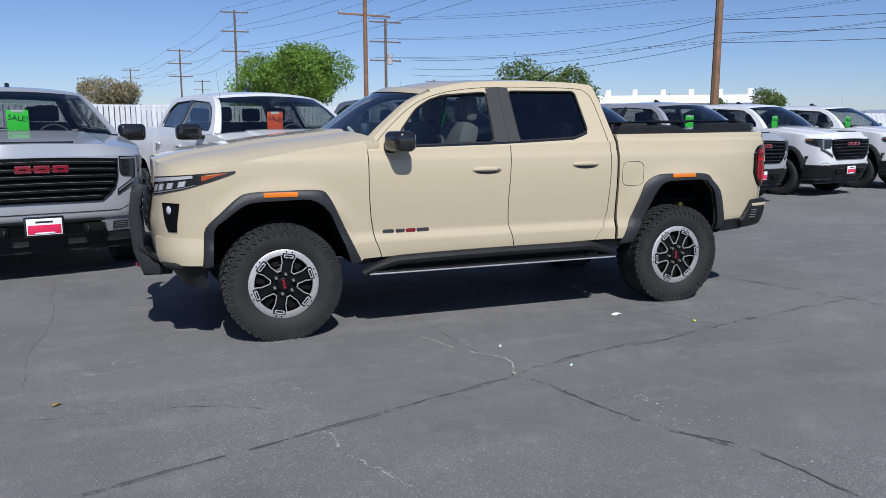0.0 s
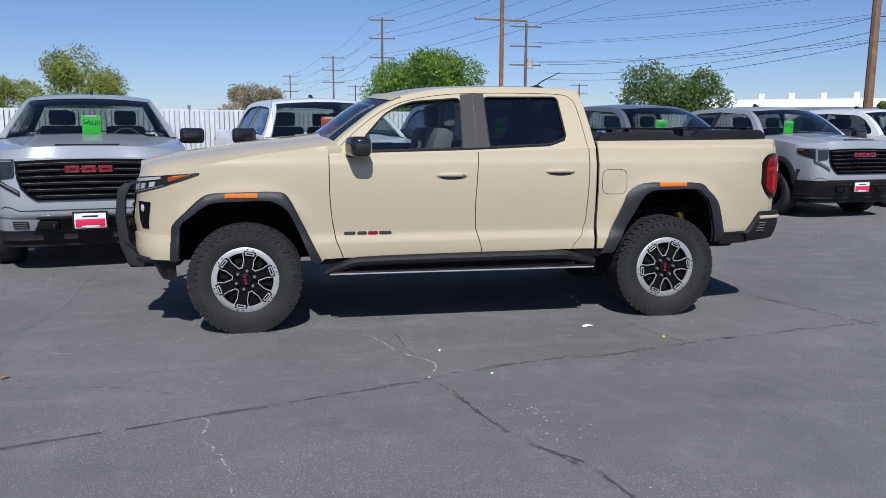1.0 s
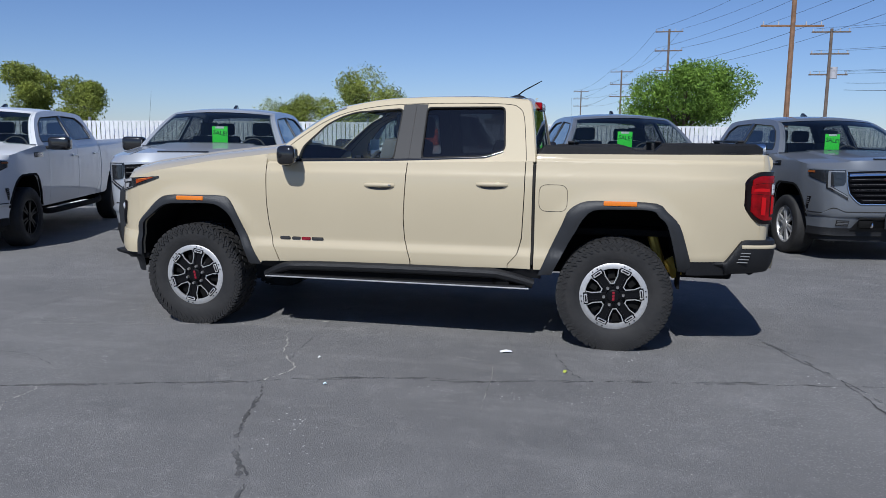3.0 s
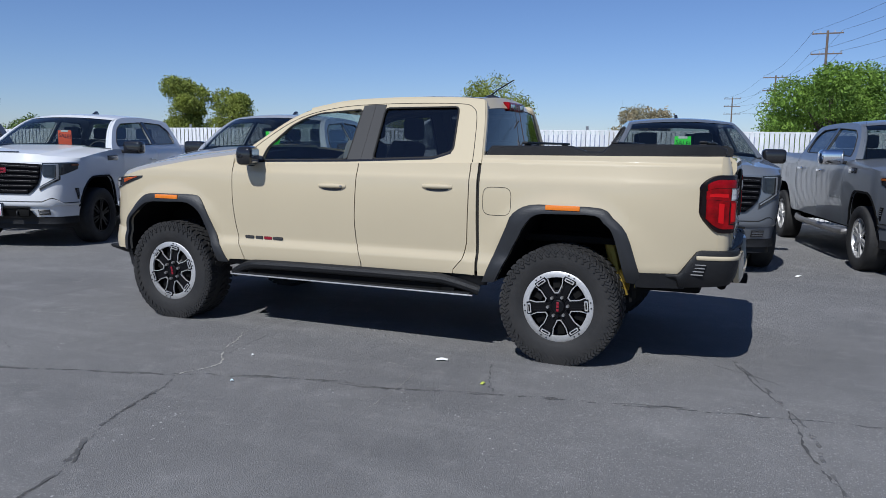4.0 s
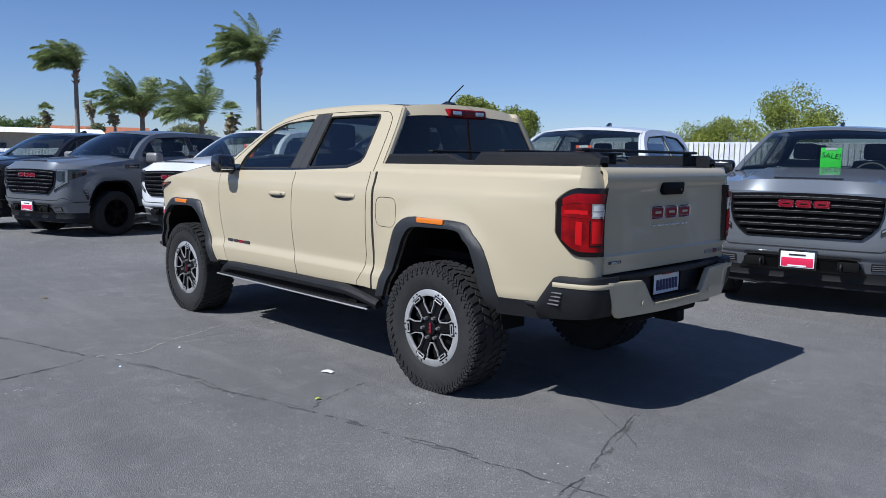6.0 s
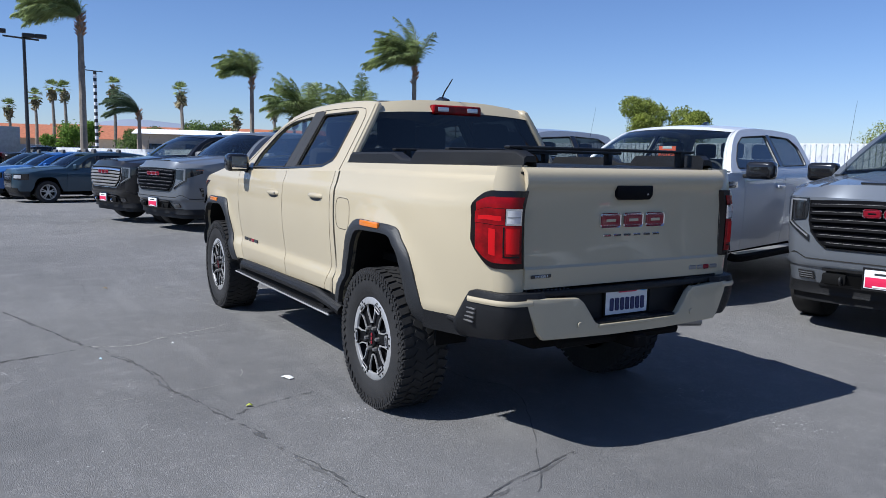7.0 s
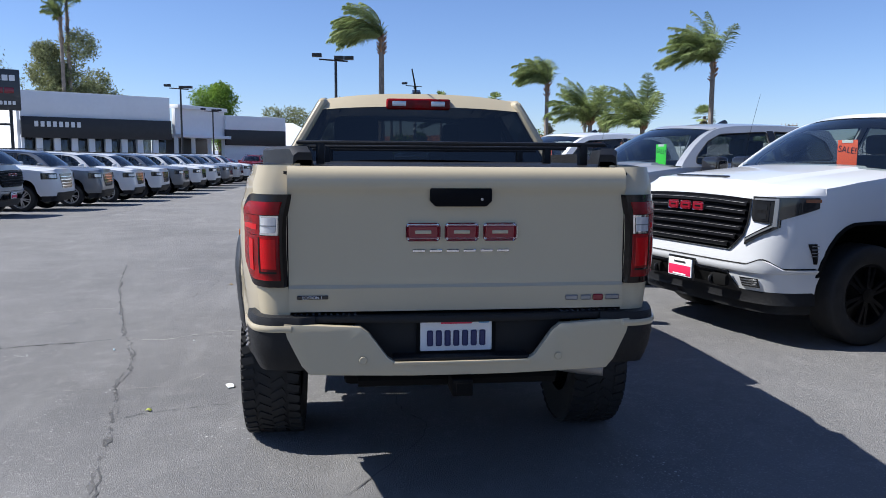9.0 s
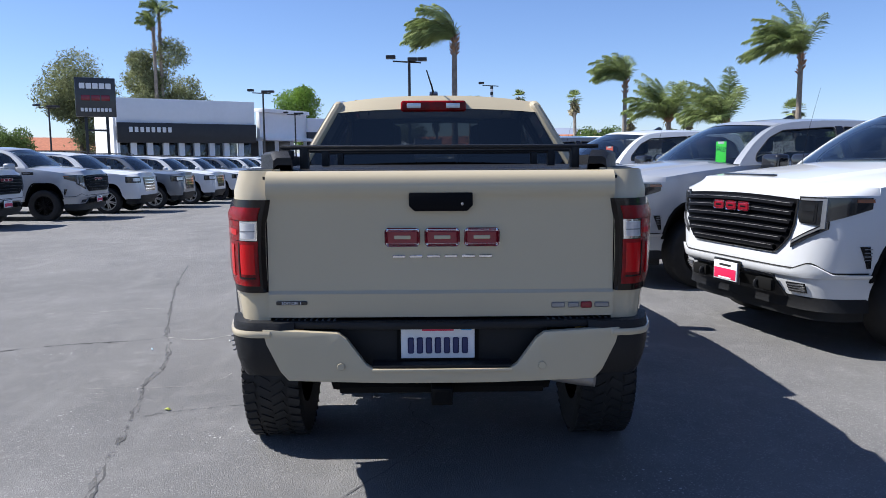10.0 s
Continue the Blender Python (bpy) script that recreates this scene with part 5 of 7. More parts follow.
def fence():
    f = empty("slatted_fence")
    tagged(f, "white slatted chain link fence behind parked trucks", "fence", kind="structure")
    turn = math.atan2(FENCE_DIR.y, FENCE_DIR.x)
    slat = None
    step = 0.096
    n0, n1 = int(-9.0 / step), int(15.0 / step)
    for i in range(n0, n1):
        s = i * step
        m = Matrix.Translation(fence_point(s)) @ Matrix.Rotation(turn + 0.10 * math.sin(i * 2.3), 4, "Z")
        if slat is None:
            slat = part("slat", box((0.076, 0.010, 1.78), (0, 0, 0.96)), SLAT, f, "", m)
        else:
            share("slat", slat, f, m)
    rest = bmesh.new()
    for i in list(range(int(-46 / step), n0)) + list(range(n1, int(44 / step))):
        box((0.076, 0.010, 1.78), fence_point(i * step, 0.96), 0, rest, rot=Matrix.Rotation(turn, 4, "Z"))
    tagged(part("far_slats", rest, SLAT, f), kind="stuff")
    wire = bmesh.new()
    for k in range(int(-46 / 0.19), int(44 / 0.19)):
        for d in (-1, 1):
            a, b = fence_point(k * 0.19, 0.05, 0.012), fence_point(k * 0.19 + d * 1.05, 1.86, 0.012)
            tube([a, b], 0.0017, 3, wire, cap=False)
    tagged(part("chain_link", wire, LINK, f), kind="stuff")
    part("top_rail", tube([fence_point(s, 1.83, -0.03) for s in steps(-46, 44, 30)], 0.022, 6), SLAT, f)
    for k in range(-15, 15):
        part("post", tube([fence_point(k * 3.0, 0, -0.03), fence_point(k * 3.0, 1.93, -0.03)], 0.03, 8), GALV, f)


fence()


# ---- parked pickups and estate cars ----
def full_pickup(k=0):
    S = dict(pickup=True, wb=3.745, xs=-0.50, nose=-0.97, ys=0.985, p=0.42, q=0.36, tail=4.86, r=0.41, track=0.90, arch=1.02, floor=0.33,
             nose_low=0.43, nose_top=1.20, crown=0.05, dome=0.62, cowl=0.46, gz=1.42, gy0=0.965, gy1=0.56, roof_crown=0.045, bow0=0.30, bow1=0.18,
             cab_end=2.95, flare=None, pillar_mat=GLOSSBLACK, a_end=4, r_end=8, rear_glass=(0.14, 0.97, 0.88), seats=(1.30, 2.25), group="pickups parked along the fence")
    S["yf"] = section([0.45, 0.55, 0.68, 0.74, 0.95, 1.15, 1.28, 1.36, 1.42, 1.46], [0.965, 0.985, 1.00, 1.015, 1.025, 1.025, 1.015, 0.995, 0.965, 0.93], -0.30, 4.40, 0.16, 0.03)
    S["fender_top"] = table([-0.65, -0.50, -0.2, 0.2, 0.46, 0.74], [1.235, 1.255, 1.300, 1.345, 1.375, 1.40])
    S["rocker"] = table([-0.6, 4.9], [0.50, 0.55])
    S["belt"] = table([0.4, 2.95], [1.375, 1.43])
    S["bed_top"] = table([2.9, 4.9], [1.44, 1.47])
    S["doors"] = (table([0.5, 1.4], [0.74, 0.70]), table([0.5, 1.4], [1.88, 1.88]), table([0.5, 0.8, 1.4], [2.70, 2.86, 2.88]))
    S["nose_lean"] = table([0.40, 0.60, 0.85, 1.2], [0.10, 0.0, 0.0, 0.03])
    S["windows"] = [[(0.63, 1.420), (0.67, 1.500), (0.90, 1.685), (1.12, 1.775), (1.83, 1.815), (1.825, 1.45)], [(1.95, 1.818), (2.55, 1.80), (2.74, 1.70), (2.76, 1.50), (2.70, 1.465), (1.95, 1.452)]]
    S["roofline"] = [(0.42, 1.390), (0.50, 1.470), (0.70, 1.635), (0.92, 1.770), (1.14, 1.850), (1.50, 1.887), (2.00, 1.895), (2.45, 1.885), (2.80, 1.855), (2.90, 1.78), (2.95, 1.43)]
    S["pillars"] = [((1.835, 1.45, 1.842, 1.825), (1.94, 1.452, 1.94, 1.828))]
    return S


def tag_card(parent, mat, at, lean=-40):
    """A folded price card hung behind the windscreen, with its word."""
    card = part("price_card", box((0.006, 0.22, 0.26), (0, 0, 0), 0.002), mat, parent, "bright price card with a hand-lettered word", pose(*at, 0, 0, 0))
    w = lettered("card_word", "SALE!", 0.085, INK, card)
    w.matrix_basis = Matrix.Translation((-0.005, 0, 0.01)) @ Matrix(((0, 0, -1, 0), (-1, 0, 0, 0), (0, 1, 0, 0), (0, 0, 0, 1))) @ Matrix.Rotation(radians(-7), 4, "Z")
    part("card_head", box((0.004, 0.12, 0.03), (-0.004, 0, 0.115), 0.001), PAPER, card)


def front_details(car, S, mat, grille=GRILLEBLACK, chrome=False, plate=True, dark_bumper=False):
    """Grille, lamps, badge, lower bumper, hooks and dealer plate of the big pickups."""
    P, L = S["_nose"], S["_len"]
    wide = table([0, 0.06, 0.16, 0.32, 0.55, 1.0], [0.76, 0.815, 0.88, 0.955, 0.99, 1.0])
    gr = part("grille", grid(lambda t, v: P(t * wide(v), lerp(0.765, 1.190, v) - 0.018 * (t / 0.7) ** 2 * v, 0.008), steps(-0.755, 0.755, 36), [0, 0.06, 0.16, 0.32, 0.55, 0.8, 1.0], (0.02, 0, 0)), GRILLEBLACK, car, "wide black louvred grille")
    part("grille_edge", tube([P(0.755 * q * wide(v), lerp(0.765, 1.190, v) - 0.018 * q * q * v, 0.010) for q, v in
                              [(-1, 1), (-1, 0.8), (-1, 0.55), (-1, 0.32), (-1, 0.16), (-1, 0.06)] + [(q / 10, 0) for q in range(-10, 11)] + [(1, 0.06), (1, 0.16), (1, 0.32), (1, 0.55), (1, 0.8), (1, 1)]], 0.007, 6), CHROME if chrome else GLOSSBLACK, gr)
    for k in range(6):
        z = 0.782 + k * 0.068
        e = 0.755 * wide((z - 0.765) / 0.425) - 0.02
        part("grille_bar", grid(lambda t, v: P(t, z + v - 0.018 * (t / 0.7) ** 2 * k / 5, table([0, 0.012, 0.036, 0.046], [0.024, 0.040, 0.036, 0.020])(v)), steps(-e, e, 28), [0, 0.012, 0.036, 0.046]), CHROME if chrome and k == 5 else grille, gr)
        # A thin steel line draws the highlight that runs along each louvre.
        part("bar_edge", tube([P(t, z + 0.034 - 0.018 * (t / 0.7) ** 2 * k / 5, 0.039) for t in steps(-e + 0.02, e - 0.02, 24)], 0.0016, 4, cap=False), STEEL, gr)
    for s in (-1, 1):
        I = lambda d: s * (L - d)
        T = lambda t: s * t
        foot = lambda t: table([0.770, 0.790, 0.915, 0.955, L - 0.07], [1.04, 1.00, 0.985, 1.01, 1.105])(t)
        hl = part("headlamp", grid(lambda t, v: P(T(t), lerp(foot(t), 1.200 - 0.012 * t, v), 0.010), [0.770, 0.790, 0.855, 0.915, 0.955] + steps(1.0, L - 0.07, 6), steps(0, 1, 4), (0.012, 0, 0)), LAMPDARK, car, "dark headlamp with a hooked light bar")
        part("inner_lamp", grid(lambda t, v: P(T(t), lerp(1.005, 1.150, v), 0.013), steps(0.800, 0.905, 4), steps(0, 1, 3), (0.012, 0, 0)), GLOSSBLACK, hl)
        part("lamp_lens", grid(lambda t, v: P(T(t), lerp(1.085, 1.130, v), 0.016), steps(0.820, 0.890, 3), [0, 1], (0.004, 0, 0)), LAMPDARK, hl)
        part("lamp_lens", grid(lambda t, v: P(T(t), lerp(1.020, 1.062, v), 0.016), steps(0.820, 0.890, 3), [0, 1], (0.004, 0, 0)), LAMPDARK, hl)
        part("lamp_brow", grid(lambda t, v: P(T(t), lerp(1.163, 1.178, v), 0.016), steps(0.785, 0.960, 5), [0, 1], (0.006, 0, 0)), LAMPGREY, hl)
        part("lamp_hook", grid(lambda t, v: P(T(t), lerp(0.965, 1.165, v), 0.020), [0.935, 0.948, 0.961], steps(0, 1, 4), (0.010, 0, 0)), LAMPGREY, hl, "pale light bar")
        part("lamp_tail", grid(lambda t, v: P(T(t), lerp(0.812, 0.868, v) + 0.62 * (t - 0.740), 0.014), steps(0.740, 0.980, 6), [0, 0.5, 1], (0.012, 0, 0)), LAMPDARK, hl)
        part("lamp_tail_light", grid(lambda t, v: P(T(t), lerp(0.840, 0.856, v) + 0.62 * (t - 0.740), 0.020), steps(0.750, 0.955, 5), [0, 1], (0.006, 0, 0)), LAMPGREY, hl)
        part("lamp_turn", grid(lambda d, v: P(I(d), lerp(1.150, 1.175, v), 0.014), [0.05, 0.12, 0.18], [0, 1]), DIMAMBER, hl)
        air = part("air_vent", grid(lambda d, v: P(I(lerp(0.02, d, 0.35 + 0.65 * v)), lerp(0.675, 0.835, v), 0.008), steps(0.06, 0.125, 3), steps(0, 1, 4), (0.01, 0, 0)), GLOSSBLACK, car, "upright black air vent")
        for k in range(4):
            part("vent_slat", grid(lambda d, v: P(I(d), 0.735 + 0.026 * k + 0.008 * v, 0.014), [0.045, 0.095], [0, 1], (0.008, 0, 0)), LAMPGREY, air)
        part("hook_pocket", box((0.05, 0.20, 0.10), (S["nose"] - 0.005, s * 0.42, 0.505), 0.03), CAVITY, car)
        part("tow_hook", tube(smooth_line([(S["nose"] + 0.02, s * 0.36, 0.535), (S["nose"] - 0.045, s * 0.36, 0.52), (S["nose"] - 0.045, s * 0.36, 0.475), (S["nose"] + 0.02, s * 0.36, 0.465)], 3), 0.013, 6), PLASTIC if not chrome else CHROME, car)
        fog = part("fog_lamp", grid(lambda t, v: P(T(t), lerp(0.475, 0.550, v), 0.012), steps(0.70, 0.86, 4), [0, 1], (0.01, 0, 0)), GLOSSBLACK, car, "black slotted bumper vent")
        for k in range(3):
            part("fog_slat", grid(lambda t, v: P(T(t), 0.488 + 0.020 * k + 0.007 * v, 0.018), steps(0.71, 0.85, 3), [0, 1], (0.006, 0, 0)), LAMPGREY, fog)
    part("lower_grille", grid(lambda t, v: P(t * lerp(1.0, 0.84, v), lerp(0.425, 0.585, v), 0.020), steps(-0.66, 0.66, 40), steps(0, 1, 3), (0.03, 0, 0)), PLASTIC, car, "black lower bumper grille")
    part("lower_inset", grid(lambda t, v: P(t, lerp(0.455, 0.545, v), 0.026), steps(-0.54, 0.54, 30), [0, 1], (0.01, 0, 0)), CAVITY, car)
    part("grille_frame", grid(lambda t, v: P(t, 0.575 + 0.022 * v - 0.05 * max(0, abs(t) - 0.45), 0.034), steps(-0.60, 0.60, 30), [0, 0.5, 1], (0.02, 0, 0)), GLOSSBLACK, car)
    if dark_bumper:
        part("bumper_cover", grid(lambda t, v: P(t, lerp(0.40, 0.655, v), 0.028), steps(-L + 0.01, L - 0.01, 60), steps(0, 1, 4), (0.01, 0, 0)), PLASTIC, car, "black off-road bumper")
    part("bumper_lip", grid(lambda t, v: P(t, lerp(0.345, 0.445, v), 0.018 - 0.016 * v), steps(-L + 0.02, L - 0.02, 60), steps(0, 1, 2), (0.02, 0, 0)), PLASTIC, car)
    rise = lambda t: 0.655 + 0.045 * min(1, max(0, (abs(t) - 0.78) / 0.10)) - 0.07 * min(1, max(0, (abs(t) - 0.92) / 0.12))
    part("bumper_seam", grid(lambda t, v: P(t, rise(t) + 0.011 * v, 0.005), steps(-L + 0.03, L - 0.03, 80), [0, 1]), SEAM, car)
    part("bumper_bar", grid(lambda t, v: P(t, lerp(0.595, rise(t) - 0.004, v), 0.022 - 0.016 * (1 - v) ** 2), steps(-L + 0.03, L - 0.03, 80), steps(0, 1, 4), (0.02, 0, 0)), mat, car)
    x = S["nose"]
    badge(car, (x - 0.030, 0.0, 1.085), 0.46, 0.075, -1)
    slot = part("hood_slot", box((0.05, 0.62, 0.016), (x + 0.13, 0, S["fender_top"](S["xs"]) + S["crown"] + 0.028), 0.006), GLOSSBLACK, car)
    if plate:
        pl = part("dealer_plate", box((0.012, 0.305, 0.155), (x - 0.045, 0.02, 0.545), 0.004), PLATE_WHITE, car, "red and white dealer plate")
        part("plate_red_half", box((0.005, 0.285, 0.086), (x - 0.052, 0.02, 0.520), 0.002), PLATE_RED, pl)
        part("plate_lower_mark", box((0.004, 0.17, 0.014), (x - 0.0545, 0.02, 0.486), 0.002), PLATE_WHITE, pl)
        part("plate_mark", box((0.004, 0.15, 0.016), (x - 0.053, 0.02, 0.592), 0.002), INK, pl)
        part("plate_holder", box((0.02, 0.345, 0.195), (x - 0.030, 0.02, 0.545), 0.01), GLOSSBLACK, pl)


def sierra(at, mat, label, tag=None, wheel=RIMBLACK, mirror=GLOSSBLACK, flare=None, chrome=False, steps_bright=False, lod=0, group=True, grille=GRILLEBLACK):
    S = full_pickup()
    S["flare"] = flare
    S["rear_pane"], S["front_pane"] = GLASS_REAR, GLASS_TINT
    if not group:
        S["group"] = ""
    car = vehicle(S, "pickup_truck", label, "truck", at, mat, 1)
    front_details(car, S, mat, grille, chrome=chrome, dark_bumper=flare is not None)
    for xc in (0.0, S["wb"]):
        for s in (-1, 1):
            m = pose(xc, s * 0.885, 0.405, 0, 20 * s + 11 * xc, 0 if s < 0 else 180)
            w = wheel_road(car, 0.41, 0.275, 0.255, wheel, 6, True, lod)
            w.matrix_basis = m
    mirror_part(car, (0.72, 1.03, 1.405), mirror, 1.12, tall=0.175, wide=0.27)
    yf = S["yf"]
    for s in (-1, 1):
        for x, z in ((1.70, 1.21), (2.68, 1.22)):
            part("door_handle", box((0.22, 0.034, 0.034), (x, s * (yf(x, z) + 0.020), z), 0.013), CHROME if chrome else mat, car)
        part("rocker_step", tube(smooth_line([(0.62, s * 0.93, 0.44), (0.75, s * 1.0, 0.42), (1.7, s * 1.01, 0.42), (2.7, s * 1.0, 0.42), (3.0, s * 0.93, 0.45)], 3), 0.045, 8), STEEL if steps_bright else CAVITY, car)
        part("tail_lamp", box((0.10, 0.10, 0.40), (4.80, s * 0.945, 1.12), 0.03), TAILRED, car)
        vent = part("wing_vent", box((0.30, 0.012, 0.072), (0.36, s * (yf(0.36, 1.245) + 0.003), 1.245), 0.006, rot=None), GLOSSBLACK, car, "black wing vent with a bright bar")
        part("vent_bar", box((0.18, 0.006, 0.018), (0.38, s * (yf(0.38, 1.245) + 0.010), 1.245), 0.003), CHROME if chrome else LAMPGREY, vent)
        part("arch_lip", grid(lambda k, v: [(lerp(a[0], b[0], v * 0.35), s * (yf(a[0], a[1]) + 0.006), lerp(a[1], b[1], v * 0.35)) for a, b in [(arch_table(0, 1.02)[0][k], arch_table(0, 1.02)[1][k])]][0], list(range(13)), [0, 1], (0, -s * 0.02, 0)), CAVITY, car) if not flare else None
    part("tailgate", box((0.05, 1.66, 0.62), (4.83, 0, 1.14), 0.02), mat, car)
    part("bed_floor", box((1.8, 1.7, 0.05), (3.9, 0, 0.9), 0.01), CAVITY, car)
    part("rear_bumper", box((0.14, 1.9, 0.20), (4.90, 0, 0.62), 0.03), PLASTIC, car)
    part("roof_fin", prism([(1.62, 1.915), (1.84, 1.920), (1.84, 1.965), (1.80, 1.998)], -0.024, 0.024, "y", 0.010), GLOSSBLACK, car)
    if group:
        part("whip_aerial", tube([(0.36, 0.86, 1.25), (0.44, 0.86, 1.70), (0.56, 0.86, 2.13)], 0.0026, 5, taper=0.0012), CAVITY, car, "thin black whip aerial")
    if tag:
        tag_card(car, tag, (0.82, 0.0, 1.53))
    return car


ROW = 102.8
WHITE = paint("white_paint", (0.62, 0.63, 0.64))
SILVER = paint("pale_silver_paint", (0.39, 0.405, 0.43), 0.35, 0.35)
STEELGREY = paint("steel_grey_paint", (0.160, 0.174, 0.194), 0.4, 0.35)
DARKGREY = paint("dark_grey_paint", (0.085, 0.092, 0.10), 0.35, 0.35)
BLACKP = paint("black_paint", (0.012, 0.012, 0.013), 0.0, 0.3)
TEAL = paint("dark_teal_paint", (0.035, 0.065, 0.095), 0.3, 0.35)
BLUEP = paint("bright_blue_paint", (0.03, 0.11, 0.33), 0.3, 0.35)
REDP = paint("deep_red_paint", (0.19, 0.012, 0.016), 0.1, 0.35)


def row_at(tag, turn=ROW):
    """The pose of a pickup whose windscreen card hangs at tag."""
    th = radians(turn - 90)
    return pose(tag[0] + math.sin(th) * 0.80, tag[1] - math.cos(th) * 0.80, gz(tag[0]), 0, 0, turn)


sierra(row_at((-1.29, 9.93)), SILVER, "pale silver pickup with black grille facing the lane", TAG_GREEN)
sierra(row_at((1.665, 10.52), 104.5), WHITE, "white pickup with black grille and orange card", TAG_ORANGE)
sierra(row_at((4.39, 11.55)), STEELGREY, "steel grey pickup with black grille by the fence", TAG_GREEN)
sierra(row_at((7.41, 12.21)), STEELGREY, "steel grey pickup with bright wheels and chrome mirrors", TAG_GREEN, MACHINED, CHROME, chrome=True, steps_bright=True)
sierra(row_at((10.35, 12.95), 97.5), SILVER, "silver pickup with black wheel flares", TAG_GREEN, RIMBLACK, GLOSSBLACK, FLARE)
sierra(row_at((13.3, 13.7)), WHITE, "white off-road pickup with black wheel flares", TAG_GREEN, RIMBLACK, GLOSSBLACK, FLARE)
sierra(row_at((16.3, 14.4)), WHITE, "white off-road pickup at the end of the row", TAG_GREEN, RIMBLACK, GLOSSBLACK, FLARE)
sierra(row_at((-4.81, 9.33), 108.0), WHITE, "white pickup with black grille and red dealer plate", TAG_ORANGE)
sierra(row_at((-7.44, 7.96), 107.0), STEELGREY, "grey pickup with dark wheels in the row", None, RIMBLACK, STEEL)
sierra(row_at((-9.89, 7.41), 107.0), BLACKP, "black pickup with bright grille in the row", None, MACHINED, CHROME, chrome=True, grille=STEEL)


def estate(big=True):
    """Shape of a large or a compact family car."""
    if big:
        S = dict(pickup=False, wb=3.07, xs=-0.55, nose=-0.95, ys=0.985, p=0.42, q=0.36, tail=4.28, r=0.40, track=0.88, arch=0.98, floor=0.30,
                 nose_low=0.46, nose_top=1.14, crown=0.05, dome=0.6, cowl=0.70, gz=1.30, gy0=0.955, gy1=0.42, roof_crown=0.045, bow0=0.30, bow1=0.18,
                 cab_end=4.2, flare=None, pillar_mat=GLOSSBLACK, a_end=4, r_end=8, rear_glass=(0.14, 0.95, 0.85), seats=(1.25, 2.2))
        S["yf"] = section([0.42, 0.52, 0.66, 0.9, 1.1, 1.22, 1.30, 1.36], [0.955, 0.975, 1.0, 1.015, 1.015, 1.005, 0.975, 0.95], -0.30, 3.7, 0.16, 0.05)
        S["fender_top"] = table([-0.65, -0.55, -0.2, 0.3, 0.70], [1.17, 1.19, 1.23, 1.275, 1.31])
        S["rocker"] = table([-0.6, 4.9], [0.44, 0.48])
        S["belt"] = table([0.6, 4.3], [1.28, 1.34])
        S["doors"] = (table([0.5, 1.4], [0.66, 0.62]), table([0.5, 1.4], [1.72, 1.72]), table([0.5, 0.8, 1.4], [2.55, 2.62, 2.75]))
        S["windows"] = [[(0.90, 1.33), (0.95, 1.43), (1.18, 1.63), (1.36, 1.72), (1.68, 1.765), (1.68, 1.335)], [(1.79, 1.775), (2.62, 1.79), (2.62, 1.36), (1.79, 1.345)], [(2.72, 1.79), (3.85, 1.745), (4.02, 1.42), (3.96, 1.375), (2.72, 1.36)]]
        S["roofline"] = [(0.66, 1.30), (0.72, 1.37), (0.90, 1.54), (1.12, 1.70), (1.36, 1.795), (1.70, 1.84), (2.4, 1.865), (3.2, 1.855), (3.90, 1.80), (4.05, 1.70), (4.22, 1.34)]
        S["pillars"] = [((1.69, 1.335, 1.69, 1.78), (1.78, 1.34, 1.78, 1.785)), ((2.63, 1.36, 2.63, 1.80), (2.71, 1.36, 2.71, 1.80))]
    else:
        S = dict(pickup=False, wb=2.73, xs=-0.50, nose=-0.92, ys=0.90, p=0.55, q=0.45, tail=3.66, r=0.36, track=0.80, arch=0.86, floor=0.24,
                 nose_low=0.38, nose_top=0.93, crown=0.06, dome=0.6, cowl=0.62, gz=1.10, gy0=0.87, gy1=0.50, roof_crown=0.045, bow0=0.32, bow1=0.20,
                 cab_end=3.6, flare=None, pillar_mat=GLOSSBLACK, a_end=4, r_end=8, rear_glass=(0.14, 0.95, 0.85), seats=(1.15, 1.95))
        S["yf"] = section([0.34, 0.44, 0.58, 0.8, 0.95, 1.04, 1.10, 1.16], [0.855, 0.875, 0.90, 0.918, 0.918, 0.905, 0.875, 0.84], -0.30, 3.0, 0.16, 0.06)
        S["fender_top"] = table([-0.65, -0.55, -0.2, 0.3, 0.62], [0.93, 0.96, 1.02, 1.08, 1.11])
        S["rocker"] = table([-0.6, 4.9], [0.36, 0.40])
        S["belt"] = table([0.6, 3.7], [1.08, 1.18])
        S["doors"] = (table([0.4, 1.2], [0.58, 0.55]), table([0.4, 1.2], [1.55, 1.57]), table([0.4, 0.7, 1.2], [2.20, 2.30, 2.42]))
        S["windows"] = [[(0.90, 1.12), (1.05, 1.25), (1.28, 1.42), (1.52, 1.50), (1.52, 1.135)], [(1.62, 1.51), (2.30, 1.52), (2.42, 1.40), (2.40, 1.165), (1.62, 1.145)], [(2.50, 1.50), (2.95, 1.47), (3.20, 1.26), (2.52, 1.20)]]
        S["roofline"] = [(0.56, 1.10), (0.66, 1.18), (0.88, 1.33), (1.12, 1.46), (1.38, 1.555), (1.70, 1.60), (2.1, 1.615), (2.6, 1.60), (3.15, 1.53), (3.35, 1.44), (3.62, 1.18)]
        S["pillars"] = [((1.53, 1.135, 1.53, 1.51), (1.61, 1.14, 1.61, 1.52))]
    S["bed_top"] = S["belt"]
    S["nose_lean"] = table([0.30, 0.50, 0.75, 1.2], [0.10, 0.0, 0.0, 0.05])
    return S


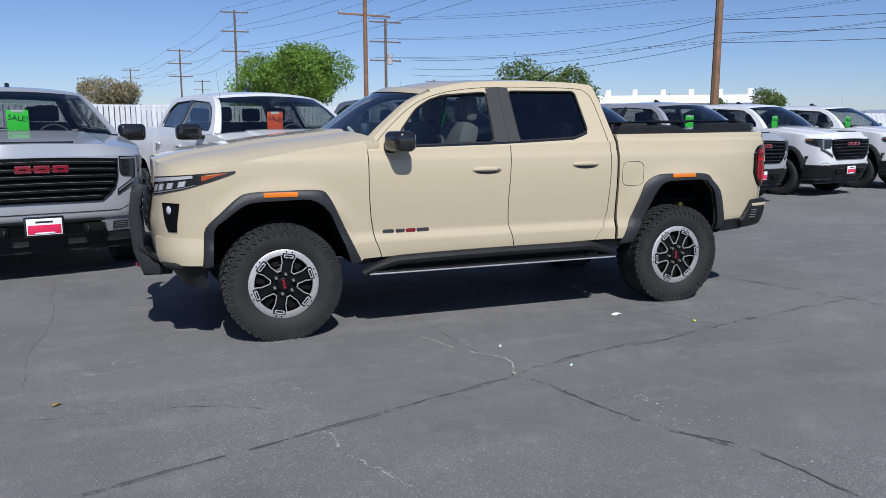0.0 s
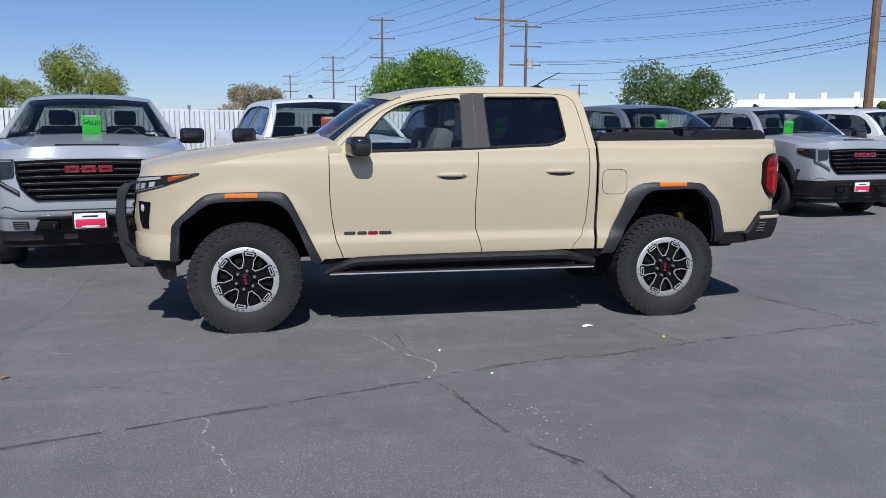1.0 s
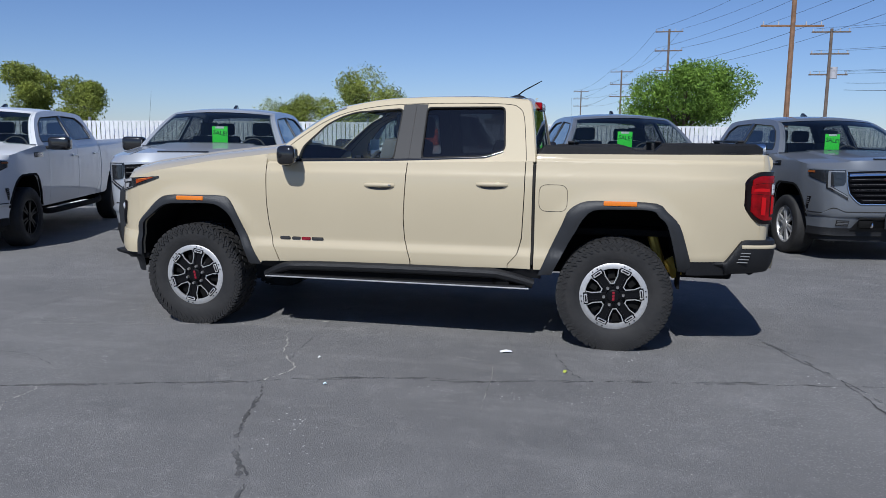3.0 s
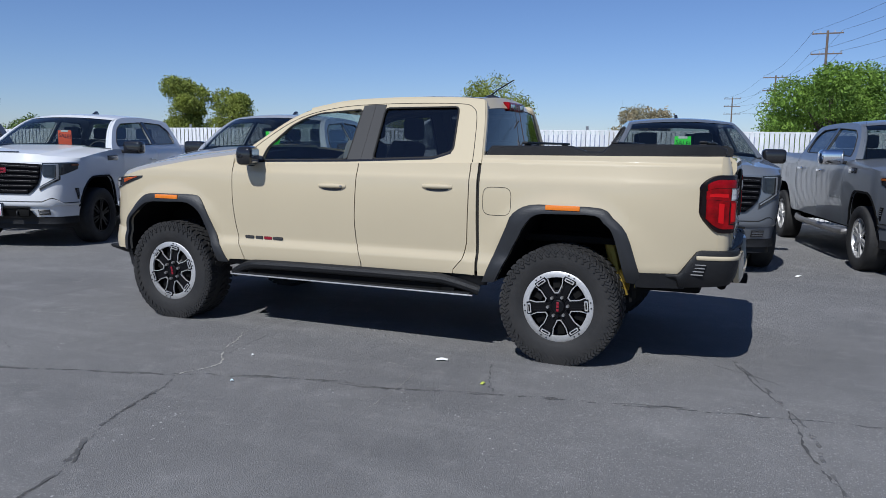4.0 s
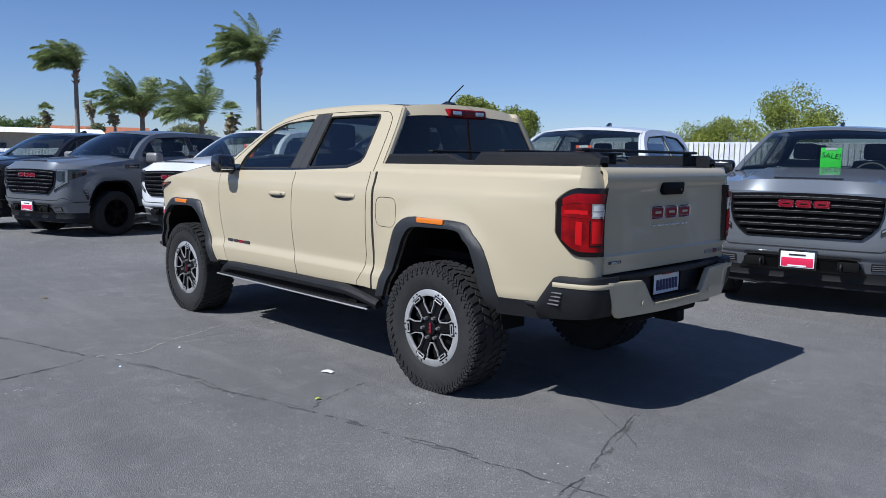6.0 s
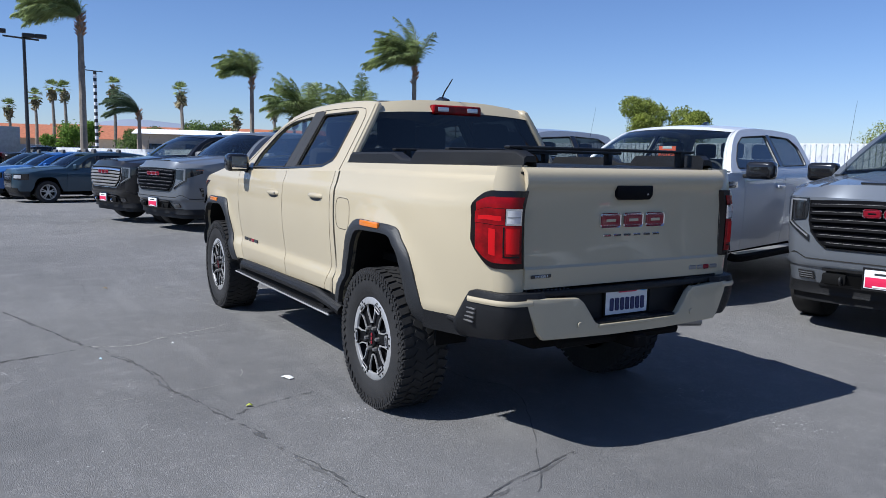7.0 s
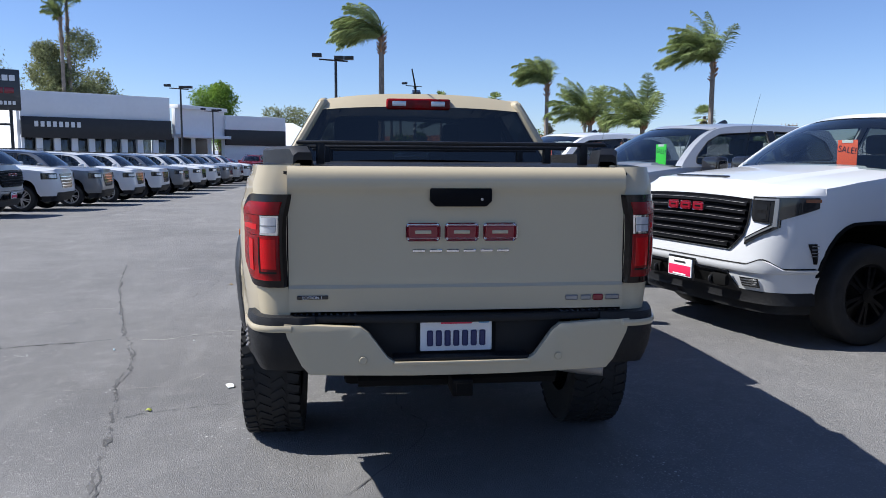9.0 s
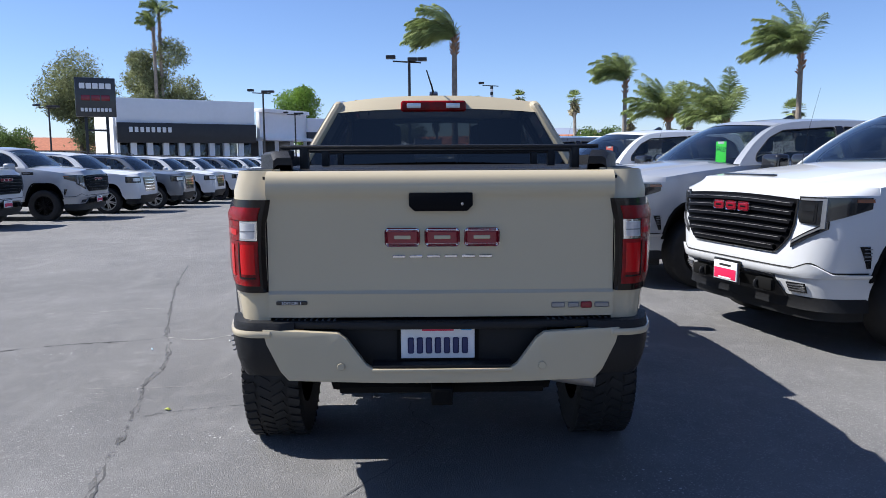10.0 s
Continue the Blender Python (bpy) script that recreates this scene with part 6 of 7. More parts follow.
def family_car(at, mat, label, big=True, wheel=MACHINED, lod=1, group="estate cars across the lane", roof=None):
    S = estate(big)
    S["group"] = group
    car = vehicle(S, "suv", label, "car", at, mat, 1)
    P, L = S["_nose"], S["_len"]
    zt = S["nose_top"]
    part("grille", grid(lambda t, v: P(t * lerp(0.8, 1, v), lerp(zt - 0.46, zt - 0.03, v), 0.012), steps(-0.52, 0.52, 14), steps(0, 1, 3), (0.02, 0, 0)), LAMPDARK, car, "dark grille")
    for k in range(4):
        part("grille_bar", grid(lambda t, v: P(t, zt - 0.40 + k * 0.09 + v * 0.02, 0.022), steps(-0.46, 0.46, 8), [0, 1], (0.01, 0, 0)), CHROME, car)
    part("lower_grille", grid(lambda t, v: P(t, lerp(S["nose_low"] - 0.04, S["nose_low"] + 0.10, v), 0.012), steps(-0.8, 0.8, 14), [0, 1], (0.02, 0, 0)), PLASTIC, car)
    for s in (-1, 1):
        I = lambda d: s * (L - d)
        hl = part("headlamp", grid(lambda d, v: P(I(d), lerp(zt - 0.19, zt - 0.01, v), 0.012), steps(0.05, 0.55, 6), steps(0, 1, 2), (0.01, 0, 0)), LAMPDARK, car)
        part("lamp_lens", grid(lambda d, v: P(I(d), lerp(zt - 0.15, zt - 0.05, v), 0.018), steps(0.25, 0.5, 3), [0, 1]), CLEARLENS, hl)
        yf = S["yf"]
        zb = S["gz"]
        for x in (S["doors"][1](1) - 0.16, S["doors"][2](1) - 0.16):
            part("door_handle", box((0.20, 0.03, 0.03), (x, s * (yf(x, zb - 0.16) + 0.015), zb - 0.16), 0.01), mat, car)
        part("tail_lamp", box((0.10, 0.16, 0.42), (S["tail"] - 0.07, s * (S["gy0"] - 0.10), zb - 0.08), 0.03), TAILRED, car)
        if big:
            part("roof_rail", tube([(1.3, s * 0.72, 1.90), (1.45, s * 0.72, 1.925), (3.6, s * 0.72, 1.915), (3.75, s * 0.72, 1.87)], 0.016, 6), GLOSSBLACK, car)
    part("tailgate", box((0.08, S["gy0"] * 1.8, S["gz"] - S["rocker"](3) - 0.1), (S["tail"] - 0.06, 0, (S["gz"] + S["rocker"](3)) / 2), 0.03), mat, car)
    mirror_part(car, (0.86 if big else 0.82, S["gy0"] + 0.02, S["gz"] + 0.06), mat, 0.95)
    for xc in (0.0, S["wb"]):
        for s in (-1, 1):
            w = wheel_road(car, S["r"], 0.255, S["r"] - 0.12, wheel, 6 if big else 5, True, 1)
            w.matrix_basis = pose(xc, s * (S["ys"] - 0.125), S["r"] - 0.006, 0, 17 * s + 23 * xc, 0 if s < 0 else 180)
    return car


# cars beyond the row, and the opposite row that faces it
def put(x, y, turn):
    return pose(x, y, gz(x), 0, 0, turn)


family_car(put(-19.6, 5.08, 102), TEAL, "dark teal compact family car parked on asphalt", False, MACHINED, group="compact cars past the pickups")
family_car(put(-22.6, 4.42, 102), BLUEP, "bright blue compact family car between two others", False, MACHINED, group="compact cars past the pickups")
family_car(put(-25.5, 3.82, 102), TEAL, "dark blue compact family car at the row's end", False, MACHINED, group="compact cars past the pickups")
ROWC = (
    ("silver pickup with black wheels facing the lane", SILVER, None, RIMBLACK), ("white full-size family car with bright wheels", WHITE, True, MACHINED), ("grey full-size family car with bright wheels", STEELGREY, True, MACHINED),
    ("white full-size family car facing the lane", WHITE, True, MACHINED), ("white full-size family car with dark wheels", WHITE, True, RIMBLACK), ("grey full-size family car with dark wheels", STEELGREY, True, RIMBLACK),
    ("white full-size family car with bright wheels", WHITE, True, MACHINED), ("white full-size family car with dark wheels", WHITE, True, RIMBLACK), ("grey full-size family car with bright wheels", STEELGREY, True, MACHINED),
    ("silver full-size family car facing the lane", SILVER, True, MACHINED), ("white full-size family car facing the lane", WHITE, True, MACHINED), ("deep red family car at the row's end", REDP, False, RIMBLACK))
for i, (lab, mt, big, wl) in enumerate(ROWC):
    x, y = -12.57 - 3.42 * i, -3.76 + 0.17 * i
    if big is None:
        sierra(put(x, y, -91), mt, lab, None, RIMBLACK, mt, None, group=False)
    else:
        family_car(put(x, y, -91 + (i % 3 - 1) * 0.8), mt, lab, big, wl)
sierra(put(-9.1, -4.3, -92), WHITE, "white pickup at the near end of the row", None, RIMBLACK, WHITE, None, group=False)
# far cars by the low wall
for x, y, turn, mt, big, lab in ((-70, 0.0, -90, REDP, False, "deep red family car side-on at the far wall"), (-77, 1.5, 130, BLACKP, False, "black car far down the lot"), (-75.5, 4.4, -62, REDP, True, "bright red boxy car far down the lot"),
                                 (-73, 6.2, 100, BLACKP, True, "black family car far down the lot"), (-70, 8.6, 100, DARKGREY, True, "dark family car far down the lot"), (-58, 18.0, 100, BLACKP, False, "black car beside a pole"), (-66, 11.6, 100, DARKGREY, False, "dark car far down the lot"),
                                 (-64, -3.6, 170, REDP, True, "dark red family car near the showroom")):
    family_car(put(x, y, turn), mt, lab, big, RIMBLACK, group="far cars")

# ---- showroom, sign, lamps ----
WALLWHITE = material("white_render", (0.86, 0.865, 0.87), 0.7, 0, 0, 0.04, 3, 0.05, 40, (0.79, 0.795, 0.80), 0.2)
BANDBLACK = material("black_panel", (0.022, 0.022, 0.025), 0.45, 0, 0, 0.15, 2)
GREYWALL = material("grey_block_wall", (0.42, 0.43, 0.46), 0.8, 0, 0, 0.12, 3)
POLEBLACK = material("black_metal_pole", (0.02, 0.02, 0.022), 0.5)
ROOFTILE = material("orange_roof_tile", (0.45, 0.16, 0.08), 0.8, 0, 0, 0.25, 4)
SIGNFACE = material("dark_sign_face", (0.03, 0.031, 0.034), 0.35, 0, 0.3, 0.1, 3)
LETTERWHITE = material("white_letter", (0.8, 0.8, 0.8), 0.5)


def wall_box(name, a, b, z0, z1, thick, mat, parent, label=""):
    """An upright slab from a to b in the plan."""
    a, b = Vector((*a, 0)), Vector((*b, 0))
    d = (b - a)
    m = Matrix.Translation((a + b) / 2 + Vector((0, 0, (z0 + z1) / 2))) @ Matrix.Rotation(math.atan2(d.y, d.x), 4, "Z")
    return part(name, box((d.length, thick, z1 - z0), (0, 0, 0), 0.02), mat, parent, label, m)


def facade_points(a, b):
    return lambda t, off=0.0: (lerp(a[0], b[0], t) + off * (a[1] - b[1]) / math.hypot(b[0] - a[0], b[1] - a[1]) * -1, lerp(a[1], b[1], t) + off * (b[0] - a[0]) / math.hypot(b[0] - a[0], b[1] - a[1]) * -1)


def showroom():
    g = -0.36
    h = empty("car_showroom")
    tagged(h, "white car showroom with a black band over glazing", "building")
    A, B = (-59.5, -21.5), (-66.3, -11.05)
    f = facade_points(A, B)
    wall_box("parapet", A, B, 4.25, 6.75, 0.6, WALLWHITE, h, "tall white parapet")
    band = wall_box("band", f(0.0, 0.5), f(1.0, 0.5), 2.85, 4.60, 0.25, BANDBLACK, h, "black fascia band")
    d = math.atan2(B[1] - A[1], B[0] - A[0])
    for k in range(8):
        p = f(0.09 + k * 0.038, 0.66)
        part("sign_block", box((0.30, 0.06, 0.46), (0, 0, 0), 0.05), LETTERWHITE, h, "white letter block", Matrix.Translation((p[0], p[1], 4.00)) @ Matrix.Rotation(d, 4, "Z"))
    for k in range(9):
        p, q = f(k / 9 + 0.02, -0.3), f((k + 1) / 9 - 0.02, -0.3)
        w = wall_box("glazing", p, q, g + 0.2, 3.1, 0.06, glass("showroom_glass", (0.30, 0.33, 0.35)) if k == 0 else bpy.data.materials["showroom_glass"], h)
        wall_box("pier", f(max(0, k / 9 - 0.02), 0.1), f(k / 9 + 0.02, 0.1), g, 3.1, 0.4, WALLWHITE, h)
        wall_box("transom", p, q, 1.95, 2.06, 0.1, WALLWHITE, w)
    wall_box("back_wall", f(0, -9), f(1, -9), g, 5.5, 0.4, GREYWALL, h)
    wall_box("floor_slab", f(0, -4.5), f(1, -4.5), g, g + 0.1, 9, GREYWALL, h)
    wall_box("end_wall", A, f(0, -9), g, 5.9, 0.4, WALLWHITE, h)
    wall_box("roof_slab", f(0, -4.5), f(1, -4.5), 5.2, 5.5, 9, GREYWALL, h)
    # service wing, lower, with its own banded gable
    w = empty("service_wing")
    tagged(w, "lower white service wing with a black band", "building")
    C0, C1, C2, C3 = (-67.5, -10.9), (-74.0, -7.4), (-78.5, -1.7), (-84.5, 3.9)
    wall_box("upper_wall", C0, C1, 3.4, 5.9, 0.4, WALLWHITE, w)
    wall_box("parapet_step", C0, C1, 5.9, 6.25, 1.2, WALLWHITE, w)
    # No bay is modelled: a black sheet paints the shade under the canopy.
    wall_box("bay_shade", facade_points(C0, C1)(0, -2), facade_points(C0, C1)(1, -2), g, 3.45, 0.2, BANDBLACK, w, "black sheet drawn as the shade in a service bay")
    wall_box("canopy", facade_points(C0, C1)(0, -0.5), facade_points(C0, C1)(1, -0.5), 3.15, 3.45, 3.0, WALLWHITE, w)
    for t in (0.02, 0.35, 0.68, 0.98):
        p = facade_points(C0, C1)(t, 0.1)
        part("post", box((0.35, 0.35, 3.6), (p[0], p[1], 1.45), 0.02), WALLWHITE, w)
    wall_box("gable_wall", C1, C2, g, 5.35, 0.5, WALLWHITE, w)
    wall_box("gable_band", facade_points(C1, C2)(0, 0.4), facade_points(C1, C2)(1, 0.4), 2.55, 4.15, 0.3, BANDBLACK, w, "black band")
    wall_box("gable_top", facade_points(C1, C2)(0, 0.4), facade_points(C1, C2)(1, 0.4), 4.15, 5.6, 0.3, WALLWHITE, w)
    wall_box("side_wall", C2, C3, g, 2.6, 0.4, GREYWALL, w, "pale grey wall")
    fp = facade_points(C2, C3)
    a, b, c, e = fp(0, 0.2), fp(1.0, 0.2), fp(0.86, -6), fp(0, -6)
    bm = bmesh.new()
    lo = [bm.verts.new(v) for v in ((*a, 2.6), (*b, 2.6), (*c, 5.45), (*e, 5.45), (*a, 2.3), (*b, 2.3), (*c, 5.1), (*e, 5.1))]
    for q in ((0, 1, 2, 3), (7, 6, 5, 4), (0, 4, 5, 1), (1, 5, 6, 2), (2, 6, 7, 3), (3, 7, 4, 0)):
        bm.faces.new([lo[i] for i in q])
    part("sloping_roof", bm, WALLWHITE, w, "white metal roof", sharp=20)
    # low yard wall
    y = empty("yard_wall")
    tagged(y, "low grey block wall at the end of the lot", "wall", kind="structure")
    wall_box("high_wall", C3, (-86.5, 7.2), g, 3.6, 0.25, GREYWALL, y)
    wall_box("block_wall", (-86.5, 7.2), (-87.5, 15), g, 1.75, 0.25, GREYWALL, y)


showroom()


def sign_tower():
    s = empty("sign_tower", Matrix.Translation((-51.7, -19.7, -0.36)) @ Matrix.Rotation(radians(24), 4, "Z"))
    tagged(s, "dark pylon sign with three rows of blocks on two posts", "sign")
    part("sign_box", box((0.55, 2.85, 2.95), (0, 0, 6.5), 0.05), SIGNFACE, s, "dark sign cabinet")
    for z, n, w, h, mt in ((7.35, 5, 0.38, 0.42, LETTERWHITE), (6.45, 3, 0.62, 0.42, REDMARK), (5.55, 8, 0.20, 0.28, LETTERWHITE)):
        for k in range(n):
            part("sign_block", box((0.05, w, h), (0.30, (k - (n - 1) / 2) * (w + 0.08), z), 0.04), mt, s, "letter block")
    for y in (-0.75, 0.75):
        part("post", box((0.22, 0.22, 5.1), (0, y, 2.5), 0.02), POLEBLACK, s)
    part("post_plate", box((0.12, 1.3, 0.16), (0, 0, 4.0), 0.02), POLEBLACK, s)


sign_tower()


def lot_lamp(x, y, h, heads=2, turn=0, stripe=False):
    p = empty("lot_lamp", Matrix.Translation((x, y, gz(x))) @ Matrix.Rotation(radians(turn), 4, "Z"))
    tagged(p, "tall striped lamp post" if stripe else "tall black lamp post with flood heads", "lamp post", "lamp posts")
    if stripe:
        n = 30
        for k in range(n):
            part("pole_band", tube([(0, 0, h * k / n), (0, 0, h * (k + 1) / n)], 0.12, 10), POLEBLACK if k % 2 else LETTERWHITE, p)
    else:
        part("pole", tube([(0, 0, 0), (0, 0, h)], 0.085, 8, taper=0.06), POLEBLACK, p)
        part("base", tube([(0, 0, 0), (0, 0, 0.6)], 0.24, 12), GREYWALL, p)
    part("arm", tube([(0, -0.75, h + 0.05), (0, 0.55, h - 0.02)], 0.04, 6), POLEBLACK, p)
    for yy, t in ((-0.85, 20), (0.15, -15), (0.6, -20))[:heads + (0 if stripe else 1)]:
        part("flood_head", box((0.34, 0.44, 0.16), (0.1, yy, h + (0.22 if yy < 0 else 0.12)), 0.03, rot=None), POLEBLACK, p, "", pose(0, 0, 0, 0, 0, 0))


lot_lamp(-27.9, 5.2, 6.2)
lot_lamp(-54.5, 11.0, 7.5, 1, 0, True)
lot_lamp(-47.4, -5.9, 6.4)
lot_lamp(-66.0, -7.0, 5.9)
lot_lamp(-50.0, -22.5, 5.6)


# ---- plants ----
BARK = material("grey_brown_bark", (0.13, 0.10, 0.075), 0.9, 0, 0, 0.3, 12, 0.5, 40)
PALMBARK = material("palm_trunk", (0.26, 0.22, 0.18), 0.9, 0, 0, 0.3, 10, 0.5, 30)
BOOTS = material("dry_frond_stubs", (0.36, 0.20, 0.11), 0.9, 0, 0, 0.35, 8)
LEAF_BRIGHT = leafy("bright_leaf", (0.215, 0.340, 0.055), (0.130, 0.220, 0.042))
LEAF_DARK = leafy("dark_leaf", (0.170, 0.235, 0.070), (0.095, 0.145, 0.048))
LEAF_OLIVE = leafy("olive_leaf", (0.285, 0.305, 0.150), (0.175, 0.195, 0.095))
LEAF_PALE = leafy("dusty_leaf", (0.380, 0.314, 0.198), (0.214, 0.206, 0.116))
LEAF_MID = leafy("mid_green_leaf", (0.300, 0.345, 0.070), (0.165, 0.200, 0.048))
FROND = leafy("palm_frond", (0.325, 0.385, 0.150), (0.195, 0.250, 0.100))
FROND_BLUE = leafy("dark_palm_frond", (0.170, 0.225, 0.130), (0.100, 0.145, 0.085))


def leaves(rng, centres, radii, n, size, squash=0.85, shell=0.55):
    """n leaf blades round lobes, as vertices and faces."""
    k = rng.integers(0, len(centres), n)
    c, r = np.asarray(centres)[k], np.asarray(radii)[k][:, None]
    d = rng.normal(size=(n, 3))
    d /= np.linalg.norm(d, axis=1)[:, None]
    rad = shell + (1 - shell) * rng.random((n, 1)) + rng.normal(size=(n, 1)) * 0.11
    p = c + d * r * rad * np.array([1, 1, squash])
    u = rng.normal(size=(n, 3)) + d * 0.4
    u /= np.linalg.norm(u, axis=1)[:, None]
    w = np.cross(u, rng.normal(size=(n, 3)))
    w /= np.linalg.norm(w, axis=1)[:, None]
    s = size * (0.6 + 0.8 * rng.random((n, 1)))
    v = np.stack([p - u * s, p + w * s * 0.34, p + u * s, p - w * s * 0.34], 1).reshape(-1, 3)
    f = np.arange(n * 4).reshape(n, 4)
    return v, f


def tree(x, y, height, width, mat, seed, label, n=5000, size=0.16, trunk=0.3, lobes=11, stems=1, low=0.22, dx=0, dy=0):
    rng = np.random.default_rng(seed)
    z0 = gz(x)
    t = empty("tree", Matrix.Translation((x, y, z0)))
    tagged(t, label, "tree")
    ctr, rad = [], []
    zc = height * (0.5 + low / 2)
    hh = height * (1 - low) / 2
    for i in range(lobes):
        a = 2 * math.pi * i / lobes + rng.random() * 0.8
        q = 0.25 + 0.55 * rng.random()
        zz = zc + hh * (rng.random() * 1.5 - 0.85)
        fall = math.sqrt(max(0.12, 1 - ((zz - zc) / hh) ** 2 * 0.75))
        r = min(width, height) * (0.15 + 0.12 * rng.random())
        ctr.append((math.cos(a) * q * fall * (width / 2 - r * 0.4), math.sin(a) * q * fall * (width / 2 - r * 0.4), min(zz, height - r * 0.8)))
        rad.append(r)
    ctr.append((0, 0, zc)), rad.append(min(width, hh * 2) * 0.34)
    v, f = leaves(rng, ctr, rad, int(n * 2.3), size * 0.60)
    me = bpy.data.meshes.new("crown")
    me.from_pydata(v.tolist(), [], f.tolist())
    me.materials.append(mat)
    cr = new("crown", me)
    cr.parent = t
    bm = bmesh.new()
    for st in range(stems):
        bx = (st - (stems - 1) / 2) * trunk * 2.2
        tube(smooth_line([(bx, 0, -0.1), (bx * 1.2 + 0.1, 0.05, height * 0.2), (bx * 1.6, 0, height * 0.42), (bx * 1.8, 0.1, zc + hh * 0.3)], 4), trunk, 8, bm, taper=trunk * 0.3)
    for c, r in list(zip(ctr, rad))[:-1]:
        b0 = Vector((0, 0, height * (0.2 + 0.2 * rng.random())))
        c = Vector(c)
        tube(smooth_line([b0, b0.lerp(c, 0.5) + Vector((0, 0, height * 0.05)), c], 4), trunk * 0.38, 6, bm, taper=trunk * 0.06)
    part("trunk", bm, BARK, t, "forked trunk and limbs")
    return t


def palm(x, y, height, seed, fronds=26, length=2.6, wind=(-0.2, -1.0), blow=0.55, mat=None, trunk=0.145, label="tall feather palm bent by wind", boots=1.0, leaf=0.66, lean=(0, 0)):
    """A feather palm: ringed trunk, dry stubs, arched fronds with leaflets."""
    rng = np.random.default_rng(seed)
    p = empty("palm_tree", Matrix.Translation((x, y, gz(x))))
    tagged(p, label, "palm tree", "palms")
    top = Vector((lean[0], lean[1], height - length * 0.55))
    line = smooth_line([(0, 0, -0.1), (lean[0] * 0.2, lean[1] * 0.2, top.z * 0.5), tuple(top)], 6)
    part("trunk", tube(line, trunk * 1.15, 10, taper=trunk * 0.75), PALMBARK, p, "ringed grey trunk")
    if boots:
        bm = bmesh.new()
        for i in range(40):
            a, h = rng.random() * 6.28, rng.random()
            base = Vector(line[-1]).lerp(Vector(line[-3]), h * 1.4 * boots)
            d = Vector((math.cos(a), math.sin(a), 0.9))
            tube([base + d * trunk * 0.5, base + d * (trunk + 0.06 + 0.08 * rng.random())], 0.05, 4, bm, taper=0.02)
        part("dry_skirt", bm, BOOTS, p, "brown dry frond stubs")
    vs, fs = [], []
    ribs = bmesh.new()
    w = Vector((wind[0], wind[1], 0)).normalized()
    for i in range(fronds):
        a = 2 * math.pi * i / fronds + rng.random() * 0.4
        el = radians(28 + 58 * rng.random())
        d = Vector((math.cos(a) * math.cos(el), math.sin(a) * math.cos(el), math.sin(el)))
        d = (d + w * blow * (0.6 + 0.5 * rng.random())).normalized()
        L = length * (0.8 + 0.35 * rng.random())
        pts = []
        q = Vector(top)
        n = 9
        for k in range(n + 1):
            pts.append(q.copy())
            q = q + d * (L / n)
            d = (d + Vector((0, 0, -0.135)) + w * blow * 0.11).normalized()
        tube(pts, 0.020, 4, ribs, taper=0.005, cap=False)
        for k in range(1, n + 1):
            tdir = (pts[k] - pts[k - 1]).normalized()
            sdir = tdir.cross(Vector((0, 0, 1)))
            sdir = sdir.normalized() if sdir.length > 0.1 else Vector((1, 0, 0))
            for m in range(9):
                b = pts[k - 1].lerp(pts[k], m / 9)
                ll = leaf * math.sin(math.pi * min(0.97, (k + m / 9) / (n + 1.2))) ** 0.6 * (0.8 + 0.4 * rng.random())
                for s in (-1, 1):
                    e = (sdir * s * 0.75 + tdir * 0.75 + Vector((0, 0, -0.65 + 0.8 * rng.random())) + w * blow * 0.4).normalized() * ll
                    nrm = tdir * 0.014
                    o = len(vs)
                    mid = b + e * 0.55 + Vector((0, 0, 0.03))
                    vs += [b - nrm, b + nrm, mid + nrm * 1.1, b + e + Vector((0, 0, -0.08)), mid - nrm * 1.1]
                    fs.append((o, o + 1, o + 2, o + 3, o + 4))
    me = bpy.data.meshes.new("fronds")
    me.from_pydata([tuple(v) for v in vs], [], fs)
    me.materials.append(mat or FROND)
    fr = new("fronds", me)
    fr.parent = p
    part("frond_ribs", ribs, BARK, fr)
    return p


def fan_palm(x, y, height, seed, head=1.1, skirt=True):
    rng = np.random.default_rng(seed)
    p = empty("fan_palm", Matrix.Translation((x, y, gz(x))))
    tagged(p, "slender fan palm with a small round head", "palm tree", "far fan palms")
    part("trunk", tube([(0, 0, -0.1), (0.1, 0.1, height * 0.5), (0, 0, height - head)], 0.20, 8, taper=0.13), PALMBARK, p)
    vs, fs, heart = [], [], Vector((0, 0, height - head))
    for i in range(34):
        a, el = rng.random() * 6.28, radians(-35 + 115 * rng.random())
        d = Vector((math.cos(a) * math.cos(el), math.sin(a) * math.cos(el), math.sin(el)))
        side = d.cross(Vector((0, 0, 1))).normalized()
        hub = heart + d * head * 0.5
        lift = side.cross(d)
        for k in range(-5, 6):
            w = k * 0.21
            tip = hub + (d * math.cos(w) + side * math.sin(w)) * head * (0.62 - 0.02 * abs(k)) + lift * 0.05 * (k % 2) - Vector((0, 0, 0.10 * head * rng.random()))
            o = len(vs)
            off = (side * math.cos(w) - d * math.sin(w)) * 0.045
            mid = hub.lerp(tip, 0.55)
            vs += [hub, mid + off, tip, mid - off]
            fs.append((o, o + 1, o + 2, o + 3))
    me = bpy.data.meshes.new("fan_leaves")
    me.from_pydata([tuple(q) for q in vs], [], fs)
    me.materials.append(FROND)
    new("fan_leaves", me).parent = p
    if skirt:
        v, f = leaves(rng, [(0, 0, height - head * 2.0)], [head * 0.55], 160, 0.30, 1.6, 0.2)
        me = bpy.data.meshes.new("dry_skirt")
        me.from_pydata(v.tolist(), [], f.tolist())
        me.materials.append(LEAF_PALE)
        new("dry_skirt", me).parent = p


def polar_at(eye, az, dist):
    return eye[0] + dist * math.cos(radians(az)), eye[1] + dist * math.sin(radians(az))


